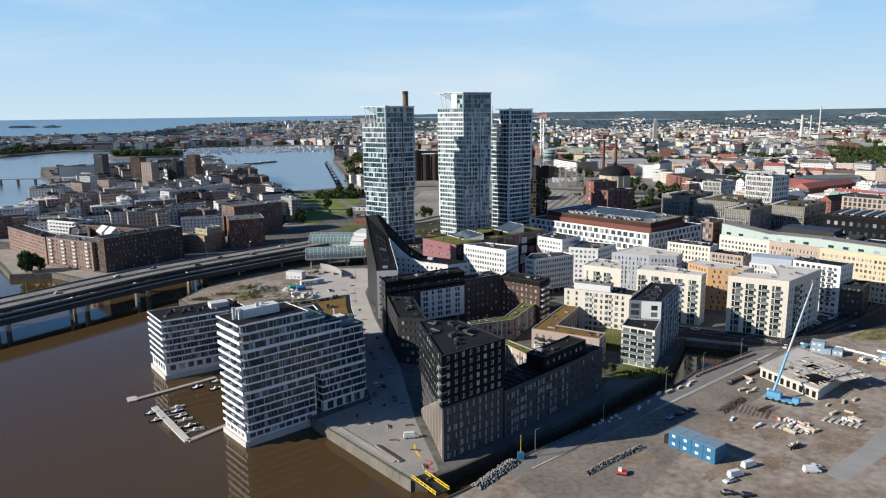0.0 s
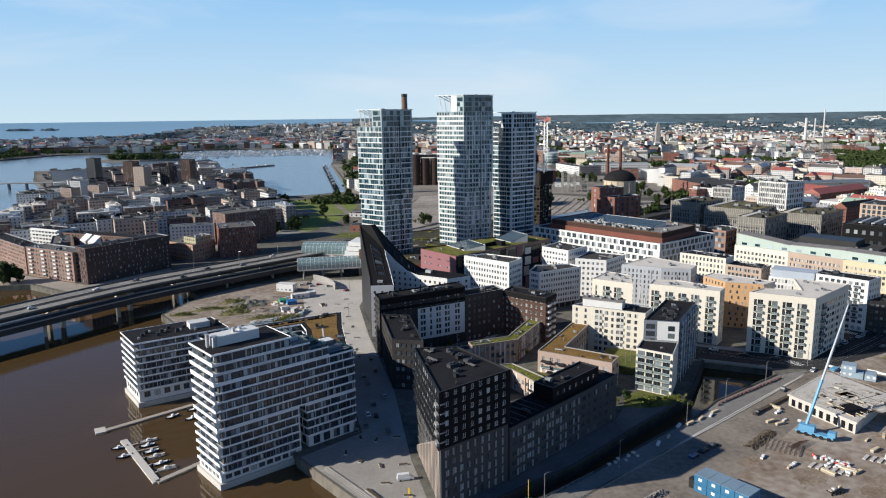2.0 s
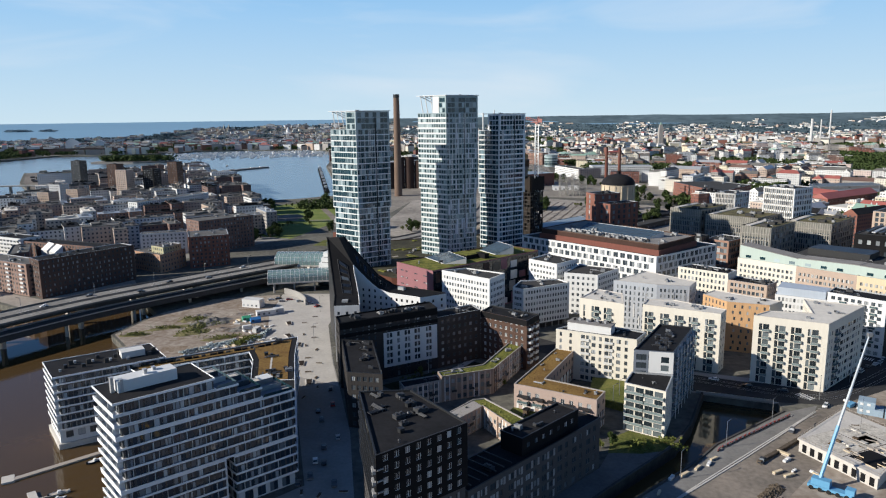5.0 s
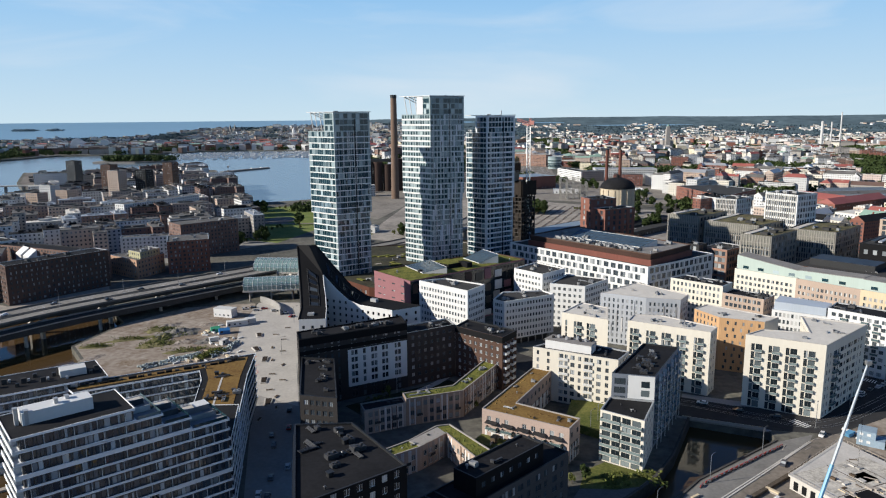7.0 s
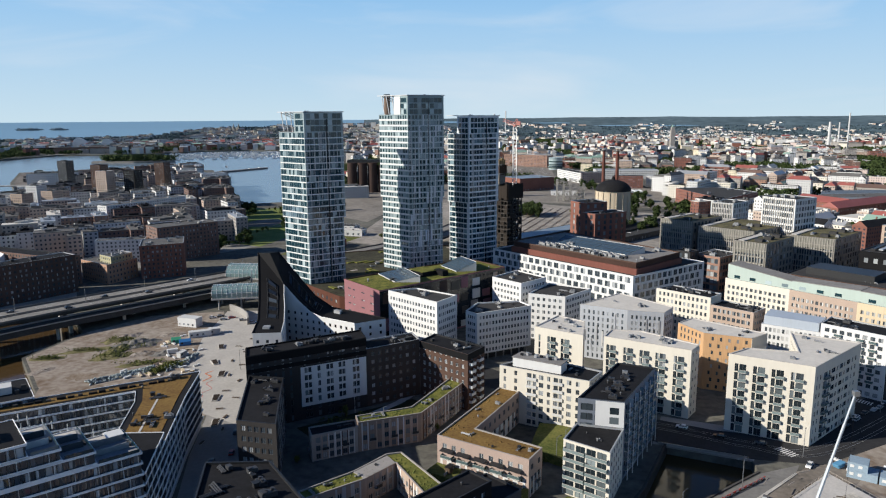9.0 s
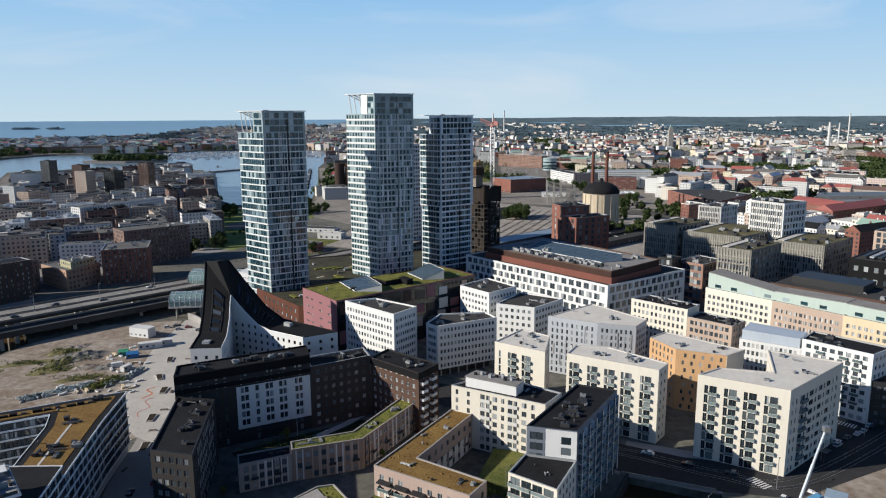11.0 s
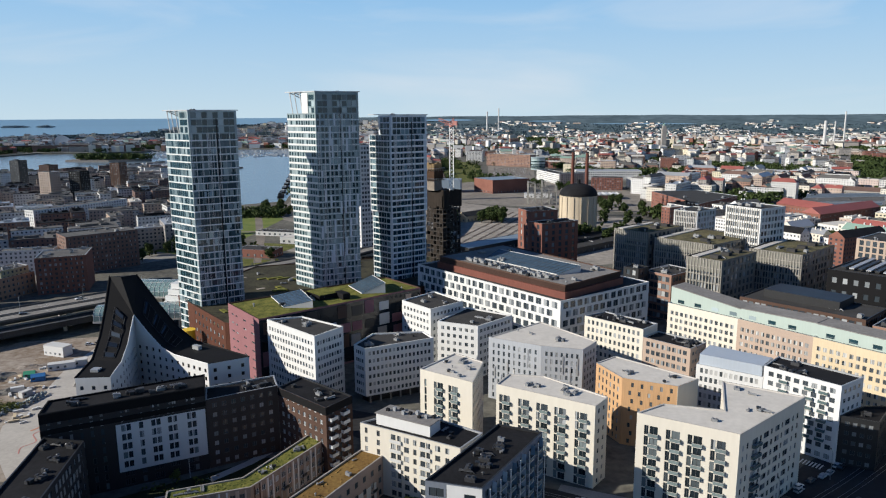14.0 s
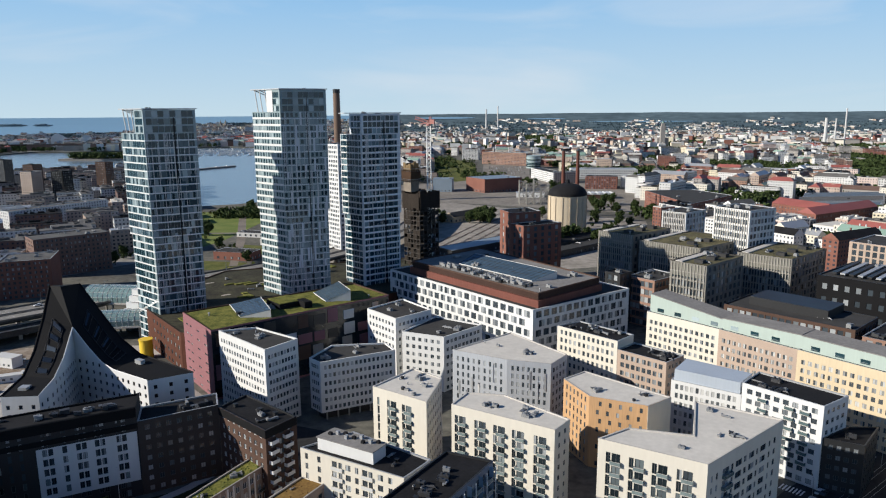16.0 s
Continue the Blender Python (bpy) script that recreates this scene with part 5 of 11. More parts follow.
# ---- chequered office block ----
RD = [(74.5, 588.8), (149.4, 502.3), (202.3, 543.3), (128, 634)]
h = Building("white_office", "white office block with staggered windows and rust-red penthouse", RD, 34.5, wall=WHITE, category="office building", roof=MATS["grey_roof_felt"], cap=WHITE, parapet=0.7)
PANE_BLACK = pane_mat("black_glass", (0.010, 0.013, 0.018), (0.10, 0.12, 0.14), 0.12)
h.rows(0, 7, 21, w=3.7, h=3.2, sill=0.8, pitch=4.55, stagger=0.4, pane_m=PANE_BLACK), h.rows(1, 7, 13, w=3.5, h=3.2, sill=0.8, pitch=4.55, stagger=0.4, pane_m=PANE_BLACK)
h.rows(2, 8, 20, w=2.6, h=1.9, solo=False), h.rows(3, 8, 12, w=2.6, solo=False)
h.close(0)
PH = [(86, 582), (152.2, 506.5), (188.5, 541), (128, 622)]
part("penthouse", prism(inset(PH, 0.5), 33.6, 37.4), RUST, h.e, "rust-red panelled penthouse")
part("penthouse_upper", prism(inset(PH, 1.6), 37.4, 40.2), mat("dark_brown_panels", (0.05, 0.028, 0.022), 0.8, vary=0.25, fine=2.0), h.e)
bx = Building("x", "", inset(PH, 1.3), 40.9, 40.2, BROWNBRICK, owner=h.e, roof=GRAVELROOF, cap=BROWNBRICK)
bx.close(46, 63, 1.4)
dr = Vector(PH[1]) - Vector(PH[0])
drn = dr.normalized()


def ph_at(l, w):
    return (PH[0][0] + drn.x * l - drn.y * w, PH[0][1] + drn.y * l + drn.x * w)


shed_light(h.e, ph_at(24, 17), ph_at(80, 17), ph_at(84, 31), ph_at(22, 31), 40.4, 3.8, 18, 3)
for k in range(17):
    for w in (6.5, 10.5) if k % 3 else (8.0,):
        ob = part("roof_unit", UNITS[(0, 5, 2, 0)[(k + int(w)) % 4]], None, h.e)
        x, y = ph_at(20 + 4.1 * k, w)
        ob.matrix_basis = Matrix.Translation((x, y, 40.4)) @ Matrix.Rotation(math.atan2(drn.y, drn.x), 4, "Z") @ Matrix.Scale(1.25, 4)

# ---- towers ----


# pale blue panes with the sky's reflection painted into their colour
PANE_SKY = pane_mat("sky_painted_glass", (0.028, 0.055, 0.072), (0.27, 0.36, 0.41), 0.3, 0.05, 0.0, 0.5)


def tower(name, label, pts, zlow, ztop, floors, split_at, wall, cols, setback, seed, pane=PANE_BLUE, gable=True, band=0.85, fins=0.0, gaps=(0.12, 0.12, 0.3, 0.8), band_m=FRAME_W, sky_side=False):
    """Tower in two stacked parts (the upper one slightly wider), with a lower and a higher top."""
    e = thing(name, label, "tower", (pts[0][0], pts[0][1], GROUND), "glass residential towers")
    zmid = GROUND + (zlow - GROUND) * split_at
    pitch = (zlow - GROUND) / floors
    nlow = int(floors * split_at)
    zmid = GROUND + pitch * nlow
    lower, upper = inset(pts, 0.7), pts
    for poly, za, zb, nf, s in ((lower, GROUND, zmid, nlow, 1), (upper, zmid, zlow, floors - nlow, 2)):
        b = Building("x", "", poly, zb, za, wall, owner=e, rec=0.18, roof=BITUMEN, cap=ZINC)
        for k in range(len(poly)):
            L = math.dist(*b.edge(k))
            rnd, u, cus = random.Random(seed * 10 + k), 0.4, []
            while u < L - 1.0:
                w = rnd.choice(cols)
                if u + w > L - 0.2:
                    break
                cus.append((u, w))
                u += w + rnd.choice(gaps)
            b.rows(k, nf, 0, h=pitch - band - 0.12, sill=band * 0.7, pitch=pitch, custom=cus, pane_m=PANE_SKY if sky_side and k == 0 and s == 2 else pane, frame_m=ZINC, split=1, solo=k in (0, 1) and s == 2)
        b.close(0)
        if gable:
            p, q = poly[0], poly[1]
            L = math.dist(p, q)
            d = ((q[0] - p[0]) / L, (q[1] - p[1]) / L)
            for f in range(nf):
                low = 0.45 if sky_side and s == 2 and f > 2 else 0.68
                part("white_spandrel", obox(p, d, 0, L, -0.1, -0.02, za + f * pitch - 0.2, za + f * pitch + band * low), FRAME_W, e)
    for poly, za, nf in ((lower, GROUND, nlow), (upper, zmid, floors - nlow)) if fins else ():
        p, q = poly[1], poly[2]
        L = math.dist(p, q)
        d = ((q[0] - p[0]) / L, (q[1] - p[1]) / L)
        V, F = [], []
        for f in range(nf):
            obox(p, d, 0, L, -0.07, -0.02, za + f * pitch - 0.05, za + f * pitch + fins, V, F)
        part("floor_band", (V, F), band_m, e, kind="stuff")
        V, F = [], []
        rnd = random.Random(seed)
        for k in range(20):
            u = rnd.uniform(0.5, L - 1)
            f0 = rnd.randint(0, nf - 5)
            obox(p, d, u, u + 0.22, -0.16, -0.02, za + f0 * pitch, za + min(nf, f0 + rnd.randint(3, 12)) * pitch, V, F)
        part("mullion", (V, F), FRAME_W, e, kind="stuff")
    if ztop > zlow + 1:
        sb = setback
        b = Building("x", "", sb, ztop, zlow, wall, owner=e, rec=0.18, roof=BITUMEN, cap=ZINC)
        for k in range(len(sb)):
            L = math.dist(*b.edge(k))
            b.rows(k, int((ztop - zlow) / pitch), max(2, int(L / 3)), w=2.7, h=pitch - 0.75, sill=0.45, pitch=pitch, pane_m=pane, frame_m=ZINC, split=1)
        b.close(3, seed)
    return e, pitch, zmid


T1 = [(-59.3, 552.5), (-40, 536.5), (-19.3, 550.8), (-38.5, 566.5)]
e1, pit1, zm1 = tower("residential_tower", "glazed residential tower with white balcony bands and rooftop canopy", T1, 114.5, 126.0, 30, 0.55, mat("tower_teal_panel", (0.28, 0.34, 0.352), 0.35, 0.1, vary=0.08, streak=0.1), (1.3, 1.6, 1.6, 2.0, 2.6), [lerp2(T1[0], T1[1], 0.62), T1[1], T1[2], lerp2(T1[3], T1[2], 0.62)], 3, band=0.7, fins=0.4, gaps=(0.08, 0.08, 0.08, 0.08, 0.4), band_m=WHITEBAND, sky_side=True)
T2 = [(-1.5, 590), (19, 572), (41.6, 584), (21.5, 603)]
e2, pit2, zm2 = tower("residential_tower", "tallest glazed residential tower with white gables and canopy", T2, 124.5, 136.3, 34, 0.56, mat("tower_grey_panel", (0.215, 0.278, 0.288), 0.4, 0.1, vary=0.08, streak=0.1), (1.3, 1.5, 1.5, 1.7), [lerp2(T2[0], T2[1], 0.55), T2[1], T2[2], lerp2(T2[3], T2[2], 0.55)], 5, band=1.25, fins=0.24, gaps=(0.7, 0.95, 1.2), band_m=WHITEBAND)
T3 = [(43.5, 614), (58.5, 599.5), (79.2, 616), (64, 631)]
e3, pit3, zm3 = tower("residential_tower", "blue-glazed residential tower with white floor bands", T3, 111.5, 123.2, 30, 0.58, mat("tower_white_panel", (0.58, 0.61, 0.64), 0.4, vary=0.05), (2.0, 2.6, 3.4), [lerp2(T3[0], T3[1], 0.45), T3[1], T3[2], lerp2(T3[3], T3[2], 0.45)], 7, pane=PANE_NAVY, band=0.75, fins=0.8, gaps=(0.1, 0.1, 0.28), band_m=WHITEBAND)
for e, T, zt, zl in ((e1, T1, 126.2, 114.5), (e2, T2, 136.5, 124.5), (e3, T3, 123.4, 111.5)):
    part("canopy", prism([lerp2(T[0], T[1], -0.05), lerp2(T[1], T[2], -0.01), lerp2(T[2], T[1], -0.04), lerp2(T[3], T[2], -0.05)], zt, zt + 0.5), ZINC, e, "flat steel canopy")
    for s in (0.12, 0.3, 0.5) if e is not e3 else ():
        a, c = lerp2(inset(T, 1.0)[0], inset(T, 1.0)[1], s), lerp2(inset(T, 1.0)[0], inset(T, 1.0)[1], s - 0.1)
        part("strut", tube((a[0], a[1], zl), (c[0], c[1], zt), 0.3, 0.3, 6), FRAME_W, e)
        a = lerp2(inset(T, 1.0)[3], inset(T, 1.0)[2], s)
        part("strut", tube((a[0], a[1], zl), (c[0], c[1], zt), 0.3, 0.3, 6), FRAME_W, e)
    if e is e1:
        # pale panes scattered over the shaded face, added to paint in reflections
        rnd = random.Random(4)
        dv, LL = (Vector(T[2]) - Vector(T[1])).normalized(), math.dist(T[1], T[2])
        V, F = [], []
        for k in range(150):
            u, f, w = rnd.choice((0.5, 3.1, 5.7, 8.3, 10.9, 15.6, 18.2, 20.8)), rnd.randint(2, 29), rnd.choice((1.2, 2.4, 2.4))
            low = f < 16
            q = inset(T, 0.7)[1] if low else T[1]
            obox(q, dv, u, min(u + w, LL - 1.6), -0.14, -0.09, GROUND + pit1 * f + 0.55, GROUND + pit1 * f + 0.55 + rnd.choice((1.1, 2.6, 2.6)), V, F)
        part("balcony_glazing", (V, F), PANE_SKY, e, "pale blue panes standing in for reflections", kind="stuff")
    if e is e2:
        rnd = random.Random(2)
        dv, LL = (Vector(T[2]) - Vector(T[1])).normalized(), math.dist(T[1], T[2])
        for k in range(34):
            u, z, n = rnd.uniform(0.8, LL - 2.2), GROUND + pit2 * rnd.randint(4, 32), rnd.choice((1, 2, 2, 3))
            part("pale_panel", obox(T[1], dv, u, u + 1.1, -0.08, 0.65, z, z + pit2 * n), MATS["tower_white_panel"], e)
    # dark vertical slot on the shaded face
    d = (Vector(T[2]) - Vector(T[1])).normalized()
    L = math.dist(T[1], T[2])
    part("dark_slot", obox(T[1], d, L * 0.56, L * 0.56 + (0.6 if e is not e2 else 0.4), -0.12, -0.02, GROUND + 20, zt - 4), BLACKMETAL, e)

# white penthouse wall on the tallest tower
SB = [lerp2(T2[0], T2[1], 0.55), lerp2(T2[3], T2[2], 0.55)]
dv = (Vector(SB[1]) - Vector(SB[0])).normalized()
V, F = [], []
facade(V, F, (SB[1][0] - dv.y * 0.15, SB[1][1] + dv.x * 0.15), (SB[0][0] - dv.y * 0.15, SB[0][1] + dv.x * 0.15), 124.6, 136.0, [(126 + 3.6 * f, 128.2 + 3.6 * f, [(2 + 5 * k, 4.2 + 5 * k) for k in range(5)]) for f in range(3)], 0.14)
part("white_penthouse_wall", (V, F), FRAME_W, e2, "white penthouse wall")
part("white_penthouse_wall", obox(SB[0], (Vector(T2[1]) - Vector(T2[0])).normalized(), -0.15, 5.5, -0.14, -0.02, 124.6, 136.0), FRAME_W, e2)
# white tower farther off
T4 = [(-2, 778), (16, 757), (35, 772), (17, 793)]
h = Building("residential_tower", "slim white residential tower with dark window rows", T4, 99, wall=WHITE, category="tower", roof=BITUMEN, group="glass residential towers")
h.rows(0, 26, 9, w=2.0, h=2.1, sill=0.8, split=1), h.rows(1, 26, 8, w=2.0, h=2.1, sill=0.8, split=1, solo=False), h.rows(3, 26, 8, w=2.0, h=2.1, solo=False)
h.close(4, 81)

# ---- long pale house with mint top floors, and the white row before it ----
Q = [(203.1, 509.3), (226.7, 481.6), (247.9, 455.2), (285, 409)]
QB = Vector((0.62, 0.55)).normalized() * 15
q = thing("long_house", "long cream, brown and ochre house with mint metal top floors", "apartment building", (235, 470, 2))
for k, m in enumerate((CREAM, BEIGEBRICK, OCHRE)):
    p0, p1 = Q[k], Q[k + 1]
    b = Building("x", "", [p0, p1, (p1[0] + QB[0], p1[1] + QB[1]), (p0[0] + QB[0], p0[1] + QB[1])], 32.0, wall=m, owner=q, roof=BITUMEN, cap=ZINC)
    b.rows(0, 8, int(math.dist(p0, p1) / 2.6), w=1.5, h=1.85, sill=0.8, pitch=3.4, frame_m=FRAME_W, pane_m=PANE_LIT)
    if k == 0:
        b.rows(3, 8, 5, w=1.4)
    b.close(0)
    a0, a1 = Vector(p0) + QB * 0.16, Vector(p1) + QB * 0.16
    zz = [(39.8, 35.8), (36.2, 37.2), (37.0, 36.4)][k]
    V = [(a0[0], a0[1], 31.6), (a1[0], a1[1], 31.6), (a1[0] + QB[0] * 0.8, a1[1] + QB[1] * 0.8, 31.6), (a0[0] + QB[0] * 0.8, a0[1] + QB[1] * 0.8, 31.6)]
    V += [(V[j][0], V[j][1], zz[0] if j in (0, 3) else zz[1]) for j in range(4)]
    F = [(0, 1, 5, 4), (1, 2, 6, 5), (2, 3, 7, 6), (3, 0, 4, 7)]
    part("mint_storey", (V, F), MINT, q, "mint green sheet-metal storey")
    V2 = [(x, y, z + 0.03) for x, y, z in V[4:]] + [(x, y, z + 0.35) for x, y, z in V[4:]]
    part("roof", (V2, [(0, 1, 5, 4), (1, 2, 6, 5), (2, 3, 7, 6), (3, 0, 4, 7), (4, 5, 6, 7)]), GRAVELROOF, q)
    dd = (Vector(p1) - Vector(p0)).normalized()
    for u in range(4, int(math.dist(p0, p1)) - 4, 9):
        x, y = p0[0] + dd[0] * u + QB[0] * 0.16, p0[1] + dd[1] * u + QB[1] * 0.16
        part("window", obox((x, y), dd, 0, 3.4, -0.08, 0.1, 32.3, 34.0), PANE_BLUE, q)
WR = dict(group="white row on the avenue", roof=BITUMEN)
h = Building("avenue_house", "cream house with narrow windows and dark roof", [(159, 489.5), (180.9, 468), (189.5, 477), (170, 497)], 31.0, wall=CREAM, **WR)
h.rows(0, 8, 12, w=1.2, h=2.0, split=1, pane_m=PANE_LIT, frame_m=FRAME_W), h.rows(3, 8, 5, w=1.3, h=1.9), h.close(16, 71, 1.0)
h = Building("avenue_house", "pale brown house with glazed top floor", [(181, 467.9), (196.7, 452.5), (206, 461), (190, 477)], 27.5, wall=BEIGEBRICK, **WR)
h.rows(0, 7, 8, w=1.7, h=2.0, pane_m=PANE_LIT), h.rows(1, 7, 4, w=1.6), h.close(12, 72, 1.2)
h = Building("avenue_house", "white house with a pale blue metal attic", [(194.3, 437.2), (214.5, 423.1), (223, 433.3), (203, 450)], 26.5, wall=WHITE, **WR)
h.rows(0, 7, 12, w=1.1, h=2.0, split=1, pane_m=PANE_LIT, frame_m=FRAME_W), h.rows(3, 7, 6, w=1.1, h=2.0, split=1, pane_m=PANE_LIT, frame_m=FRAME_W), h.close(0)
part("attic", prism(inset([(194.3, 437.2), (214.5, 423.1), (223, 433.3), (203, 450)], 0.8), 26.0, 30.5), LILAC, h.e, "pale blue metal attic")
h = Building("avenue_house", "white house with recessed balconies and black roof", [(214.6, 423), (232.8, 403), (245, 411.7), (224.5, 433.8)], 31.0, wall=WHITE, **WR)
h.rows(0, 8, 8, w=1.9, h=1.8), h.rows(1, 8, 4, w=1.6), h.balconies(0, [(6, 3), (15, 3), (20, 3)], [GROUND + 3.5 * k for k in range(2, 8)], d=1.0), h.close(14, 73, 1.0)
h = Building("avenue_house", "dark low house at the end of the row", [(233.5, 403.5), (244, 398), (256, 412), (246, 412)], 20.0, wall=DARKMETAL, **WR)
h.rows(0, 5, 4, w=1.4), h.rows(1, 5, 5, w=1.4), h.close(2, 74)

# ---- offices and factories behind ----
OFF = dict(category="office building", group="grey grid offices", roof=mat("dry_planted_roof", (0.07, 0.066, 0.042), 0.95, vary=0.4, big=0.15, fine=0.8, bump=0.6, tint=(0.13, 0.115, 0.06)), cap=GREYROOF)


mat("olive_glass_panel", (0.19, 0.185, 0.16), 0.3, vary=0.15, big=0.2)
BRONZE = mat("bronze_grey_panel", (0.175, 0.165, 0.145), 0.6, 0.1, vary=0.15)
BRONZEFIN = mat("pale_bronze_fin", (0.32, 0.30, 0.265), 0.55, 0.1, vary=0.12)


def office(pts, z1, wall, label, floors, c0, c1, units=8, **k):
    h = Building("office_block", label, pts, z1, wall=wall, rec=0.35, **k)
    slim = wall in (BRONZE, WHITE, PALE)
    m, w = (2, 1.15) if slim else (1, 2.5)
    h.rows(0, floors, c0 * m, w=w, h=3.1, sill=0.7, split=1, solo=z1 < 36, pane_m=PANE_BLACK if slim else PANE), h.rows(len(pts) - 1, floors, c1 * m, w=w, h=3.1, sill=0.7, split=1, solo=False, pane_m=PANE_BLACK if slim else PANE)
    h.rows(1, floors, c1, w=2.5, h=2.9, split=1, solo=False)
    if slim:
        # slim upright fins between the windows
        for k in (0, len(pts) - 1):
            p, q = h.edge(k)
            L, n = math.dist(p, q), (c0 if k == 0 else c1) * m
            d = ((q[0] - p[0]) / L, (q[1] - p[1]) / L)
            V, F = [], []
            for j in range(n + 1):
                u = min(1.2 + (L - 2.4) * j / n, L - 0.4)
                obox(p, d, u - 0.2, u + 0.2, -0.45, -0.02, GROUND + 4, z1 - 0.3, V, F)
            part("fin", (V, F), BRONZEFIN if wall is BRONZE else LIGHTCONC, h.e, kind="stuff")
            if wall is BRONZE:
                # tall blank panels along the top storeys and thin floor ledges
                for j in range(n):
                    u = 1.2 + (L - 2.4) * j / n
                    if j % 2 == 0:
                        part("attic_panel", obox(p, d, u + 0.25, u + 2 * (L - 2.4) / n - 0.25, -0.12, -0.02, z1 - 7.6, z1 - 0.6), MATS["olive_glass_panel"], h.e)
                V, F = [], []
                for f in range(1, floors):
                    z = GROUND + f * (z1 - GROUND - 0.8) / floors
                    obox(p, d, 0.3, L - 0.3, -0.3, -0.02, z - 0.15, z + 0.2, V, F)
                part("floor_ledge", (V, F), BRONZEFIN, h.e, kind="stuff")
    if wall is BRONZE:
        # pale terrace strip and slatted plant boxes on the roof
        c = [lerp2(lerp2(pts[0], pts[2], 0.5), p, 0.62) for p in pts]
        d = Vector((pts[1][0] - pts[0][0], pts[1][1] - pts[0][1])).normalized()
        part("roof_terrace", obox(pts[0], d, 2, 6, 2, math.dist(pts[0], pts[-1]) - 2, z1 - 1.2, z1 + 0.12), LIGHTCONC, h.e)
        for j in range(3):
            q = lerp2(c[1], c[2], j / 2)
            part("plant_box", obox(q, d, -6.5, -1.5, -2.2, 2.2, z1 - 1.2, z1 + 1.4), GREYROOF, h.e)
    return h.close(units, int(z1 * 3), 1.4)


office([(232.4, 577.5), (247.6, 562.4), (277, 589), (262, 606)], 42, BRONZE, "bronze-grey office block with a deep window grid", 9, 5, 8, **OFF)
office([(232, 648), (262, 618), (304, 652), (276, 682)], 41, BRONZE, "long bronze-grey office block with vertical fins", 9, 12, 12, **OFF)
office([(209, 668), (228, 648), (260, 676), (240, 698)], 44, BRONZE, "grey office block with planted roof", 9, 8, 8, **OFF)
office([(282, 612), (305, 590), (340, 622), (316, 648)], 40, BRONZE, "dark grey office block", 9, 9, 10, **OFF)
office([(281.7, 655.5), (296, 632), (318, 646.5), (304, 671)], 62, WHITE, "white office tower with tall windows", 13, 7, 7, category="office building", roof=GREYROOF)
office([(266, 721), (280, 708), (300, 726), (287, 742)], 50, PALE, "pale grey office block", 11, 6, 6, category="office building", roof=GREYROOF)
office([(143.5, 700), (151, 681), (172, 692), (165, 712)], 54, REDBRICK, "tall red brick factory block", 11, 2, 3, 3, category="factory", roof=BITUMEN)
office([(150, 679), (158, 668), (186, 684), (178, 697)], 47, REDBRICK, "red brick factory block with slit windows", 10, 2, 5, 3, category="factory", roof=BITUMEN)
office([(212.4, 592), (224.5, 578.3), (243, 594), (232, 610)], 30, ORANGEBRICK, "orange brick office block", 6, 6, 7, category="office building", roof=GREYROOF)
office([(199, 590), (206, 582), (214, 589), (207, 598)], 33, DARKMETAL, "small dark stair tower", 7, 2, 2, 2, category="office building", roof=BITUMEN)
office([(246, 530), (287, 487), (308, 507), (268, 551)], 30, BROWNBRICK, "long brown brick office block", 6, 18, 9, 6, category="office building", roof=GREYROOF)
part("hall", prism([(259, 532), (284, 505), (298, 518), (273, 545)], 29.0, 33.5), DARKMETAL, thing("roof_hall", "black roof hall on the brick office", "hall", (280, 522, 29)))
office([(305, 560), (345, 520), (380, 552), (340, 592)], 38, BLACKMETAL, "black hall with a slatted roof", 5, 10, 10, 12, category="hall", roof=GREYROOF)
office([(289, 485), (310, 462), (332, 482), (311, 506)], 28, ORANGEBRICK, "brick house with a dark roof", 6, 8, 8, 4, category="office building", roof=BITUMEN)
office([(349, 614), (372, 585), (400, 608), (377, 638)], 46, BEIGEBRICK, "beige house with grid of windows", 11, 9, 9, 8, category="apartment building", roof=GREYROOF)

# ---- wedge house with the black slide-like roof ----
wd = thing("wedge_house", "white wedge house with a steep black slide-like roof", "apartment building", (-30, 430, 2))
OUTW = [(-37.6, 406.3, 31.0), (-39.5, 422.0, 32.3), (-42.2, 434.0, 37.5), (-45.2, 446.0, 46.0), (-48.6, 458.7, 56.5)]
INW = [(-25.2, 407.5, 31.0), (-27.0, 420.0, 32.3), (-29.3, 431.0, 36.2), (-31.3, 438.5, 40.0), (-32.6, 444.4, 43.5)]
CREST = (-41.5, 454.2, 57.3)
INE = [(-32.6, 444.4, 43.5), (-25.5, 441.2, 36.6), (-19.0, 437.8, 31.8), (-12.8, 434.7, 30.0), (4.3, 424.3, 30.0)]
OUTE = [(-40.4, 466.0, 55.6), (-30.0, 461.5, 44.5), (-20.5, 457.0, 35.0), (-11.0, 452.4, 30.0), (17.7, 432.8, 30.0)]


def sheet(rows_a, rows_b, lift=0.0):
    V, F = [], []
    for a, b in zip(rows_a, rows_b):
        V += [(a[0], a[1], a[2] + lift), (b[0], b[1], b[2] + lift)]
    F = [(2 * k, 2 * k + 1, 2 * k + 3, 2 * k + 2) for k in range(len(rows_a) - 1)]
    return V, F


V, F = sheet(OUTW, INW)
n = len(V)
V.append(CREST)
F.append((n - 2, n - 1, n))
part("roof_west", (V, F), BLACKMETAL, wd)
V, F = sheet(INE, OUTE)
n = len(V)
V += [CREST, OUTW[-1]]
F += [(0, 1, n), (n, 1, n + 1)]
part("roof_east", (V, F), BLACKMETAL, wd)
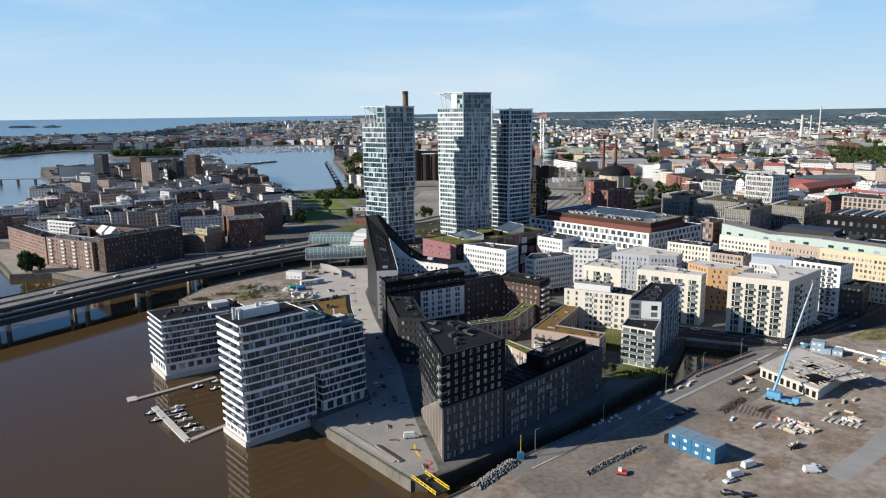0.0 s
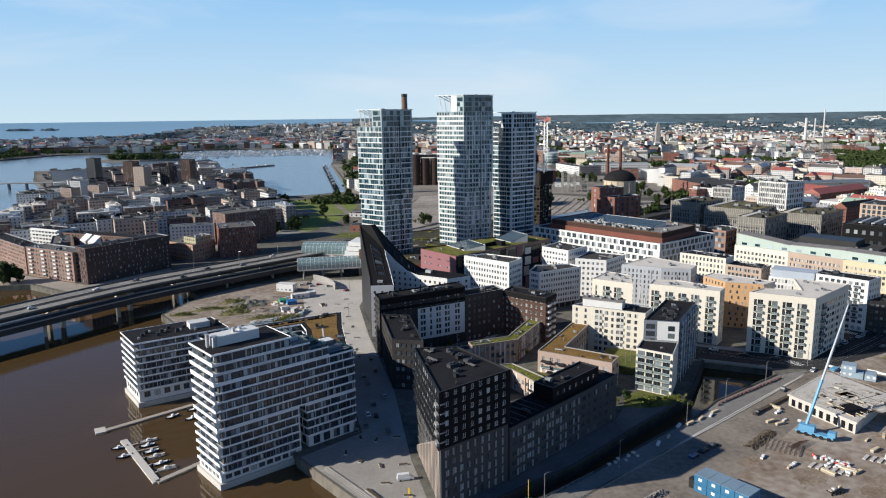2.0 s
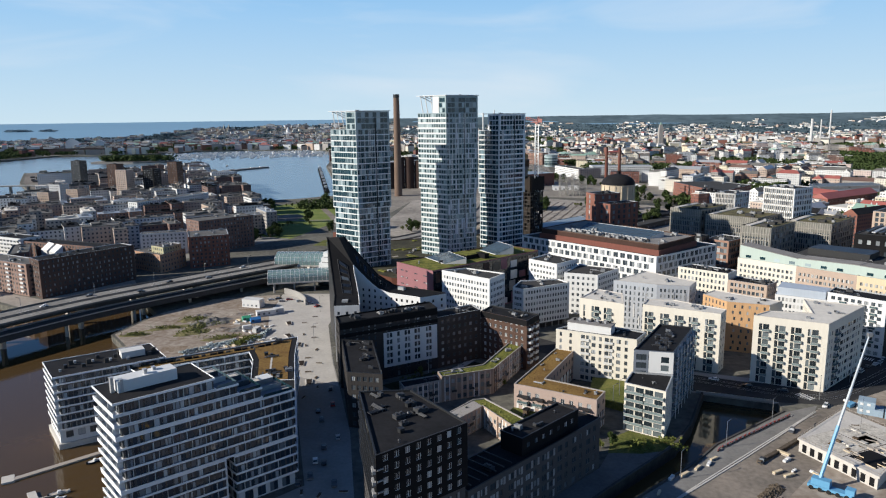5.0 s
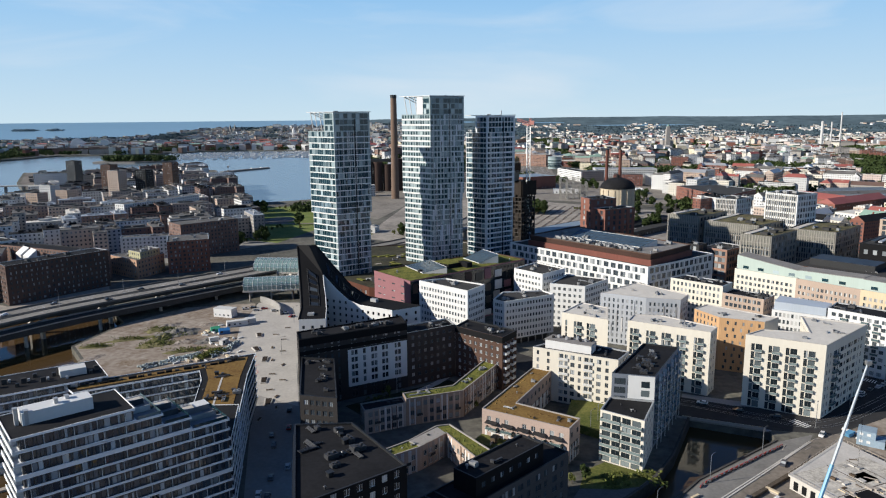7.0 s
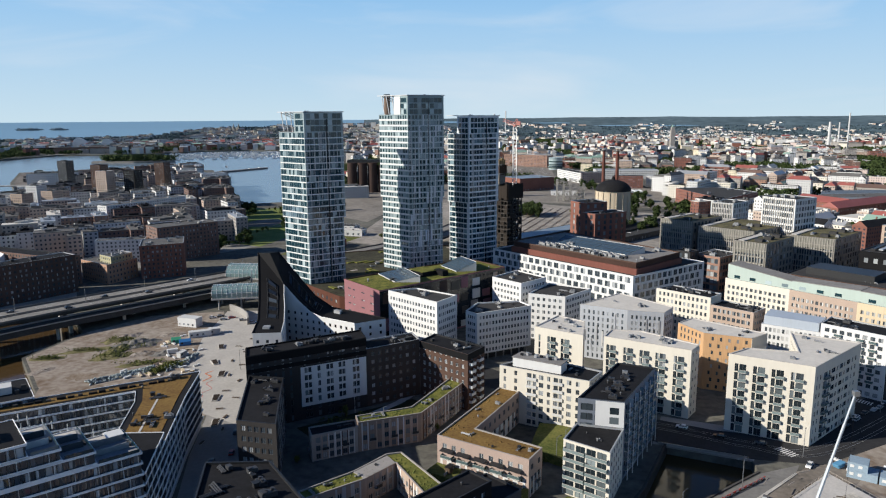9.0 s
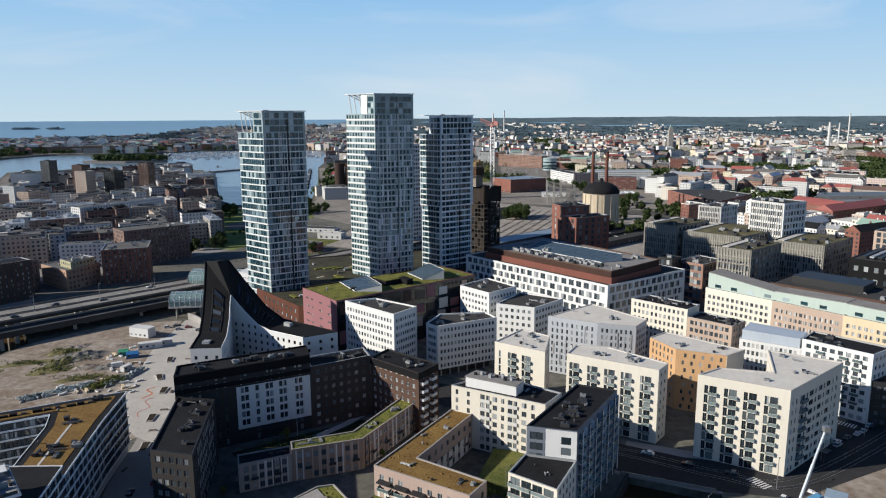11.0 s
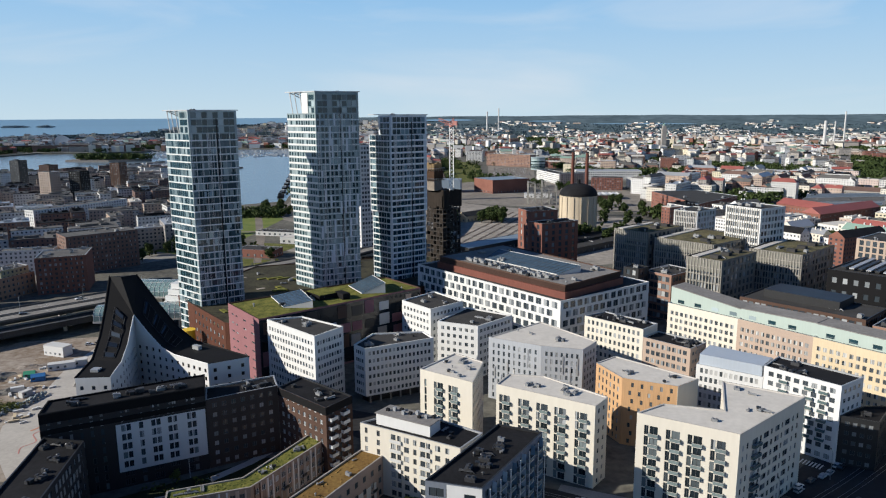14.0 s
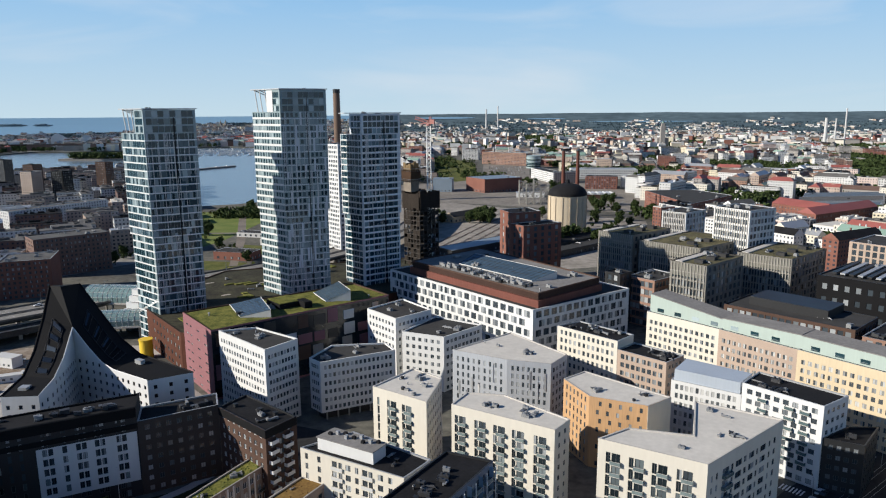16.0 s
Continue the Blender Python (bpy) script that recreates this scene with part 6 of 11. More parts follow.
# outer walls under the roof line
V, F = [], []
for ring in (OUTW, [OUTW[-1], OUTE[0]], OUTE):
    for a, b in zip(ring, ring[1:]):
        i = len(V)
        V += [(a[0], a[1], GROUND), (b[0], b[1], GROUND), b, a]
        F.append((i, i + 1, i + 2, i + 3))
part("wall_outer", (V, F), DARKMETAL, wd)
# inner white walls and the two ends, with windows
wb = Building("x", "", [(-37.6, 406.3), (-25.2, 407.5)], 31.0, wall=WHITE, owner=wd)


def wedge_wall(p, q, cols, step=True):
    L = math.dist(p[:2], q[:2])
    d = ((q[0] - p[0]) / L, (q[1] - p[1]) / L)
    low, rows = min(p[2], q[2]), []
    for f in range(9):
        z = GROUND + 1.2 + f * 3.3
        if z + 1.9 < low:
            rows.append((z, z + 1.5, [(L * (c + 0.5) / cols - 0.6, L * (c + 0.5) / cols + 0.6) for c in range(cols)]))
    facade(wb.V, wb.F, p[:2], q[:2], GROUND, low, rows)
    i = len(wb.V)
    wb.V += [(p[0], p[1], low), (q[0], q[1], low), tuple(q), tuple(p)]
    wb.F.append((i, i + 1, i + 2, i + 3))
    for za, zb, ops in rows:
        for a, b in ops:
            wb.glass(p, d, a, za, b - a, zb - za, FRAME_D, PANE, 1)


wedge_wall(OUTW[0], INW[0], 3)
for a, b in zip(INW, INW[1:]):
    wedge_wall(a, b, 3)
for a, b in zip(INE[:3], INE[1:4]):
    wedge_wall(a, b, 2)
wedge_wall(INE[3], INE[4], 6)
wedge_wall(INE[4], OUTE[4], 3)
part("wall_inner", (wb.V, wb.F), WHITE, wd)
for ring in (INW, INE):
    for a, b in zip(ring, ring[1:]):
        part("roof_edge", tube((a[0], a[1], a[2] + 0.1), (b[0], b[1], b[2] + 0.1), 0.2, 0.2, 6), FRAME_W, wd)
for ring in (OUTW, OUTE):
    for a, b in zip(ring, ring[1:]):
        part("roof_edge", tube((a[0], a[1], a[2] + 0.1), (b[0], b[1], b[2] + 0.1), 0.3, 0.3, 6), BLACKMETAL, wd)
# framed terrace slots let into both slopes


def on_slope(A, B, t, s, lift=0.12):
    k = min(int(t), len(A) - 2)
    p = Vector(A[k]).lerp(Vector(A[k + 1]), t - k).lerp(Vector(B[k]).lerp(Vector(B[k + 1]), t - k), s)
    return p + Vector((0, 0, lift))


for A, B, t0, t1, s0, s1, n in ((OUTW, INW, 1.15, 3.3, 0.34, 0.74, 9), (OUTE, INE, 0.5, 2.6, 0.30, 0.72, 8)):
    ts = [t0 + (t1 - t0) * k / n for k in range(n + 1)]
    for s in (s0, s1):
        V, F = [], []
        for a, b in zip(ts, ts[1:]):
            tube(on_slope(A, B, a, s), on_slope(A, B, b, s), 0.16, 0.16, 5, V, F)
        part("slot_frame", (V, F), DARKMETAL, wd)
    for k, t in enumerate(ts):
        part("slot_rib", tube(on_slope(A, B, t, s0), on_slope(A, B, t, s1), 0.12, 0.12, 5), DARKMETAL, wd)
        if k % 2 == 0 and k < n:
            q = [on_slope(A, B, t + 0.04, s0 + 0.05, 0.05), on_slope(A, B, t + 0.04, s1 - 0.05, 0.05), on_slope(A, B, t + 0.16, s1 - 0.05, 0.7), on_slope(A, B, t + 0.16, s0 + 0.05, 0.7)]
            part("terrace_window", ([tuple(v) for v in q], [(0, 1, 2, 3)]), PANE_BLACK, wd)
part("roof_unit", obox((-33, 411), (0, 1), 0, 3, -1.5, 1.5, 31.2, 32.4), ZINC, wd)
part("roof_unit", obox((-8, 443), (0.8, -0.5), 0, 4, -1, 1, 30, 31.6), ZINC, wd)

# ---- elevated highway and the glass station hall ----
HW = [(-470, 60), (-380, 235), (-320, 325), (-262, 408), (-211, 487), (-160, 545), (-112, 596), (-60, 655), (10, 740), (60, 860), (80, 1000)]
HALF, DECK = 14.0, 13.0


def offset(line, w):
    out = []
    for k, p in enumerate(line):
        a, b = Vector(line[max(0, k - 1)]), Vector(line[min(len(line) - 1, k + 1)])
        d = (b - a).normalized()
        out.append((p[0] - d.y * w, p[1] + d.x * w))
    return out


def strip(line, w0, w1, z0, z1):
    l, r = offset(line, w1), offset(line, w0)
    V, F = [], []
    for k in range(len(line)):
        V += [(*r[k], z0), (*l[k], z0), (*l[k], z1), (*r[k], z1)]
    for k in range(len(line) - 1):
        a, b = 4 * k, 4 * k + 4
        F += [(a, b, b + 1, a + 1), (a + 3, a + 2, b + 2, b + 3), (a, a + 3, b + 3, b), (a + 1, b + 1, b + 2, a + 2)]
    F += [(0, 1, 2, 3), tuple(reversed([4 * len(line) - 4 + j for j in range(4)]))]
    return V, F


def fine_line(line, n=6):
    out = []
    for k in range(len(line) - 1):
        p = [Vector(line[min(max(j, 0), len(line) - 1)]) for j in (k - 1, k, k + 1, k + 2)]
        for i in range(n):
            t = i / n
            out.append(tuple(0.5 * ((2 * p[1]) + (p[2] - p[0]) * t + (2 * p[0] - 5 * p[1] + 4 * p[2] - p[3]) * t * t + (3 * p[1] - p[0] - 3 * p[2] + p[3]) * t ** 3)))
    return out + [line[-1]]


HWF = fine_line(HW)
hw = thing("highway_bridge", "long concrete highway viaduct with two carriageways", "bridge", (-211, 487, 2))
ROADTOP = mat("worn_asphalt", (0.21, 0.198, 0.182), 0.9, vary=0.3, big=0.05, fine=0.5)
for w0, w1, nm in ((-HALF, -1.2, "deck"), (1.2, HALF, "deck")):
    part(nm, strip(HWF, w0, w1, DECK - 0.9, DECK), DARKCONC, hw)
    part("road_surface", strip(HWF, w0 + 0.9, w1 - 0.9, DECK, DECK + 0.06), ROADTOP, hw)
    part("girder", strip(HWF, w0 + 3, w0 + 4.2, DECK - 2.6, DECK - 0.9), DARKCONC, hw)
    part("girder", strip(HWF, w1 - 4.2, w1 - 3, DECK - 2.6, DECK - 0.9), DARKCONC, hw)
for w in (-HALF, -1.6, 1.2, HALF - 0.4):
    part("barrier", strip(HWF, w, w + 0.4, DECK, DECK + (1.0 if abs(w) > 3 else 0.5)), mat("grimy_barrier", (0.15, 0.143, 0.133), 0.9, vary=0.3, big=0.2), hw)
part("median", strip(HWF, -1.2, 1.2, DECK - 0.7, DECK + 0.05), ROADTOP, hw)
for w in (-10.6, -6.2, -4.2 + 8.6, 9.0):
    for k in range(14, 44, 2):
        a, b = offset(HWF, w)[k], offset(HWF, w)[k + 1]
        d = (Vector(b) - Vector(a))
        part("lane_mark", obox(a, d.normalized(), 0, d.length * 0.6, 0, 0.2, DECK + 0.065, DECK + 0.075), FRAME_W, hw)
for k in range(3, len(HWF) - 8, 3):
    c = HWF[k]
    d = (Vector(HWF[k + 1]) - Vector(HWF[k - 1])).normalized()
    for w in (-7.6, 7.6):
        V, F = obox(c, d, -0.9, 0.9, w - 1.6, w + 1.6, -5, DECK - 3.2)
        obox(c, d, -1.1, 1.1, w - 4.6, w + 4.6, DECK - 3.2, DECK - 2.6, V, F)
        part("pier", (V, F), LIGHTCONC, hw)
# lower side bridge beside the viaduct
SIDE = fine_line([(x + 14.5, y - 9.0) for x, y in HW[1:7]])
sb = thing("foot_bridge", "narrow concrete side bridge below the viaduct", "bridge", (-190, 470, 2))
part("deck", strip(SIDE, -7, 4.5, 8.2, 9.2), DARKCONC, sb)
# deep fascia, its near-black tone carrying the shade below the decks
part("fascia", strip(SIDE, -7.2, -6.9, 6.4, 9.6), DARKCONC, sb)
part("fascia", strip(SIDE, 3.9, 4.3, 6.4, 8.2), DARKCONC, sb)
part("railing", strip(SIDE, -6.85, -6.75, 9.2, 10.2), STEEL, sb)
part("railing", strip(SIDE, 4.3, 4.4, 9.2, 10.2), STEEL, sb)
for k in range(2, len(SIDE) - 1, 3):
    part("pier", tube((*SIDE[k], -5), (*SIDE[k], 8.2), 1.0, 1.0, 10), LIGHTCONC, sb)

LAMP = thing("street_lamp", "tall grey steel street lamp", "street lamp", (0, 0, 0), "lamps along the roads")
part("pole", tube((0, 0, 0), (0, 0, 10), 0.14, 0.09, 8), STEEL, LAMP)
part("arm", tube((0, 0, 9.9), (1.8, 0, 10.3), 0.07, 0.06, 6), STEEL, LAMP)
part("lamp_head", box(1.5, 2.5, -0.18, 0.18, 10.22, 10.38), DARKMETAL, LAMP)
LAMP.location = (*HWF[16], DECK)
for k in range(19, 44, 3):
    copy_thing(LAMP, pose(HWF[k][0], HWF[k][1], DECK, 0, 0, k * 11))
for x, y, r in ((96, 287, 40), (120, 309.5, 40), (146, 330, 40), (33, 233, 20), (62, 255, 30), (176, 352, 60), (200, 372, 80), (226, 392, 80), (-38, 400, 0), (-55, 440, 0), (23, 372, 0), (91, 352, 30), (87, 346, 30), (262, 418, 50), (240, 330, 0), (-62, 500, 0)):
    copy_thing(LAMP, pose(x, y, GROUND, 0, 0, r))

GLASSHALL = mat("hall_glass", (0.17, 0.25, 0.245), 0.08, 0.0, vary=0.15, big=0.2, spec=0.9)


def vault(p, q, half, z0, rise, label):
    e = thing("station_hall", label, "station", (p[0], p[1], z0), "glass station halls")
    d = Vector(q) - Vector(p)
    L, d = d.length, d.normalized()
    n = 12
    prof = [(-half, 0), (-half, 3.0)] + [(-half * math.cos(math.pi * k / n), 3.0 + rise * math.sin(math.pi * k / n)) for k in range(1, n)] + [(half, 3.0), (half, 0)]

    def at(l, w, z):
        return (p[0] + d.x * l - d.y * w, p[1] + d.y * l + d.x * w, z0 + z)
    V, F = [], []
    for l in (0, L):
        V += [at(l, w, z) for w, z in prof]
    m = len(prof)
    F = [(k, k + 1, m + k + 1, m + k) for k in range(m - 1)]
    part("glass_shell", (V, F), GLASSHALL, e, "pale green glass")
    steps = int(L / 3)
    for s in range(steps + 1):
        l = L * s / steps
        V, F = [], []
        for a, b in zip(prof, prof[1:]):
            tube(at(l, a[0] * 1.01, a[1] + 0.06), at(l, b[0] * 1.01, b[1] + 0.06), 0.11, 0.11, 5, V, F)
        part("arch_rib", (V, F), FRAME_W, e)
    for k in range(1, m - 1, 2):
        part("purlin", tube(at(0, prof[k][0], prof[k][1] + 0.08), at(L, prof[k][0], prof[k][1] + 0.08), 0.07, 0.07, 5), FRAME_W, e)
    part("base", obox(p, d, -0.5, L + 0.5, -half - 0.5, half + 0.5, z0 - 1.0, z0), LIGHTCONC, e)
    for l in range(4, int(L), 14):
        for w in (-half + 1, half - 1):
            part("column", tube(at(l, w, -1.0), at(l, w, GROUND - z0), 0.6, 0.6, 10), CONCRETE, e)


vault((-108, 556), (-56, 566), 8.0, 9.5, 4.2, "glass-vaulted station hall over the road")
vault((-112, 604), (-54, 600), 9.0, 12.5, 5.6, "higher glass-vaulted station hall with white ribs")
st = thing("ramp_wall", "curved concrete ramp wall at the square", "wall", (-80, 530, 2))
part("wall", strip(fine_line([(-95, 548), (-86, 540), (-78, 528), (-74, 516)]), -0.4, 0.4, GROUND, GROUND + 4), CONCRETE, st)
yc = thing("yellow_drum", "bright yellow round ventilation drum on the square", "drum", (-44, 527, 2))
part("body", tube((-44, 527, GROUND), (-44, 527, GROUND + 9.5), 3.3, 3.3, 28), YELLOW, yc)
part("rim", tube((-44, 527, GROUND + 9.5), (-44, 527, GROUND + 9.9), 3.45, 3.45, 28), YELLOW, yc)
wp = thing("white_pavilion", "white stepped house at the foot of a tower", "house", (-66, 575, 2))
for k in range(4):
    part("storey", prism([(-76 + k * 1.5, 570 + k), (-60, 566 + k), (-56, 590), (-72 + k * 1.5, 594)], GROUND + 10 + k * 3.6, GROUND + 13.2 + k * 3.6), FRAME_W, wp)
    part("glass_band", prism(inset([(-76 + k * 1.5, 570 + k), (-60, 566 + k), (-56, 590), (-72 + k * 1.5, 594)], 0.4), GROUND + 9.4 + k * 3.6 if k else GROUND, GROUND + 10 + k * 3.6), PANE, wp)

# ---- tower crane and unfinished tower, tall chimney, silo ----
uf = thing("unfinished_tower", "dark unfinished concrete tower with wooden formwork on its core", "building site", (88, 664, 2))
UF = [(76, 664), (88, 652), (100.5, 664), (88, 676)]
ROUGHCONC = mat("dark_concrete", (0.06, 0.053, 0.048), 0.9, vary=0.35, big=0.3)
SCREEN = mat("dark_climbing_screen", (0.03, 0.024, 0.02), 0.9, vary=0.3, fine=1.0)
FORMWOOD = mat("brown_form_boards", (0.06, 0.035, 0.022), 0.85, vary=0.35, big=0.4, fine=1.5)
rnd = random.Random(14)
for f in range(19):
    part("floor_slab", prism(UF, GROUND + f * 3.15, GROUND + 0.4 + f * 3.15), ROUGHCONC, uf)
part("core", prism(inset(UF, 4.5), GROUND, 72), SCREEN, uf)
for k in range(4):
    p, q = Vector(UF[k]), Vector(UF[(k + 1) % 4])
    L, d = (q - p).length, (q - p).normalized()
    for j in range(6):
        c = p + d * (0.6 + (L - 1.2) * j / 5) + Vector((-d.y, d.x)) * 0.6
        part("column", tube((c.x, c.y, GROUND), (c.x, c.y, 61), 0.35, 0.35, 6), ROUGHCONC, uf)
    V, F = [], []
    for f in range(18):
        for j in range(5):
            if rnd.random() < 0.45:
                u = L * j / 5
                obox(p, d, u + 0.3, u + L / 5 - 0.3, 0.25, 0.45, GROUND + 0.4 + f * 3.15, GROUND + 3.0 + f * 3.15, V, F)
    part("infill_panel", (V, F), SCREEN, uf, kind="stuff")
    # climbing screens round the newest storeys, hung in panels of uneven height
    for j in range(6):
        part("screen", obox(p, d, L * j / 6 + 0.05, L * (j + 1) / 6 - 0.05, -0.7, -0.4, 60.5 + rnd.uniform(-1, 1), 71 + rnd.uniform(-0.8, 1.2)), SCREEN, uf)
CORE = [(76.5, 664), (82, 658.5), (87, 663.5), (81.5, 669)]
part("core_wall", prism(CORE, 71.5, 79.5), mat("raw_concrete_wall", (0.21, 0.18, 0.15), 0.9, vary=0.25, big=0.3), uf, "pale raw concrete stair core")
part("form_box", prism(inset(CORE, -0.8), 79.5, 86), FORMWOOD, uf, "brown wooden formwork")
for k in range(4):
    p, q = Vector(inset(CORE, 0.1)[k]), Vector(inset(CORE, 0.1)[(k + 1) % 4])
    L, d = (q - p).length, (q - p).normalized()
    for j in range(3):
        part("form_panel", obox(p, d, L * j / 3 + 0.1, L * (j + 1) / 3 - 0.1, -0.25, 0.0, 86.05, 89.5 + rnd.uniform(0, 1.8)), mat("yellow_form_panel", (0.17, 0.11, 0.042), 0.7, vary=0.3, fine=1.0), uf, "yellowish formwork panel")
for z in (79, 86):
    V, F = [], []
    for k in range(4):
        p, q = Vector(inset(CORE, -1.6)[k]), Vector(inset(CORE, -1.6)[(k + 1) % 4])
        tube((p.x, p.y, z + 1.1), (q.x, q.y, z + 1.1), 0.08, 0.08, 4, V, F)
        for j in range(5):
            c = p.lerp(q, j / 5)
            tube((c.x, c.y, z - 1), (c.x, c.y, z + 1.1), 0.08, 0.08, 4, V, F)
    part("guard_rail", (V, F), STEEL, uf)
    part("walkway", prism(inset(CORE, -1.7), z - 0.15, z), FORMWOOD, uf)
cr = thing("tower_crane", "white lattice tower crane with a folded red jib", "crane", (96, 668, 2))


def lattice(a, b, half, n, r, m, e, name):
    """Lattice mast between a and b: four chords and zigzag braces."""
    a, b = Vector(a), Vector(b)
    rot = (b - a).to_track_quat("Z", "Y").to_matrix()
    corner = [rot @ Vector((x * half, y * half, 0)) for x, y in ((-1, -1), (1, -1), (1, 1), (-1, 1))]
    for c in corner:
        part("chord", tube(a + c, b + c, r, r, 4), m, e)
    V, F = [], []
    for k in range(n):
        p, q = a.lerp(b, k / n), a.lerp(b, (k + 1) / n)
        for j in range(4):
            tube(p + corner[j], q + corner[(j + 1) % 4], r * 0.6, r * 0.6, 4, V, F)
    part(name, (V, F), m, e)


REDFADE = mat("faded_red_paint", (0.45, 0.19, 0.16), 0.6)
lattice((94, 662, GROUND), (94, 662, 115), 1.35, 44, 0.24, mat("crane_white_paint", (0.78, 0.78, 0.76), 0.5), cr, "brace")
part("slew_ring", tube((94, 662, 115), (94, 662, 116.2), 1.6, 1.6, 12), REDFADE, cr)
part("platform", obox((94, 662), (-0.94, 0.34), -4.5, 5, -1.3, 1.3, 116.2, 116.7), REDFADE, cr)
part("machinery", obox((94, 662), (-0.94, 0.34), -4.3, -1.2, -1.1, 1.1, 116.7, 119.2), REDFADE, cr)
part("cab", obox((94, 662), (-0.94, 0.34), 0.3, 2.0, -2.9, -1.35, 116.2, 118.4), FRAME_W, cr)
lattice((93.2, 662.3, 117.4), (85, 665.3, 120.2), 0.8, 5, 0.17, REDFADE, cr, "jib_brace")
lattice((94, 662, 116.7), (95.5, 661.4, 121), 0.6, 4, 0.14, REDFADE, cr, "head_brace")
part("counterweight", obox((94, 662), (-0.94, 0.34), -4.6, -3.4, -1.4, 1.4, 114.6, 116.1), STONEGREY, cr)
ch = thing("chimney", "very tall brown brick power station chimney", "chimney", (-55, 1157, 2))
V, F = [], []
tube((-55.2, 1156.7, GROUND), (-55.2, 1156.7, 152), 6.0, 4.4, 24, V, F)
part("shaft", (V, F), mat("chimney_brick", (0.165, 0.115, 0.088), 0.88, vary=0.2, fine=3.0), ch)
part("cap", tube((-55.2, 1156.7, 150), (-55.2, 1156.7, 155), 4.7, 4.7, 24), DARKMETAL, ch)
pw = thing("power_station", "dark brown windowless power station silos", "power station", (-20, 1310, 2))
for k in range(8):
    x, y = -126 + 16.5 * k, 1268 + 1.2 * k
    part("silo", tube((x, y, GROUND), (x, y, (50, 50, 50, 46, 55, 55, 48, 48)[k]), 8.1, 8.1, 20), mat("dark_brown_silo", (0.05, 0.033, 0.028), 0.85, vary=0.2), pw)
part("gallery", box(-134, -5, 1272, 1280, 50.2, 54.5), DARKMETAL, pw, "dark conveyor gallery")
sl = thing("gas_holder", "round cream gas holder with a dark dome", "silo", (221, 904, 2))
part("drum", tube((221, 904, GROUND), (221, 904, 41), 19, 19, 40), mat("yellowed_plaster", (0.48, 0.405, 0.30), 0.85, vary=0.1, streak=0.2), sl)
V, F = [], []
for k in range(7):
    a0, a1 = math.pi / 2 * k / 7, math.pi / 2 * (k + 1) / 7
    tube((221, 904, 41 + 12 * math.sin(a0)), (221, 904, 41 + 12 * math.sin(a1)), 19.6 * math.cos(a0), max(0.3, 19.6 * math.cos(a1)), 40, V, F, caps=False)
part("dome", (V, F), BITUMEN, sl)
part("lantern", tube((221, 904, 52), (221, 904, 56.5), 2.2, 1.6, 12), BITUMEN, sl)
for k in range(16):
    a = 2 * math.pi * k / 16
    part("pilaster", box(-0.6, 0.6, -0.4, 0.4, 0, 38), MATS["yellowed_plaster"], sl).matrix_basis = Matrix.Translation((221 + 19.1 * math.cos(a), 904 + 19.1 * math.sin(a), GROUND)) @ Matrix.Rotation(a, 4, "Z")
for x, y in ((231, 1013), (246, 1004)):
    c = thing("chimney", "slim red brick factory chimney", "chimney", (x, y, 2))
    part("shaft", tube((x, y, GROUND), (x, y, 79), 2.6, 1.8, 16), mat("sooty_red_brick", (0.13, 0.055, 0.042), 0.88, vary=0.25, fine=3.0), c)
    part("cap", tube((x, y, 79), (x, y, 80), 2.1, 2.1, 16), DARKMETAL, c)
fm = thing("steel_scaffold", "grey steel lattice frame beside the gas holder", "scaffold", (207, 1138, 2))
FRAMESTEEL = mat("weathered_frame_steel", (0.26, 0.25, 0.23), 0.6, 0.3, vary=0.2)
for gx in range(5):
    for gy in range(3):
        x, y = 190 + gx * 9.5, 1128 + gy * 9
        part("post", tube((x, y, GROUND), (x, y, (33, 29, 34, 22, 27)[gx]), 0.5, 0.5, 5), FRAMESTEEL, fm)
V, F = [], []
for gx in range(5):
    for gy in range(3):
        x, y, zt = 190 + gx * 9.5, 1128 + gy * 9, (33, 29, 34, 22, 27)[gx]
        for k in range(4):
            z0, z1 = GROUND + (zt - GROUND) * k / 4, GROUND + (zt - GROUND) * (k + 1) / 4
            if gx < 4:
                tube((x, y, z1), (x + 9.5, y, min(z1, 30)), 0.28, 0.28, 4, V, F)
                tube((x, y, z0), (x + 9.5, y, z1), 0.22, 0.22, 4, V, F)
            if gy < 2:
                tube((x, y, z1), (x, y + 9, z1), 0.28, 0.28, 4, V, F)
                tube((x, y + 9, z0), (x, y, z1), 0.22, 0.22, 4, V, F)
part("brace", (V, F), FRAMESTEEL, fm)

# ---- towns: houses near by as things, the far ones joined ----
WALLS = [WHITE, CREAM, PALE, OCHRE, PALEBRICK, BEIGEBRICK, REDBRICK, ORANGEBRICK, QUAYBRICK, STONEGREY, mat("rose_plaster", (0.54, 0.44, 0.40), 0.85), mat("yellow_plaster", (0.62, 0.56, 0.42), 0.85)]
TOWNROOF = mat("weathered_roof_felt", (0.115, 0.112, 0.107), 0.9, vary=0.3, big=0.08, fine=0.6)
ROOFS = [BITUMEN, TOWNROOF, REDROOF, TILEROOF, ZINC, LIGHTROOF, mat("green_copper", (0.20, 0.30, 0.25), 0.7)]
TOWN_M = WALLS + ROOFS + [PANE_FAR]
NW, NP = len(WALLS), len(WALLS) + len(ROOFS)


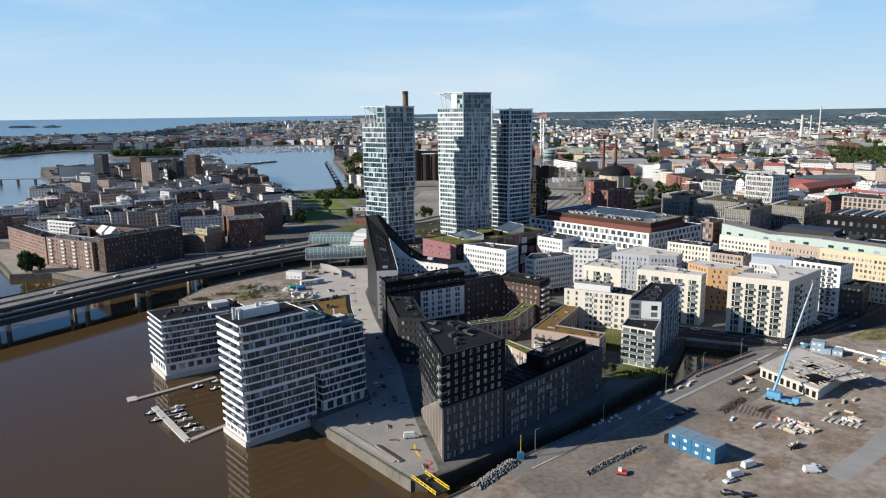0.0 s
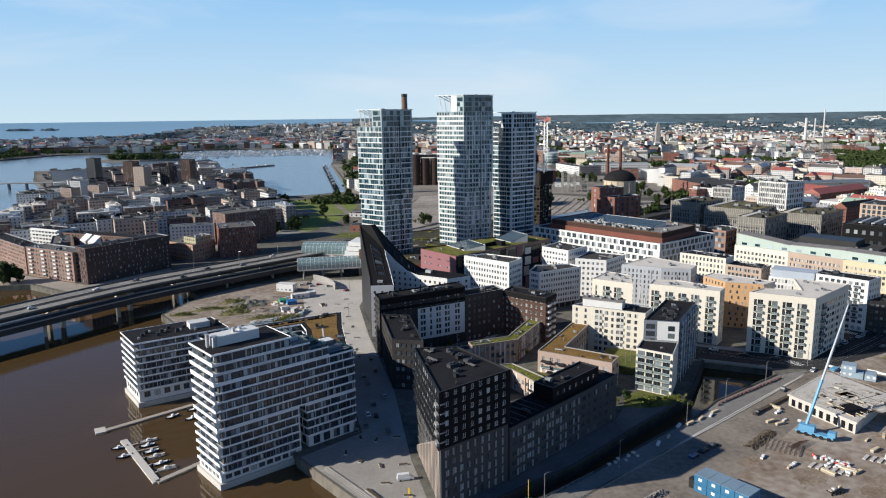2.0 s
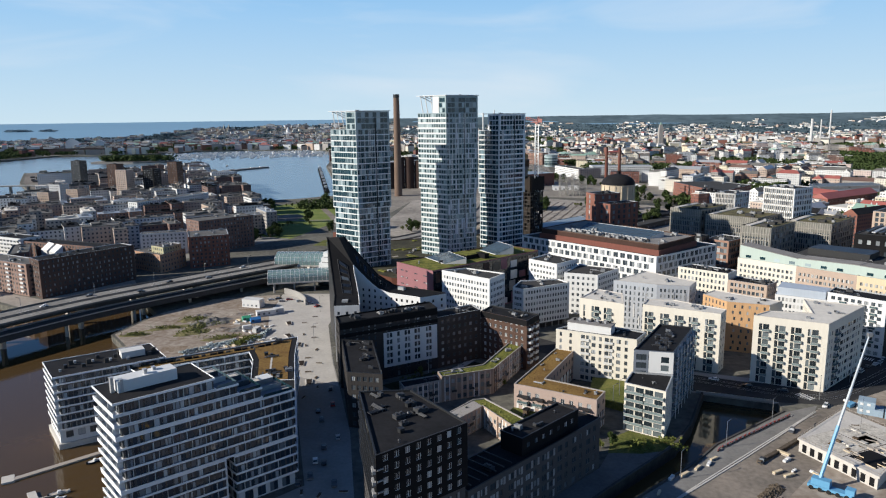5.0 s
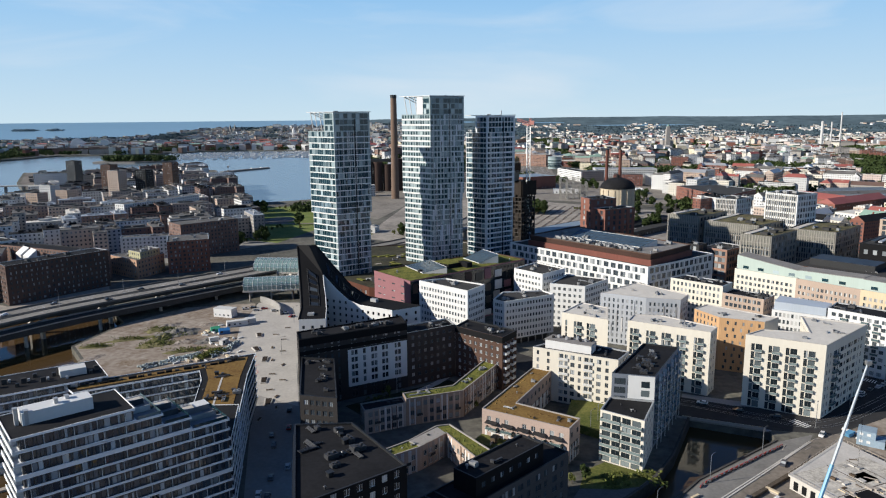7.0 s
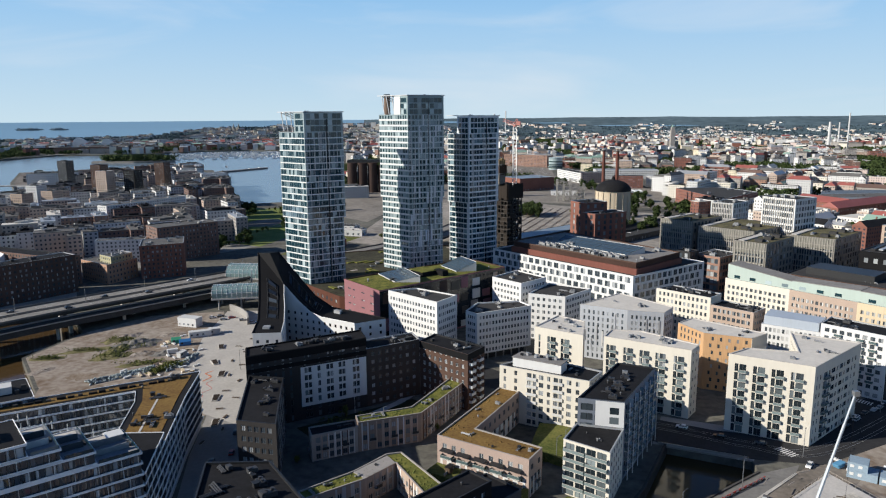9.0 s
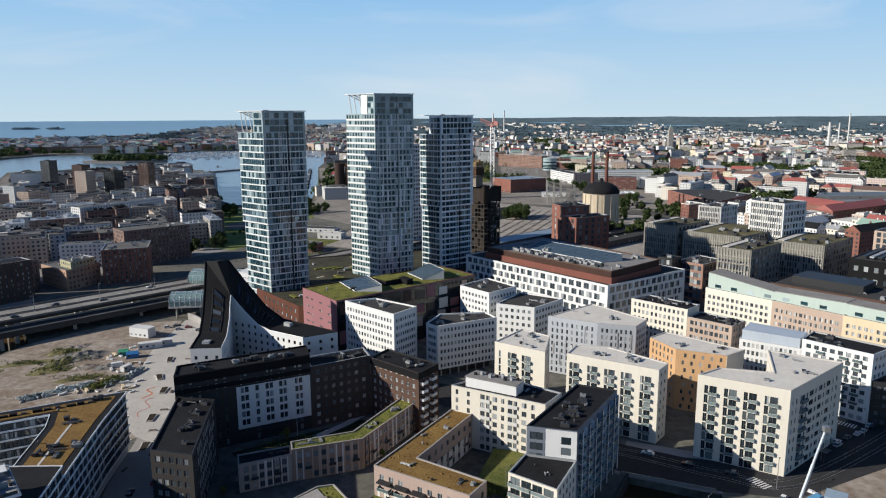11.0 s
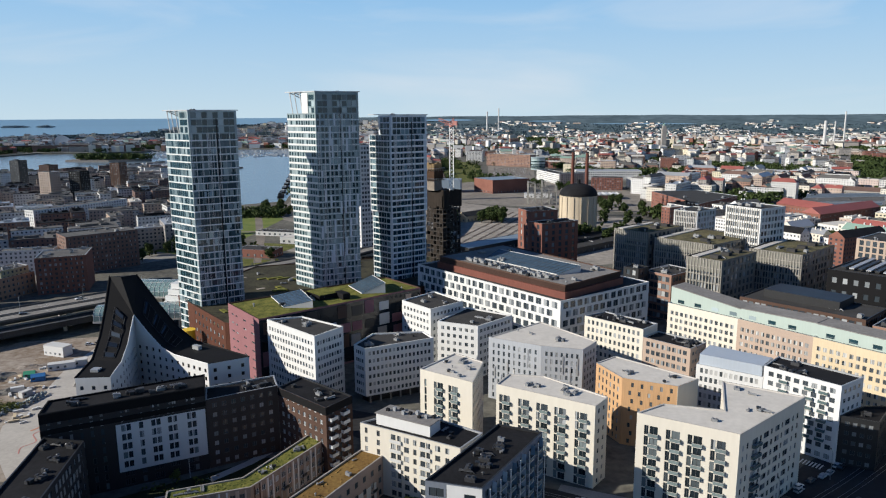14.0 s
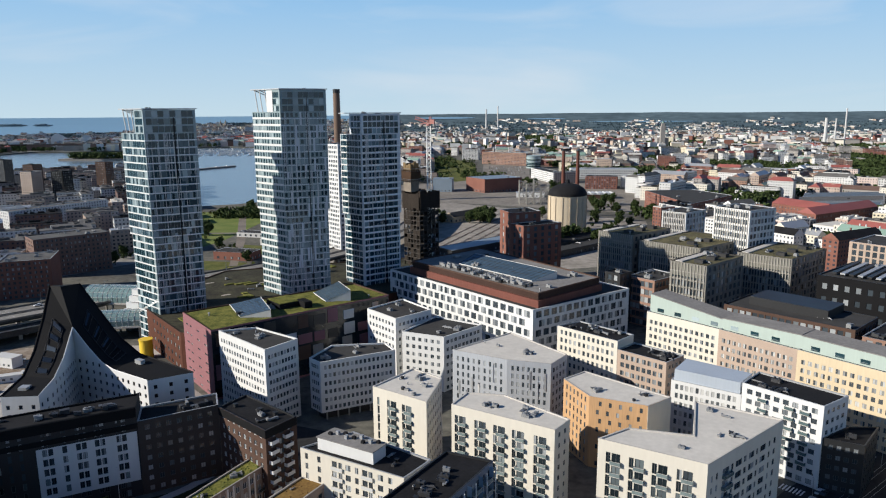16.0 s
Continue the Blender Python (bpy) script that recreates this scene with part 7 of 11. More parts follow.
def house_geo(c, ang, l, w, h, wall, roof, pitched, rnd, V, F, I, panes=True, sep=None, base=GROUND):
    """One town house: walls, roof with overhang, chimneys, rows of panes."""
    ca, sa = math.cos(ang), math.sin(ang)

    def at(a, b, z):
        return (c[0] + ca * a - sa * b, c[1] + sa * a + ca * b, z)
    WV, WF, WI = (V, F, I)
    i = len(WV)
    z0, z1 = base - 1, base + h
    WV += [at(-l, -w, z0), at(l, -w, z0), at(l, w, z0), at(-l, w, z0), at(-l, -w, z1), at(l, -w, z1), at(l, w, z1), at(-l, w, z1)]
    WF += [(i, i + 1, i + 5, i + 4), (i + 1, i + 2, i + 6, i + 5), (i + 2, i + 3, i + 7, i + 6), (i + 3, i, i + 4, i + 7)]
    WI += [wall] * 4
    i = len(WV)
    if pitched:
        r, o = min(w * 0.75, 5.0), 0.5
        hip = rnd.choice((0.0, 0.0, w * 0.8))
        WV += [at(-l - o, -w - o, z1), at(l + o, -w - o, z1), at(l + o, w + o, z1), at(-l - o, w + o, z1), at(-l + hip, 0, z1 + r), at(l - hip, 0, z1 + r)]
        WF += [(i, i + 1, i + 5, i + 4), (i + 2, i + 3, i + 4, i + 5), (i + 1, i + 2, i + 5), (i + 3, i, i + 4), (i + 3, i + 2, i + 1, i)]
        WI += [NW + roof, NW + roof, wall if not hip else NW + roof, wall if not hip else NW + roof, NW + roof]
        for k in range(rnd.randint(1, 3)):
            a, j = rnd.uniform(-l * 0.7, l * 0.7), len(WF)
            box(0, 0, 0, 0, 0, 0, WV, WF)
            q = len(WV) - 8
            for m, (dx, dy, dz) in enumerate(((-.5, -.5, z1), (.5, -.5, z1), (.5, .5, z1), (-.5, .5, z1), (-.5, -.5, z1 + r + 1.4), (.5, -.5, z1 + r + 1.4), (.5, .5, z1 + r + 1.4), (-.5, .5, z1 + r + 1.4))):
                WV[q + m] = at(a + dx, dy + w * 0.25, dz)
            WI += [wall] * 6
    else:
        WV += [at(-l - .1, -w - .1, z1 + .5), at(l + .1, -w - .1, z1 + .5), at(l + .1, w + .1, z1 + .5), at(-l - .1, w + .1, z1 + .5), at(-l - .1, -w - .1, z1), at(l + .1, -w - .1, z1), at(l + .1, w + .1, z1), at(-l - .1, w + .1, z1)]
        WF += [(i, i + 1, i + 2, i + 3), (i + 4, i + 5, i + 1, i), (i + 5, i + 6, i + 2, i + 1), (i + 6, i + 7, i + 3, i + 2), (i + 7, i + 4, i, i + 3)]
        WI += [NW + roof] * 5
        for k in range(rnd.randint(3, 8) if sep else rnd.randint(1, 4)):
            a, b, s, t = rnd.uniform(-l * .7, l * .7), rnd.uniform(-w * .5, w * .5), rnd.uniform(0.8, 3), rnd.uniform(0.8, 1.6)
            box(0, 0, 0, 0, 0, 0, WV, WF)
            q = len(WV) - 8
            for m, (dx, dy, dz) in enumerate(((-s, -t, .5), (s, -t, .5), (s, t, .5), (-s, t, .5), (-s, -t, 2.4), (s, -t, 2.4), (s, t, 2.4), (-s, t, 2.4))):
                WV[q + m] = at(a + dx, b + dy, z1 + dz)
            WI += [NW + rnd.choice((0, 1, 4))] * 6
    if not panes:
        return
    PV, PF, PI = sep if sep else (WV, WF, WI)
    nf = max(1, int((h - 1) / 3.2))
    for side, (half, dep) in enumerate(((l, w), (w, l), (l, w), (w, l))):
        nx, ny = ((0, -1), (1, 0), (0, 1), (-1, 0))[side]
        if sa * nx + ca * ny > 0.35:
            continue
        n = max(2, int(2 * half / 3.3))
        ww = rnd.choice((0.6, 0.7, 0.9))
        for f in range(nf):
            z = GROUND + 1.2 + f * (h - 0.6) / nf
            for k in range(n):
                u = -half + 2 * half * (k + 0.5) / n
                j = len(PV)
                for uu, zz in ((u - ww, z), (u + ww, z), (u + ww, z + 1.6), (u - ww, z + 1.6)):
                    if side == 0:
                        PV.append(at(uu, -dep - .04, zz))
                    elif side == 1:
                        PV.append(at(dep + .04, uu, zz))
                    elif side == 2:
                        PV.append(at(-uu, dep + .04, zz))
                    else:
                        PV.append(at(-dep - .04, -uu, zz))
                PF.append((j, j + 1, j + 2, j + 3))
                PI.append(NP)


def side_wing(c, ang, l, w, h, wall, roof, pitched, rnd, V, F, I, sep=None):
    """A courtyard wing at right angles behind or before a town house."""
    l2, a, s = rnd.uniform(7, 13), rnd.choice((-1, 1)) * (l - w * 0.8), rnd.choice((-1, 1))
    b = s * (w + l2 - 1)
    c2 = (c[0] + math.cos(ang) * a - math.sin(ang) * b, c[1] + math.sin(ang) * a + math.cos(ang) * b)
    house_geo(c2, ang + math.pi / 2, l2, w * 0.8, h * rnd.uniform(0.7, 1.04), wall, roof, pitched, rnd, V, F, I, True, sep)


def town_thing(c, ang, l, w, h, wall, roof, pitched, rnd, label, group, name="town_house", category="house"):
    V, F, I = [], [], []
    PV, PF, PI = [], [], []
    house_geo(c, ang, l, w, h, wall, roof, pitched, rnd, V, F, I, True, (PV, PF, PI))
    if name == "town_house" and rnd.random() < 0.6:
        side_wing(c, ang, l, w, h, wall, roof, pitched, rnd, V, F, I, (PV, PF, PI))
    e = thing(name, label, category, (c[0], c[1], GROUND), group)
    wf = [f for f, i in zip(F, I) if i < NW]
    rf = [f for f, i in zip(F, I) if i >= NW]
    for nm, fs, m in (("wall", wf, WALLS[wall]), ("roof", rf, ROOFS[roof])):
        used = sorted({j for f in fs for j in f})
        at = {j: k for k, j in enumerate(used)}
        part(nm, ([V[j] for j in used], [tuple(at[j] for j in f) for f in fs]), m, e)
    if PF:
        part("window_rest", (PV, PF), PANE_FAR, e, kind="stuff")
    return e


COLOUR = ["white", "cream", "pale grey", "ochre", "pale brick", "beige brick", "red brick", "orange brick", "brown brick", "grey stone", "rose", "yellow"]
ROOFNAME = ["black", "grey", "red", "tiled", "zinc", "pale", "green copper"]
taken = []


def fixed(pts, z1, wall, roof, label, name="brick_block", floors=None, solo=False):
    h = Building(name, label, pts, z1, wall=wall, roof=roof, group="harbour brick blocks", rec=0.25)
    fl = floors or int((z1 - GROUND) / 3.1)
    for k in range(len(pts)):
        p, q = h.edge(k)
        if q[0] - p[0] > -8:
            h.rows(k, fl, max(2, int(math.dist(p, q) / 3.4)), w=1.5, h=1.7, solo=solo)
    h.close(int(len(pts) * 2), int(z1 + len(pts)), 1.3)
    taken.extend(lerp2(pts[k - 1], pts[k], 0.5) for k in range(len(pts)))
    taken.extend(pts)
    taken.append((sum(p[0] for p in pts) / len(pts), sum(p[1] for p in pts) / len(pts)))
    return h


PINKBRICK = mat("pink_brown_brick", (0.25, 0.17, 0.14), 0.88, vary=0.2, fine=4.0)
# darker brick for the unlit wing: its shade is put into the colour
SHADEBRICK = mat("shade_dark_brick", (0.085, 0.056, 0.047), 0.88, vary=0.2, fine=4.0)
qb = fixed([(-324, 575), (-273.6, 547.4), (-265.4, 561), (-315, 589)], 25, PINKBRICK, TOWNROOF, "pinkish brick quay block with white balcony stacks", solo=True)
qb.balconies(0, [(4, 3.5), (20, 3.5), (34, 3.5), (50, 3.5)], [GROUND + 3.0 * k for k in range(1, 8)], d=1.2, rail=FRAME_W, slab=FRAME_W)
fixed([(-260.3, 540.2), (-220.3, 597.5), (-234, 607), (-273.2, 551.6)], 29, SHADEBRICK, BITUMEN, "tall brick corner block beside the viaduct, shade painted into its walls", solo=True)
fixed([(-396, 642), (-327, 578), (-318, 588.5), (-387, 652.5)], 24, PINKBRICK, BITUMEN, "long pinkish brick quay block with a dark roof", solo=True)
fixed([(-316, 595), (-306, 607), (-326, 645), (-337, 638)], 23, QUAYBRICK, TOWNROOF, "brown brick block on the quay courtyard")
fixed([(-236, 609), (-230.5, 622), (-330, 664), (-336, 651)], 24, QUAYBRICK, BITUMEN, "long brown brick block behind the courtyard")
fixed([(-240, 640), (-209, 618), (-199, 646), (-228, 664)], 17, mat("orange_tan_brick", (0.37, 0.235, 0.165), 0.88, vary=0.18, fine=4.0), TOWNROOF, "tan brick corner block in sunlight", solo=True)
fixed([(-222, 634), (-208, 623), (-201, 643), (-214, 651)], 22, mat("olive_plaster", (0.36, 0.34, 0.22), 0.88, vary=0.1), TOWNROOF, "higher tan brick block with an olive gable")
fixed([(-192, 636), (-163, 649), (-174, 679), (-203, 665)], 28, REDBRICK, TOWNROOF, "brown brick block with dark roof")
fixed([(-205, 699), (-166, 737), (-184, 756), (-223, 718)], 32, QUAYBRICK, TOWNROOF, "long brown brick block near the park")
fixed([(-256, 692), (-218, 703), (-222, 716), (-260, 705)], 22, WHITE, TOWNROOF, "white slab block between brick blocks")
fixed([(-333, 868), (-286, 972), (-300, 980), (-347, 876)], 30, WHITE, TOWNROOF, "long white slab block")
for x, y, zt, m in ((-618, 1300, 54, DARKMETAL), (-505, 1192, 54, BROWNBRICK), (-446, 1092, 52, PALEBRICK), (-410, 1100, 52, BLACKMETAL), (-440, 1270, 52, BROWNBRICK), (-520, 1050, 36, PALE), (-500, 985, 32, BEIGEBRICK), (-470, 1000, 34, BEIGEBRICK)):
    fixed([(x - 10, y - 6), (x + 7, y - 10), (x + 11, y + 7), (x - 6, y + 11)], zt, m, BITUMEN, "tall block with regular windows above the island", "tower_block")
patch("ground_island", [(-452, 700), (-345, 640), (-262, 640), (-225, 660), (-140, 780), (-215, 1000), (-262, 1110), (-300, 1170), (-390, 1410), (-548, 1740), (-650, 1500), (-610, 1150), (-545, 950), (-500, 800)], mat("pale_street_ground", (0.235, 0.225, 0.205), 0.95, vary=0.3, big=0.015, fine=0.2), "pale paved streets between the island blocks", 0.04)
CY = [(-373, 668), (-338, 650), (-328, 664), (-363, 682)]
cy = Building("courtyard_house", "white terraced house with blue glass balconies in the brick courtyard", CY, 26.0, wall=WHITE, roof=BITUMEN, group="harbour brick blocks")
cy.rows(0, 7, 8, w=3.0, h=1.8, sill=1.1, pitch=3.2, pane_m=PANE_BLUE), cy.rows(1, 7, 3, w=2.0)
cy.balconies(0, [(0.5, 38.0)], [GROUND + 3.2 * k for k in range(2, 8)], d=1.4, rail=FRAME_W, slab=FRAME_W)
cy.close(5, 83, 1.2)
taken.append((-350, 666))
for k in range(2):
    x, y = -312 + 12 * k, 634 - 10 * k
    e = thing("roof_gable", "white sloping gable house in the courtyard", "house", (x, y, 2), "white courtyard gables")
    part("wall", prism([(x, y), (x + 9, y - 8), (x + 13, y - 3), (x + 4, y + 5)], GROUND, 20), PALE, e)
    V = [(x, y, 20.03), (x + 9, y - 8, 20.03), (x + 13, y - 3, 20.03), (x + 4, y + 5, 20.03), (x + 4, y + 5, 25), (x + 13, y - 3, 25)]
    part("slope", (V, [(0, 1, 5, 4), (1, 2, 5), (2, 3, 4, 5), (3, 0, 4), (3, 2, 1, 0)]), WHITE, e)
PEN = [(-440, 690), (-345, 672), (-262, 662), (-232, 680), (-150, 770), (-255, 1100), (-300, 1160), (-390, 1400), (-540, 1700), (-640, 1500), (-600, 1150), (-535, 950), (-470, 780)]
rnd = random.Random(17)
made = 0
for gy in range(28):
    for gx in range(14):
        u, v = gx * 46 - 330, gy * 42 - 60
        c = (-330 + u * 0.86 - v * 0.33 + rnd.uniform(-5, 5), 700 + u * 0.5 + v * 0.93 + rnd.uniform(-5, 5))
        if not inside(c, PEN) or any(math.dist(c, t) < 26 for t in taken):
            continue
        # pale walls weighted up: distance haze is put into the blocks' colours
        wall = rnd.choice((8, 8, 5, 5, 9, 9, 2, 2, 2, 2, 2, 4, 4, 1, 0, 0, 0))
        roof = rnd.choice((0, 0, 1, 1, 1, 1, 1, 4, 5))
        for half in range(2):
            ang = 0.55 + half * math.pi / 2 + rnd.uniform(-0.04, 0.04)
            cc = (c[0] + (half * 15 - 4) * math.cos(0.55), c[1] + (half * 15 - 4) * math.sin(0.55))
            town_thing(cc, ang, rnd.uniform(14, 21), rnd.uniform(5.5, 7), rnd.uniform(17, 27), wall, roof, False, rnd, COLOUR[wall] + " apartment block with a " + ROOFNAME[roof] + " flat roof on the island", "island blocks", "island_block", "apartment building")
            made += 1


def town(name, label, spots, seed, own=False):
    rnd = random.Random(seed)
    V, F, I = [], [], []
    for c, ang, hmin, hmax, big in spots:
        wall = rnd.choice((0, 0, 0, 0, 1, 1, 1, 2, 2, 2, 2, 4, 5, 6, 6, 7, 8, 9, 9, 9, 10, 11))
        pitched = rnd.random() < (0.45 if not big else 0.1)
        roof = rnd.choice((0, 0, 1, 1, 1, 1, 4, 4, 5, 2, 2, 3, 6)) if pitched else rnd.choice((0, 1, 1, 4, 5, 5))
        l, w = (rnd.uniform(11, 28), rnd.uniform(5.5, 8)) if not big else (rnd.uniform(22, 42), rnd.uniform(10, 18))
        if c[1] > 1500:
            l, w = l * 0.72, w * 0.85
        h = rnd.uniform(hmin, hmax)
        if own:
            town_thing(c, ang, l, w, h, wall, roof, pitched, rnd, COLOUR[wall] + " town house with a " + ROOFNAME[roof] + " roof", "town houses")
        else:
            house_geo(c, ang, l, w, h, wall, roof, pitched, rnd, V, F, I, c[1] < 2300)
            if c[1] < 2300 and rnd.random() < 0.5:
                side_wing(c, ang, l, w, h, wall, roof, pitched, rnd, V, F, I)
    if V:
        ob = part(name, (V, F), TOWN_M, None, label, I, "stuff")
        ob["category"] = "town"


NEAR, FAR, WOODSPOTS = [], [], []
rnd = random.Random(23)
# the rail yard, car park and the streets round the gas holder; a wooded park
OPENGROUND = [[(60, 1250), (20, 2200), (172, 2200), (290, 1950), (330, 1560), (450, 1550), (450, 1470), (360, 1380), (375, 1300), (335, 1050), (200, 1150)]]
PARKWOOD = [(715, 1290), (985, 1850), (1250, 1950), (830, 1230)]
BLOCK = [(60, 560), (130, 680), (140, 800), (280, 990), (420, 700), (430, 620), (300, 440), (80, 440)]
r = 640.0
while r < 3650:
    n = int(r * radians(64) / (28 + r * (0.0075 if r < 1400 else 0.0035)))
    for k in range(n):
        az = radians(-13 + 64 * (k + rnd.uniform(0.1, 0.9)) / n)
        rr = r + rnd.uniform(-12, 12)
        c = (60 + rr * math.sin(az), rr * math.cos(az))
        if inside(c, BLOCK) or c[0] < -150 - max(0, (c[1] - 1200) * 0.12) or (c[0] < 230 and c[1] < 1180):
            continue
        if c[0] < 430 and c[1] < 720:
            continue
        if math.dist(c, (221, 904)) < 60 or math.dist(c, (240, 1008)) < 30 or math.dist(c, (-55, 1157)) < 40:
            continue
        if inside(c, [(-30, 700), (90, 700), (280, 760), (330, 980), (230, 1230), (95, 1390), (-135, 1390)]):
            continue
        if inside(c, [(320, 1110), (345, 915), (455, 1025), (420, 1120)]) or inside(c, [(435, 890), (480, 880), (600, 960), (560, 1020), (480, 1040), (445, 1000)]):
            continue
        if inside(c, [(470, 985), (612, 1000), (712, 1195), (520, 1150)]):
            continue
        if any(inside(c, p) for p in OPENGROUND):
            continue
        if inside(c, PARKWOOD):
            WOODSPOTS.append(c)
            continue
        g = noise.noise((c[0] * 0.0035, c[1] * 0.0035, 3.0))
        if g < -0.10 or rnd.random() < 0.27:
            if rr < 1500 or rnd.random() < 0.7:
                WOODSPOTS.append(c)
            continue
        grid = math.floor(noise.noise((c[0] * 0.0012, c[1] * 0.0012, 9.0)) * 4) * 0.35 + rnd.choice((0, math.pi / 2)) + rnd.uniform(-0.05, 0.05)
        big = noise.noise((c[0] * 0.004, c[1] * 0.004, 20.0)) > 0.3 and rnd.random() < 0.5
        hm = (10, 20) if big else (14, 29)
        (NEAR if rr < 1050 else FAR).append((c, grid, *hm, big))
    r += 27 + r * (0.0072 if r < 1400 else 0.0045)
# the far shore beyond the bay
for k in range(1000):
    c = (rnd.uniform(-2300, -330), rnd.uniform(2470, 3450))
    if inside(c, LAND[::-1]):
        if rnd.random() < (0.6 if c[0] < -1000 else 0.35):
            WOODSPOTS.append(c)
        else:
            FAR.append((c, rnd.choice((0.2, 1.77)) + rnd.uniform(-0.1, 0.1), 14, 26, False))
for k in range(200):
    WOODSPOTS.append((rnd.uniform(-2450, -1380), rnd.uniform(2230, 2700)))
# denser town on the far shore
SHORE = [(-1190, 2560), (-1000, 2620), (-925, 2810), (-760, 2850), (-560, 2820), (-395, 2720), (-330, 2320), (-285, 1900), (-200, 2500), (-200, 3600), (-900, 3560), (-1500, 3380), (-1900, 3100)]
for k in range(1500):
    c = (rnd.uniform(-1900, -210), rnd.uniform(1900, 3560))
    if not inside(c, SHORE):
        continue
    if noise.noise((c[0] * 0.004, c[1] * 0.004, 7.0)) < -0.22 or (c[0] < -1150 and rnd.random() < 0.4):
        if rnd.random() < 0.3:
            WOODSPOTS.append(c)
    else:
        FAR.append((c, 0.25 + rnd.choice((0, math.pi / 2)) + rnd.uniform(-0.05, 0.05), 12, 25, rnd.random() < 0.06))
# facades along the harbour front
for (xa, ya), (xb, yb) in (((-920, 2800), (-770, 2842)), ((-750, 2842), (-570, 2814)), ((-550, 2812), (-410, 2716)), ((-1180, 2552), (-1030, 2602))):
    n = int(math.hypot(xb - xa, yb - ya) / 38)
    for k in range(n):
        s = (k + 0.5) / n
        FAR.append(((xa + (xb - xa) * s, ya + (yb - ya) * s + 12), math.atan2(yb - ya, xb - xa), 18, 25, False))
town("town_house", "", NEAR, 3, True)
town("far_town", "dense distant town of pale houses with red and grey roofs", FAR, 4)

def leaf_clumps(n, shape, rnd, size, V, F):
    """n small bent leaf clumps inside a shape(rnd) -> point."""
    for k in range(n):
        c = shape(rnd)
        s = size * rnd.uniform(0.6, 1.3)
        a = Vector((rnd.uniform(-1, 1), rnd.uniform(-1, 1), rnd.uniform(-0.6, 1))).normalized()
        b = a.orthogonal().normalized() * s
        d = a.cross(b).normalized() * s
        i = len(V)
        p = Vector(c)
        V += [tuple(p - b), tuple(p - d + a * s * 0.3), tuple(p + b), tuple(p + d + a * s * 0.3), tuple(p + a * s * 0.55)]
        F += [(i, i + 1, i + 4), (i + 1, i + 2, i + 4), (i + 2, i + 3, i + 4), (i + 3, i, i + 4)]


# houses and woods on the rising ground towards the horizon
V, F, I = [], [], []
TV, TF = [], []
rnd = random.Random(55)


def rise(r):
    for (r0, f0), (r1, f1) in zip(((3700, 0.0), (4100, 0.30), (4500, 0.65)), ((4100, 0.30), (4500, 0.65), (4800, 1.0))):
        if r < r1:
            return 109 * (f0 + (f1 - f0) * (r - r0) / (r1 - r0))
    return 109


for k in range(3600):
    r = 3640 + 1090 * rnd.random() ** 1.5
    a = radians(rnd.uniform(-4, 44))
    c = (r * math.sin(a), r * math.cos(a))
    if noise.noise((c[0] * 0.004, c[1] * 0.004, 31.0)) > -0.38 + 0.00085 * (r - 3700) and rnd.random() < 0.75:
        house_geo(c, rnd.uniform(0, 3), rnd.uniform(8, 22), rnd.uniform(5, 9), rnd.uniform(4, 9), rnd.choice((0, 1, 2, 2, 4, 9)), rnd.choice((0, 1, 1, 4, 5, 2)), False, rnd, V, F, I, False, None, rise(r))
    for j in range(2 if r < 4420 else 0):
        x, y, s = c[0] + rnd.uniform(-50, 50), c[1] + rnd.uniform(-50, 50), rise(r)
        leaf_clumps(5, lambda q, x=x, y=y, s=s: (x + q.gauss(0, 14), y + q.gauss(0, 14), s + q.uniform(-1, 2.5)), rnd, 4.0, TV, TF)
part("hill_town", (V, F), TOWN_M, None, "scattered pale buildings on distant slopes", I, "stuff")["category"] = "town"
# leaf colour shifted to blue, with the haze of distance painted in
part("hill_woods", (TV, TF), mat("hazed_far_leaves", (0.062, 0.095, 0.112), 0.95, vary=0.3, bump=0), None, "dark tree tops on distant slopes", None, "stuff")["category"] = "trees"

# pale lakes among the far woods
for a0, a1, r0, r1 in ((10.6, 18.4, 4370, 4425), (-2.5, 2.2, 4560, 4640), (6.0, 9.0, 4520, 4560)):
    V, F = [], []
    for k in range(17):
        a, w = radians(a0 + (a1 - a0) * k / 16), math.sin(math.pi * k / 16) ** 0.5
        for r in ((r0 + r1) / 2 - (r1 - r0) / 2 * w, (r0 + r1) / 2 + (r1 - r0) / 2 * w + 1):
            V.append((r * math.sin(a), r * math.cos(a), rise(r) + 3.5))
    F = [(2 * k, 2 * k + 1, 2 * k + 3, 2 * k + 2) for k in range(16)]
    part("water_lake", (V, F), SEA, None, "pale lake among the far woods", kind="structure")["category"] = "water"

# the city goes on over the headland beyond the bay
SEATOP = 105


def sea_rise(r):
    for r0, z0, r1, z1 in ((3300, 1, 3700, 2), (3700, 2, 4100, 0.30 * SEATOP + 1), (4100, 0.30 * SEATOP + 1, 4500, 0.65 * SEATOP + 1), (4500, 0.65 * SEATOP + 1, 4800, SEATOP)):
        if r < r1:
            return z0 + (z1 - z0) * max(0, r - r0) / (r1 - r0)
    return SEATOP


def shore_end(a):
    """How far out the headland reaches, by degrees from straight ahead."""
    for a0, r0, a1, r1 in ((-36, 4000, -27, 4040), (-27, 4040, -22, 4120), (-22, 4120, -20, 4340), (-20, 4340, -17, 4480), (-17, 4480, -12, 4560), (-12, 4560, -4, 4640)):
        if a < a1:
            return r0 + (r1 - r0) * (a - a0) / (a1 - a0)
    return 4640


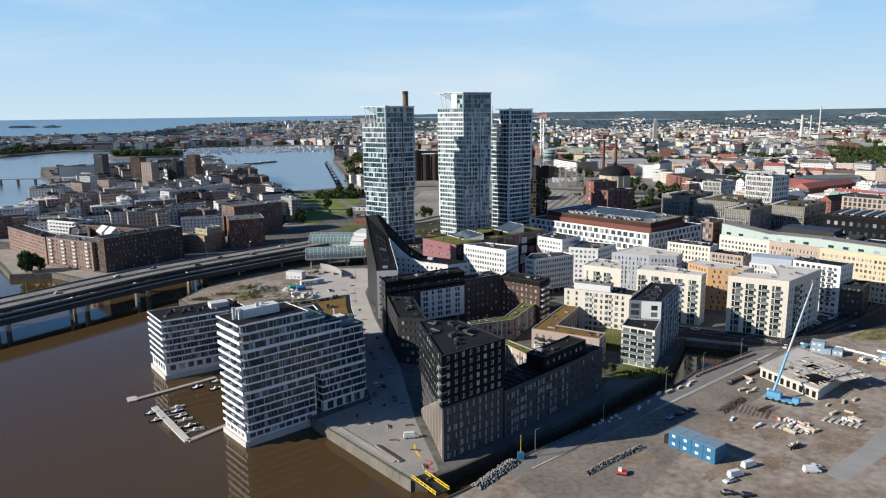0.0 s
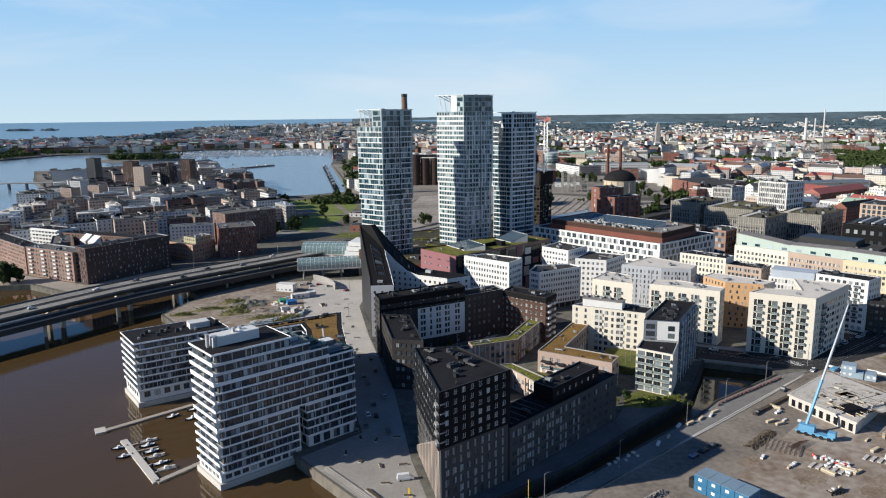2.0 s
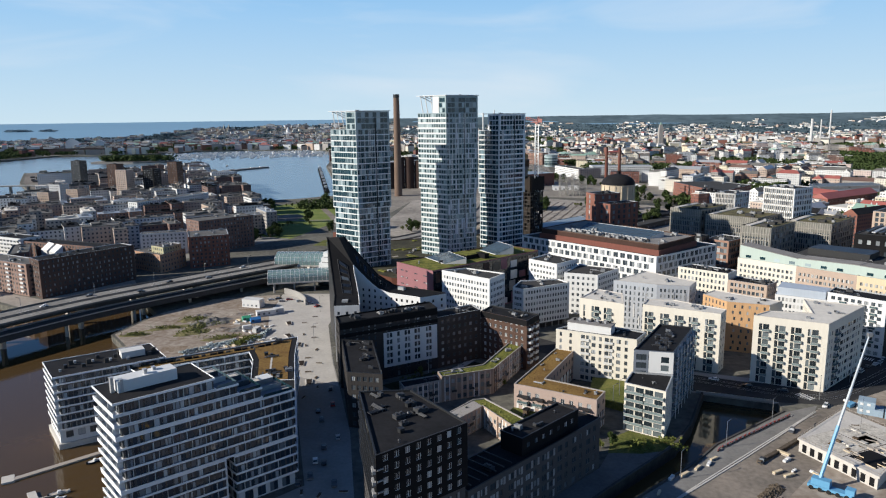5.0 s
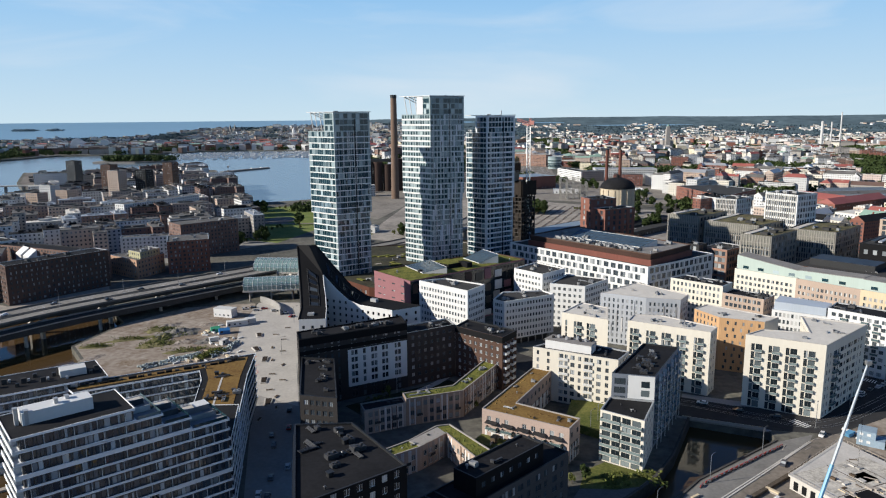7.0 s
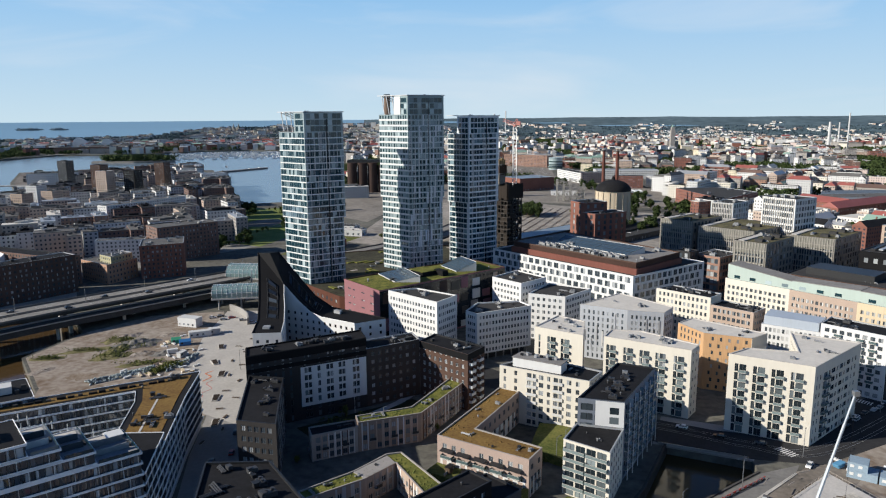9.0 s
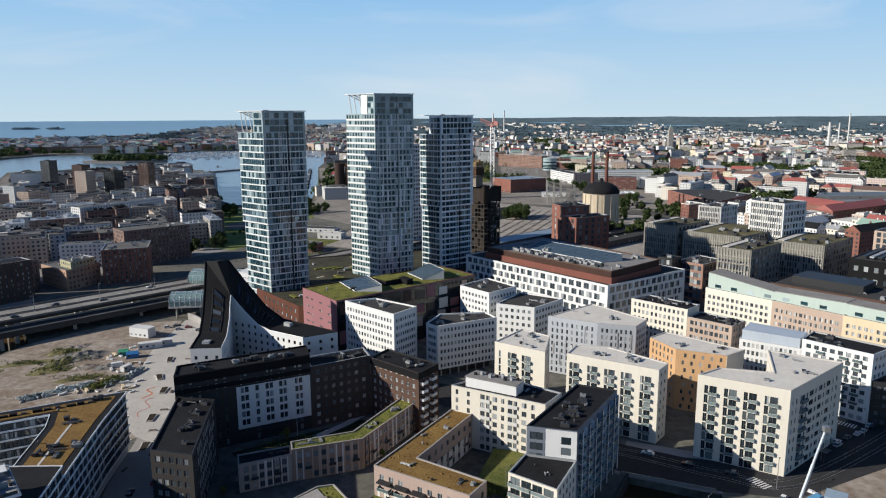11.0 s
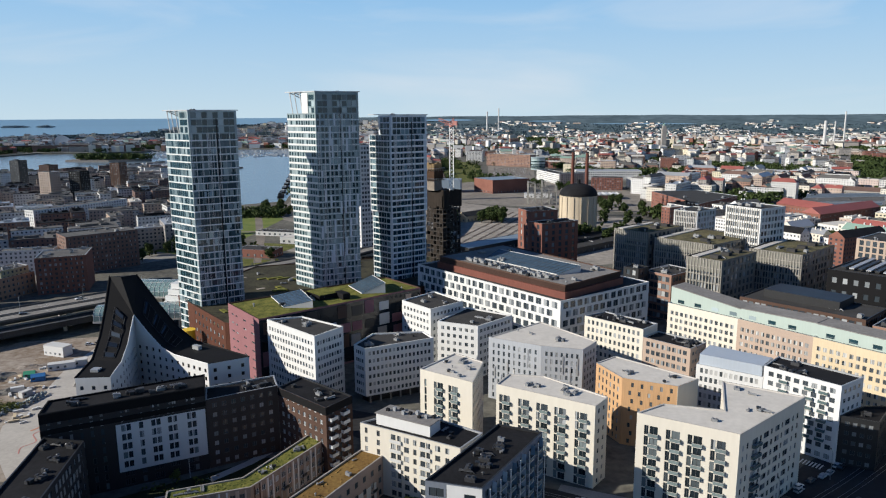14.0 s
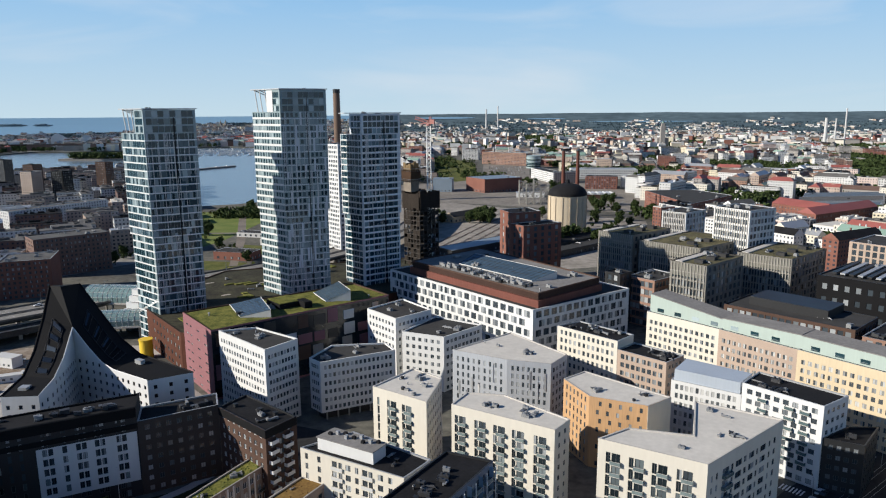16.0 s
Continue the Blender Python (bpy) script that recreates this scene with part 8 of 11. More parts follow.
V, F, n = [], [], 70
for k in range(n + 1):
    a = -36 + 33 * k / n
    for j in range(9):
        r = 3500 + (shore_end(a) + 25 * math.sin(k * 1.7) - 3500) * j / 8
        V.append((r * math.sin(radians(a)), r * math.cos(radians(a)), sea_rise(r) + 0.8 - 4 * (j == 8)))
F = [(k * 9 + j, k * 9 + j + 1, k * 9 + j + 10, k * 9 + j + 9) for k in range(n) for j in range(8)]
part("ground_headland", (V, F), MATS["far_shore_ground"], None, "far grey-green headland beyond the bay", kind="structure")["category"] = "ground"
V, F, I, TV, TF = [], [], [], [], []
rnd = random.Random(77)
for k in range(2600):
    a = rnd.uniform(-35, -3.5)
    r = 3560 + (shore_end(a) - 3590) * rnd.random() ** 1.15
    c = (r * math.sin(radians(a)), r * math.cos(radians(a)))
    g = noise.noise((a * 0.55, r * 0.006, 4.0)) + (0.16 if a > -19 else -0.10)
    if g > -0.05 and r < shore_end(a) - 40:
        house_geo(c, radians(a) * -1 + rnd.choice((0, 0, math.pi / 2)) + rnd.uniform(-0.2, 0.2), rnd.uniform(8, 22), rnd.uniform(5, 9), rnd.uniform(7, 15) + 9 * (rnd.random() < 0.05), rnd.choice((0, 0, 1, 1, 2, 2, 4, 5, 9, 11)), rnd.choice((0, 1, 1, 4, 5, 2, 3)), False, rnd, V, F, I, False, None, sea_rise(r))
    else:
        for j in range(3):
            x, y, s = c[0] + rnd.uniform(-25, 25), c[1] + rnd.uniform(-25, 25), sea_rise(r)
            leaf_clumps(7, lambda q, x=x, y=y, s=s: (x + q.gauss(0, 10), y + q.gauss(0, 10), s + q.uniform(1, 8)), rnd, 4.5, TV, TF)
part("headland_town", (V, F), TOWN_M, None, "dense pale town on the far headland", I, "stuff")["category"] = "town"
part("headland_woods", (TV, TF), MATS["hazed_far_leaves"], None, "dark trees among the houses on the headland", None, "stuff")["category"] = "trees"
# twin spires and a white domed church above the headland roofs
for a, r, dx in ((-16.6, 4200, 0), (-16.25, 4210, 0)):
    x, y, z = r * math.sin(radians(a)), r * math.cos(radians(a)), sea_rise(r)
    e = thing("church_spire", "slim dark church spire on the far headland", "church", (x, y, z), "spires on the headland")
    part("tower", box(x - 6, x + 6, y - 6, y + 6, z - 2, z + 24), STONEGREY, e)
    part("spire", tube((x, y, z + 24), (x, y, z + 50), 7, 0.4, 8), DARKMETAL, e)
x, y = 4000 * math.sin(radians(-11.9)), 4000 * math.cos(radians(-11.9))
z = sea_rise(4000)
e = thing("domed_church", "white domed church on the far headland", "church", (x, y, z))
part("nave", box(x - 20, x + 20, y - 14, y + 14, z - 2, z + 20), WHITE, e)
part("drum", tube((x, y, z + 20), (x, y, z + 34), 9, 9, 12), WHITE, e)
part("dome", tube((x, y, z + 34), (x, y, z + 48), 9, 1.0, 12), PALE, e)
for a, r, w, h in ((-9.0, 4300, 16, 24), (-8.3, 4350, 12, 30), (-7.2, 4380, 18, 26), (-6.2, 4420, 14, 30), (-10.2, 4250, 16, 20)):
    x, y, z = r * math.sin(radians(a)), r * math.cos(radians(a)), sea_rise(r)
    e = thing("tower_block", "pale slab block on the far headland", "apartment building", (x, y, z), "slab blocks on the headland")
    part("wall", box(x - w, x + w, y - 7, y + 7, z - 2, z + h), rnd.choice((PALE, WHITE)), e)
    part("roof", box(x - w - 0.4, x + w + 0.4, y - 7.4, y + 7.4, z + h, z + h + 1.2), GREYROOF, e)

# wooded skerries out at sea
for a0, a1, r in ((-30.9, -29.4, 4480), (-28.8, -27.9, 4470)):
    TV, TF = [], []
    for k in range(int((a1 - a0) * 70)):
        s = rnd.random()
        a, h = radians(a0 + (a1 - a0) * s), 7 * math.sin(math.pi * s) + 2
        rr = r + rnd.uniform(-25, 25)
        zz = 105 * (0.30 + 0.35 * (rr - 4100) / 400 if rr < 4500 else 0.65 + 0.35 * (rr - 4500) / 300)
        leaf_clumps(3, lambda q: (rr * math.sin(a) + q.gauss(0, 5), rr * math.cos(a) + q.gauss(0, 5), zz + q.uniform(-1, h)), rnd, 4.0, TV, TF)
    # paler, bluer leaves: sea haze is put into their colour
    part("skerry_woods", (TV, TF), mat("hazed_skerry_leaves", (0.15, 0.21, 0.25), 0.95, vary=0.3, bump=0), None, "low wooded skerry out at sea, hazed blue in its colour", None, "stuff")["category"] = "island"

# ---- trees ----


def make_tree(name, label, height, spread, m, seed, n=420):
    rnd = random.Random(seed)
    e = thing(name, label, "tree", (0, 0, 0), "town trees")
    V, F = tube((0, 0, 0), (0.1, 0, height * 0.45), height * 0.03, height * 0.02, 7)
    for k in range(5):
        a = k * 1.26
        tube((0.1, 0, height * (0.3 + 0.04 * k)), (spread * 0.6 * math.cos(a), spread * 0.6 * math.sin(a), height * (0.55 + 0.06 * k)), height * 0.014, height * 0.005, 5, V, F)
    part("trunk", (V, F), BARK, e)
    lobes = [(rnd.uniform(-0.5, 0.5) * spread, rnd.uniform(-0.5, 0.5) * spread, height * rnd.uniform(0.28, 0.82), spread * rnd.uniform(0.4, 0.7)) for k in range(11)]

    def shape(r):
        x, y, z, q = r.choice(lobes)
        d = Vector((r.gauss(0, 1), r.gauss(0, 1), r.gauss(0, 1))).normalized() * q * r.uniform(0.6, 1.0)
        return (x + d.x, y + d.y, max(height * 0.1, z + d.z * 0.9))
    V, F = [], []
    leaf_clumps(n, shape, rnd, height * 0.055, V, F)
    part("crown", (V, F), m, e)
    return e


TA = make_tree("tree", "dark green broad-leaved tree", 11, 4.2, LEAF, 1, 560)
TB = make_tree("tree", "light green young tree", 7, 2.4, LEAF_Y, 2, 260)
TC = make_tree("tree", "tall full dark green tree", 15, 5.5, LEAF, 3, 680)
TA.scale = (0.5, 0.5, 0.5)
TA.location, TB.location, TC.location = (79, 312, GROUND), (19, 371, GROUND), (-160, 800, GROUND)
rnd = random.Random(31)
for x, y in ((86, 308), (92, 309), (99, 312), (74, 309), (69, 304), (47, 333), (53, 330), (60, 326), (27, 326), (21, 340), (44, 372), (82, 344), (95, 350), (-5, 345), (30, 300), (42, 328)):
    copy_thing(TB, pose(x, y, GROUND, 0, 0, rnd.uniform(0, 360)) @ Matrix.Scale(rnd.uniform(0.4, 0.65), 4))
for k in range(16):
    x, y = rnd.uniform(-165, -120), rnd.uniform(1030, 1100)
    copy_thing(rnd.choice((TA, TC)), pose(x, y, GROUND, 0, 0, rnd.uniform(0, 360)) @ Matrix.Scale(rnd.uniform(0.7, 1.1), 4))
for x0, y0, sx, sy, n in ((235, 860, 30, 20, 10), (190, 830, 25, 15, 8), (290, 850, 40, 30, 12), (-310, 1130, 40, 40, 12), (-320, 548, 12, 4, 4), (-170, 780, 20, 30, 8), (420, 860, 40, 40, 14), (330, 780, 30, 20, 6), (270, 960, 30, 25, 12), (92, 978, 5, 10, 5), (133, 984, 17, 18, 20), (214, 1365, 24, 28, 20), (268, 1290, 16, 14, 6), (300, 1095, 18, 40, 12), (236, 962, 5, 6, 3), (330, 1010, 14, 14, 8)):
    for k in range(n):
        x, y = x0 + rnd.uniform(-sx, sx), y0 + rnd.uniform(-sy, sy)
        if inside((x, y), LAND[::-1]):
            copy_thing(rnd.choice((TA, TC, TC)), pose(x, y, GROUND, 0, 0, rnd.uniform(0, 360)) @ Matrix.Scale(rnd.uniform(0.7, 1.15), 4))
V, F = [], []
for c in WOODSPOTS:
    for k in range(7):
        x, y, s = c[0] + rnd.uniform(-20, 20), c[1] + rnd.uniform(-18, 18), rnd.uniform(4, 7)
        leaf_clumps(18, lambda q, x=x, y=y, s=s: (x + q.gauss(0, s * 0.6), y + q.gauss(0, s * 0.6), GROUND + 3 + q.uniform(0, 10)), rnd, 2.6, V, F)
part("far_trees", (V, F), LEAF, None, "dark green tree tops between distant houses", None, "stuff")["category"] = "trees"
# low huts, heaps and scrub on the building land by the bay
SPIT = [(-560, 1760), (-850, 1762), (-940, 1722), (-815, 1490), (-692, 1310), (-648, 1400), (-612, 1560)]
V, F, TV, TF = [], [], [], []
while len(V) < 8 * 170:
    c = (rnd.uniform(-940, -560), rnd.uniform(1310, 1760))
    if inside(c, SPIT):
        a = rnd.choice((0.4, 1.97))
        obox(c, (math.cos(a), math.sin(a)), 0, rnd.uniform(5, 22), 0, rnd.uniform(3, 9), GROUND, GROUND + rnd.choice((1.5, 2.6, 3.5, 6)), V, F)
        leaf_clumps(6, lambda q, c=c: (c[0] + 14 + q.gauss(0, 4), c[1] + q.gauss(0, 4), GROUND + q.uniform(0.5, 4)), rnd, 2.2, TV, TF)
part("site_huts", (V, F), pane_mat("mixed_hut_paint", (0.07, 0.065, 0.06), (0.48, 0.47, 0.45), 0.4, 0.7), None, "grey and pale huts and stacks on the building land", None, "stuff")["category"] = "huts"
part("site_scrub", (TV, TF), LEAF, None, "scrub on the building land by the bay", None, "stuff")["category"] = "shrubs"
for x, y, l, w, h in ((-735, 1420, 22, 8, 22), (-690, 1400, 20, 8, 24), (-705, 1480, 24, 8, 20), (-655, 1450, 20, 8, 26), (-660, 1540, 22, 8, 22)):
    k = rnd.choice((0, 2, 9, 5))
    town_thing((x, y), 0.45, l, w, h, k, 1, False, rnd, COLOUR[k] + " apartment block with a grey flat roof on the island", "island blocks", "island_block", "apartment building")
# wooded islet in the bay
part("islet", prism([(-1010, 2130), (-880, 2115), (-770, 2140), (-790, 2180), (-900, 2200), (-1000, 2180)], -4, 3), RUBBLE, None, "low wooded islet in the bay", None, "structure")["category"] = "island"
V, F = [], []
for k in range(90):
    x, y = rnd.uniform(-995, -785), rnd.uniform(2130, 2180)
    leaf_clumps(18, lambda q, x=x, y=y: (x + q.gauss(0, 5), y + q.gauss(0, 5), 5 + q.uniform(0, 14)), rnd, 3.2, V, F)
part("islet_wood", (V, F), LEAF, None, "dense trees on the islet", None, "stuff")["category"] = "trees"
pr = thing("breakwater", "low stone breakwater with moored boats", "pier", (-470, 1820, -2))
part("mole", obox((-511, 1747), Vector((0.5, 0.86)).normalized(), 0, 150, -6, 6, -4, 1.2), RUBBLE, pr)
lb = thing("low_bridge", "low bridge across the bay", "bridge", (-800, 1310, -2))
part("deck", obox((-690, 1324), (-0.992, -0.13), 0, 420, -6, 6, 9, 10.5), CONCRETE, lb)
for k in range(0, 420, 30):
    part("pier", obox((-690, 1324), (-0.992, -0.13), k, k + 2, -4, 4, -5, 9), CONCRETE, lb)
# masts and towers on the horizon
for az, dist, hh, rad, lbl in ((27.75, 2914, 126, 3, "pale slender stadium tower"), (27.2, 2914, 94, 3, "pale thin distant chimney"), (26.64, 2914, 96, 5.5, "pale distant tower block"), (4.06, 4087, 152, 4, "tall pale power station chimney"), (3.2, 4087, 136, 5, "brown power station chimney")):
    a = radians(az)
    e = thing("far_tower", lbl, "tower", (dist * math.sin(a), dist * math.cos(a), 2))
    part("shaft", tube((dist * math.sin(a), dist * math.cos(a), 0), (dist * math.sin(a), dist * math.cos(a), hh), rad, rad * 0.8, 10), PALE if rad < 6 else STONEGREY, e)
x, y = 2606 * math.sin(radians(16.59)), 2606 * math.cos(radians(16.59))
e = thing("church_tower", "square grey stone church tower with a stepped top", "church", (x, y, 2))
part("tower", box(x - 7, x + 7, y - 7, y + 7, GROUND, 74), STONEGREY, e)
part("belfry", box(x - 5, x + 5, y - 5, y + 5, 74, 84), STONEGREY, e)
part("spire", tube((x, y, 84), (x, y, 92), 4.5, 0.6, 8), ROOFS[6], e)
part("nave", box(x - 14, x + 22, y + 6, y + 40, GROUND, 38), STONEGREY, e)

# ---- docks and boats ----
dk = thing("floating_dock", "L-shaped grey floating dock with boat fingers", "dock", (-105, 270, -2))
part("walkway", obox((-98, 255.5), (0.62, 0.785), 0, 18, -1.1, 1.1, -2.3, -1.35), PLANK, dk)
part("walkway", obox((-98, 255.5), (-0.62, 0.785), 0, 42, -1.3, 1.3, -2.3, -1.35), LIGHTCONC, dk)
for k in range(5):
    part("finger", obox((-98 - 0.62 * (8 + 7 * k), 255.5 + 0.785 * (8 + 7 * k)), (0.86, 0.51), 0, 9, -0.35, 0.35, -2.2, -1.5), PLANK, dk)
d2 = thing("floating_dock", "long grey floating dock between the houses", "dock", (-125, 308, -2))
part("walkway", obox((-136, 297), (0.73, 0.68), 0, 38, -1.2, 1.2, -2.3, -1.35), PLANK, d2)
part("head", obox((-138, 298.5), (0.5, -0.86), -1.5, 4, -2, 2, -2.3, -1.3), LIGHTCONC, d2)


def make_boat(label, L, hullm, cabin):
    e = thing("motor_boat", label, "boat", (0, 0, 0), "moored boats")
    V, F = [], []
    secs = [(-L / 2, 0.9, 0.0), (-L / 4, 1.1, 0.0), (L / 8, 1.05, 0.05), (L * 0.33, 0.7, 0.15), (L / 2, 0.05, 0.35)]
    for x, w, z in secs:
        V += [(x, -w, 0.75 + z), (x, -w * 0.6, -0.2), (x, w * 0.6, -0.2), (x, w, 0.75 + z)]
    for k in range(4):
        a = 4 * k
        for j in range(3):
            F.append((a + j, a + j + 1, a + j + 5, a + j + 4))
    F += [(3, 2, 1, 0)]
    part("hull", (V, F), hullm, e)
    V, F = [], []
    for x, w, z in secs:
        V += [(x, -w * 0.92, 0.62 + z), (x, w * 0.92, 0.62 + z)]
    part("deck", (V, [(2 * k, 2 * k + 2, 2 * k + 3, 2 * k + 1) for k in range(4)]), cabin, e)
    V, F = box(-L * 0.12, L * 0.14, -0.7, 0.7, 0.6, 1.45)
    for j in (4, 7):
        V[j] = (V[j][0] + 0.25, V[j][1] * 0.8, V[j][2])
    for j in (5, 6):
        V[j] = (V[j][0] - 0.5, V[j][1] * 0.8, V[j][2])
    part("cabin", (V, F), FRAME_W, e)
    part("windscreen", box(L * 0.02, L * 0.08, -0.72, 0.72, 1.0, 1.3), PANE, e)
    part("engine", box(-L / 2 - 0.5, -L / 2, -0.25, 0.25, 0.1, 1.0), BLACKMETAL, e)
    return e


BO = [make_boat("white motor boat with a small cabin", 6.5, FRAME_W, PLANK), make_boat("dark blue motor boat at its mooring", 5.5, mat("navy_hull", (0.02, 0.03, 0.06), 0.3), FRAME_W)]
BO[0].location, BO[0].rotation_euler = (-98.5, 265.5, WATERZ - 0.1), (0, 0, 0.6)
BO[1].location, BO[1].rotation_euler = (-102, 269.5, WATERZ - 0.1), (0, 0, 0.6)
for x, y, a, k in ((-106, 275, 32, 0), (-109, 279, 34, 1), (-112.5, 284, 30, 1), (-118, 275, 215, 1), (-123, 282, 212, 1), (-114, 288, 32, 0), (-106, 318, 25, 1), (-113, 311, 45, 1), (-104, 309, 40, 1), (-470, 1850, 60, 0), (-455, 1880, 60, 1), (-700, 2000, 20, 0), (-560, 1950, 100, 0)):
    copy_thing(BO[k], pose(x, y, WATERZ - 0.1, 0, 0, a) @ Matrix.Scale(1.0 if y < 400 else 2.5, 4))
# marina in front of the far shore: many small white hulls
V, F = [], []
rnd = random.Random(8)
for k in range(1100):
    az, r = radians(rnd.uniform(-20.5, -9.0)), 2370 + 440 * rnd.random() ** 0.7
    x, y = r * math.sin(az), r * math.cos(az)
    if inside((x, y), LAND[::-1]) or noise.noise((x * 0.012, y * 0.02, 2.0)) < -0.15:
        continue
    a, L = rnd.choice((0.3, 1.87)) + rnd.uniform(-0.15, 0.15), rnd.uniform(3.5, 7.5)
    obox((x, y), (math.cos(a), math.sin(a)), -L, L, -1.5, 1.5, -2.2, rnd.uniform(-0.5, 0.8), V, F)
    obox((x, y), (math.cos(a), math.sin(a)), -L * 0.3, L * 0.4, -1.1, 1.1, -0.6, rnd.uniform(0.6, 2.4), V, F)
part("far_marina", (V, F), WHITE, None, "many small white moored boats far away", None, "stuff")["category"] = "boats"
# hall-shaped stand-in for a white ship behind the far quay, dark sheds before it
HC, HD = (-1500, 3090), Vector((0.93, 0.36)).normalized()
fy = thing("harbour_hall", "long white hall-shaped stand-in for a ship, with two arched peaks, beyond the bay", "hall", (-1500, 3090, 2))
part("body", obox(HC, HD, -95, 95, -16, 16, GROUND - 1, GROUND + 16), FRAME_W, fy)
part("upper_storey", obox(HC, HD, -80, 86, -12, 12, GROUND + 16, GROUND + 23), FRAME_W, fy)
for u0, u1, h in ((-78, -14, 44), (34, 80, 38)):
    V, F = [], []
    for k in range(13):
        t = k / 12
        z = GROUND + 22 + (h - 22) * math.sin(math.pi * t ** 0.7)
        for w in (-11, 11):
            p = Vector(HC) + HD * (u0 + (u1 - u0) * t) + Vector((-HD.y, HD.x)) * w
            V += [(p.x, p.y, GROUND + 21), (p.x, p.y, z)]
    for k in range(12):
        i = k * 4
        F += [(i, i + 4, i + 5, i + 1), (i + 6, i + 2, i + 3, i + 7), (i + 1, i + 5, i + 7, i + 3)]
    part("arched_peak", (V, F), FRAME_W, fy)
for x, y, l, h, m in ((-1330, 2640, 70, 20, QUAYBRICK), (-1190, 2600, 60, 18, STONEGREY), (-1480, 2700, 80, 17, BROWNBRICK), (-1090, 2650, 50, 20, QUAYBRICK), (-1700, 2500, 60, 12, PALE)):
    e = thing("harbour_shed", "long dark harbour warehouse on the far quay", "warehouse", (x, y, 2), "far harbour warehouses")
    part("wall", obox((x, y), HD, -l, l, -14, 14, GROUND - 1, GROUND + h), m, e)
    part("roof", obox((x, y), HD, -l - 1, l + 1, -15, 15, GROUND + h, GROUND + h + 1.2), GREYROOF, e)

# ---- quay, stairs and small bridge ----
qd = (Vector((-9.7, 216.8)) - Vector((-51, 266))).normalized()
qw = thing("quay_wall", "pale concrete quay wall with wide steps", "quay", (-30, 236, -2))
part("wall", obox((-51, 266), qd, 0, 64, -0.7, 0.0, -5, GROUND + 0.15), mat("stained_quay_concrete", (0.15, 0.135, 0.115), 0.9, vary=0.3, big=0.15, fine=0.8, streak=0.3), qw)
for k in range(3):
    part("step", obox((-51, 266), qd, 14, 50, 2.2 + k * 0.6, 2.8 + k * 0.6, GROUND, GROUND + 0.14 * (k + 1)), PAVING, qw)
cw = thing("canal_wall", "grey stone canal wall", "quay", (60, 262, -2))
BANK = [(-5, 216.5), (4, 222.5), (24, 239.5), (46, 255.5), (73, 283), (101, 310), (113, 328), (130, 362)]
part("wall", strip(BANK, -0.5, 0.3, -5, GROUND + 0.7), DARKSTONE, cw)
part("coping", strip(BANK, -0.6, 0.4, GROUND + 0.7, GROUND + 0.85), DARKCONC, cw)
cw2 = thing("canal_wall", "low concrete canal edge beside the road", "quay", (100, 275, -2))
part("wall", strip([(0, 204.5), (8, 211), (20, 224.5), (30, 234), (52, 251.5), (88, 283.5), (104, 297), (117, 311.5), (156, 341)], -0.4, 0.4, -5, GROUND + 0.3), DARKCONC, cw2)
part("kerb", strip([(30.8, 223.8), (74, 259.7), (99.6, 282), (168, 340)], -0.25, 0.25, GROUND, GROUND + 0.22), LIGHTCONC, cw2)
yb = thing("bailey_bridge", "yellow steel temporary bridge over the canal mouth", "bridge", (-2, 213, 2))
part("deck", obox((-9.6, 217.9), (0.585, -0.811), -0.5, 13.2, 0.3, 5.0, GROUND - 0.2, GROUND + 0.2), DARKMETAL, yb)
for w in (0.0, 5.3):
    for z in (0.25, 1.15):
        part("chord", obox((-9.6, 217.9), (0.585, -0.811), -0.5, 13.2, w - 0.15, w + 0.15, GROUND + z, GROUND + z + 0.22), YELLOW, yb)
    for k in range(7):
        part("post", obox((-9.6, 217.9), (0.585, -0.811), -0.5 + 2.25 * k, -0.3 + 2.25 * k, w - 0.12, w + 0.12, GROUND + 0.25, GROUND + 1.25), YELLOW, yb)
bc = thing("canal_bridge", "low concrete street bridge over the canal", "bridge", (144, 356, 2))
part("deck", obox((128, 364), (0.93, -0.37), -2, 33, -3, 24, GROUND - 0.6, GROUND + 0.024), CONCRETE, bc)
part("railing", obox((128, 364), (0.93, -0.37), 0, 31, -3, -2.8, GROUND + 0.03, GROUND + 1.1), STEEL, bc)
for k in range(14):
    part("baluster", obox((128, 364), (0.93, -0.37), 1 + k * 2.2, 1.15 + k * 2.2, -3.02, -2.78, GROUND + 0.03, GROUND + 1.25), STEEL, bc)
pe = thing("planter_bench", "long concrete planter with timber top", "planter", (-14, 232, 2))
part("body", obox((-23.8, 242), (0.615, -0.788), 0, 15.6, -0.8, 0.8, GROUND, GROUND + 0.6), CONCRETE, pe)
part("seat", obox((-23.8, 242), (0.615, -0.788), 0.3, 15.3, -0.5, 0.5, GROUND + 0.6, GROUND + 0.75), BARK, pe)
BEN = thing("street_bench", "low concrete block bench on the paving", "bench", (0, 0, 0), "block benches")
part("base", box(-1.6, 1.6, -0.5, 0.5, 0, 0.35), LIGHTCONC, BEN)
part("seat", box(-1.5, 1.5, -0.45, 0.45, 0.35, 0.48), BARK, BEN)
BEN.location = (-18, 246, GROUND)
rnd = random.Random(12)
for x, y in ((-28, 262), (-34, 268), (-20.6, 258), (-12.7, 258.8), (-23.9, 278), (-16.3, 280.2), (-30, 280), (-45, 360), (-41, 372), (-44, 384), (-49, 392), (-46, 404), (-53, 412), (-51, 425), (-58, 432), (-56, 446), (-63, 452), (-60, 466), (-67, 475), (-63, 488), (-10, 238), (-6, 226)):
    copy_thing(BEN, pose(x, y, GROUND + 0.02, 0, 0, rnd.choice((0, 10, 100, 80))))
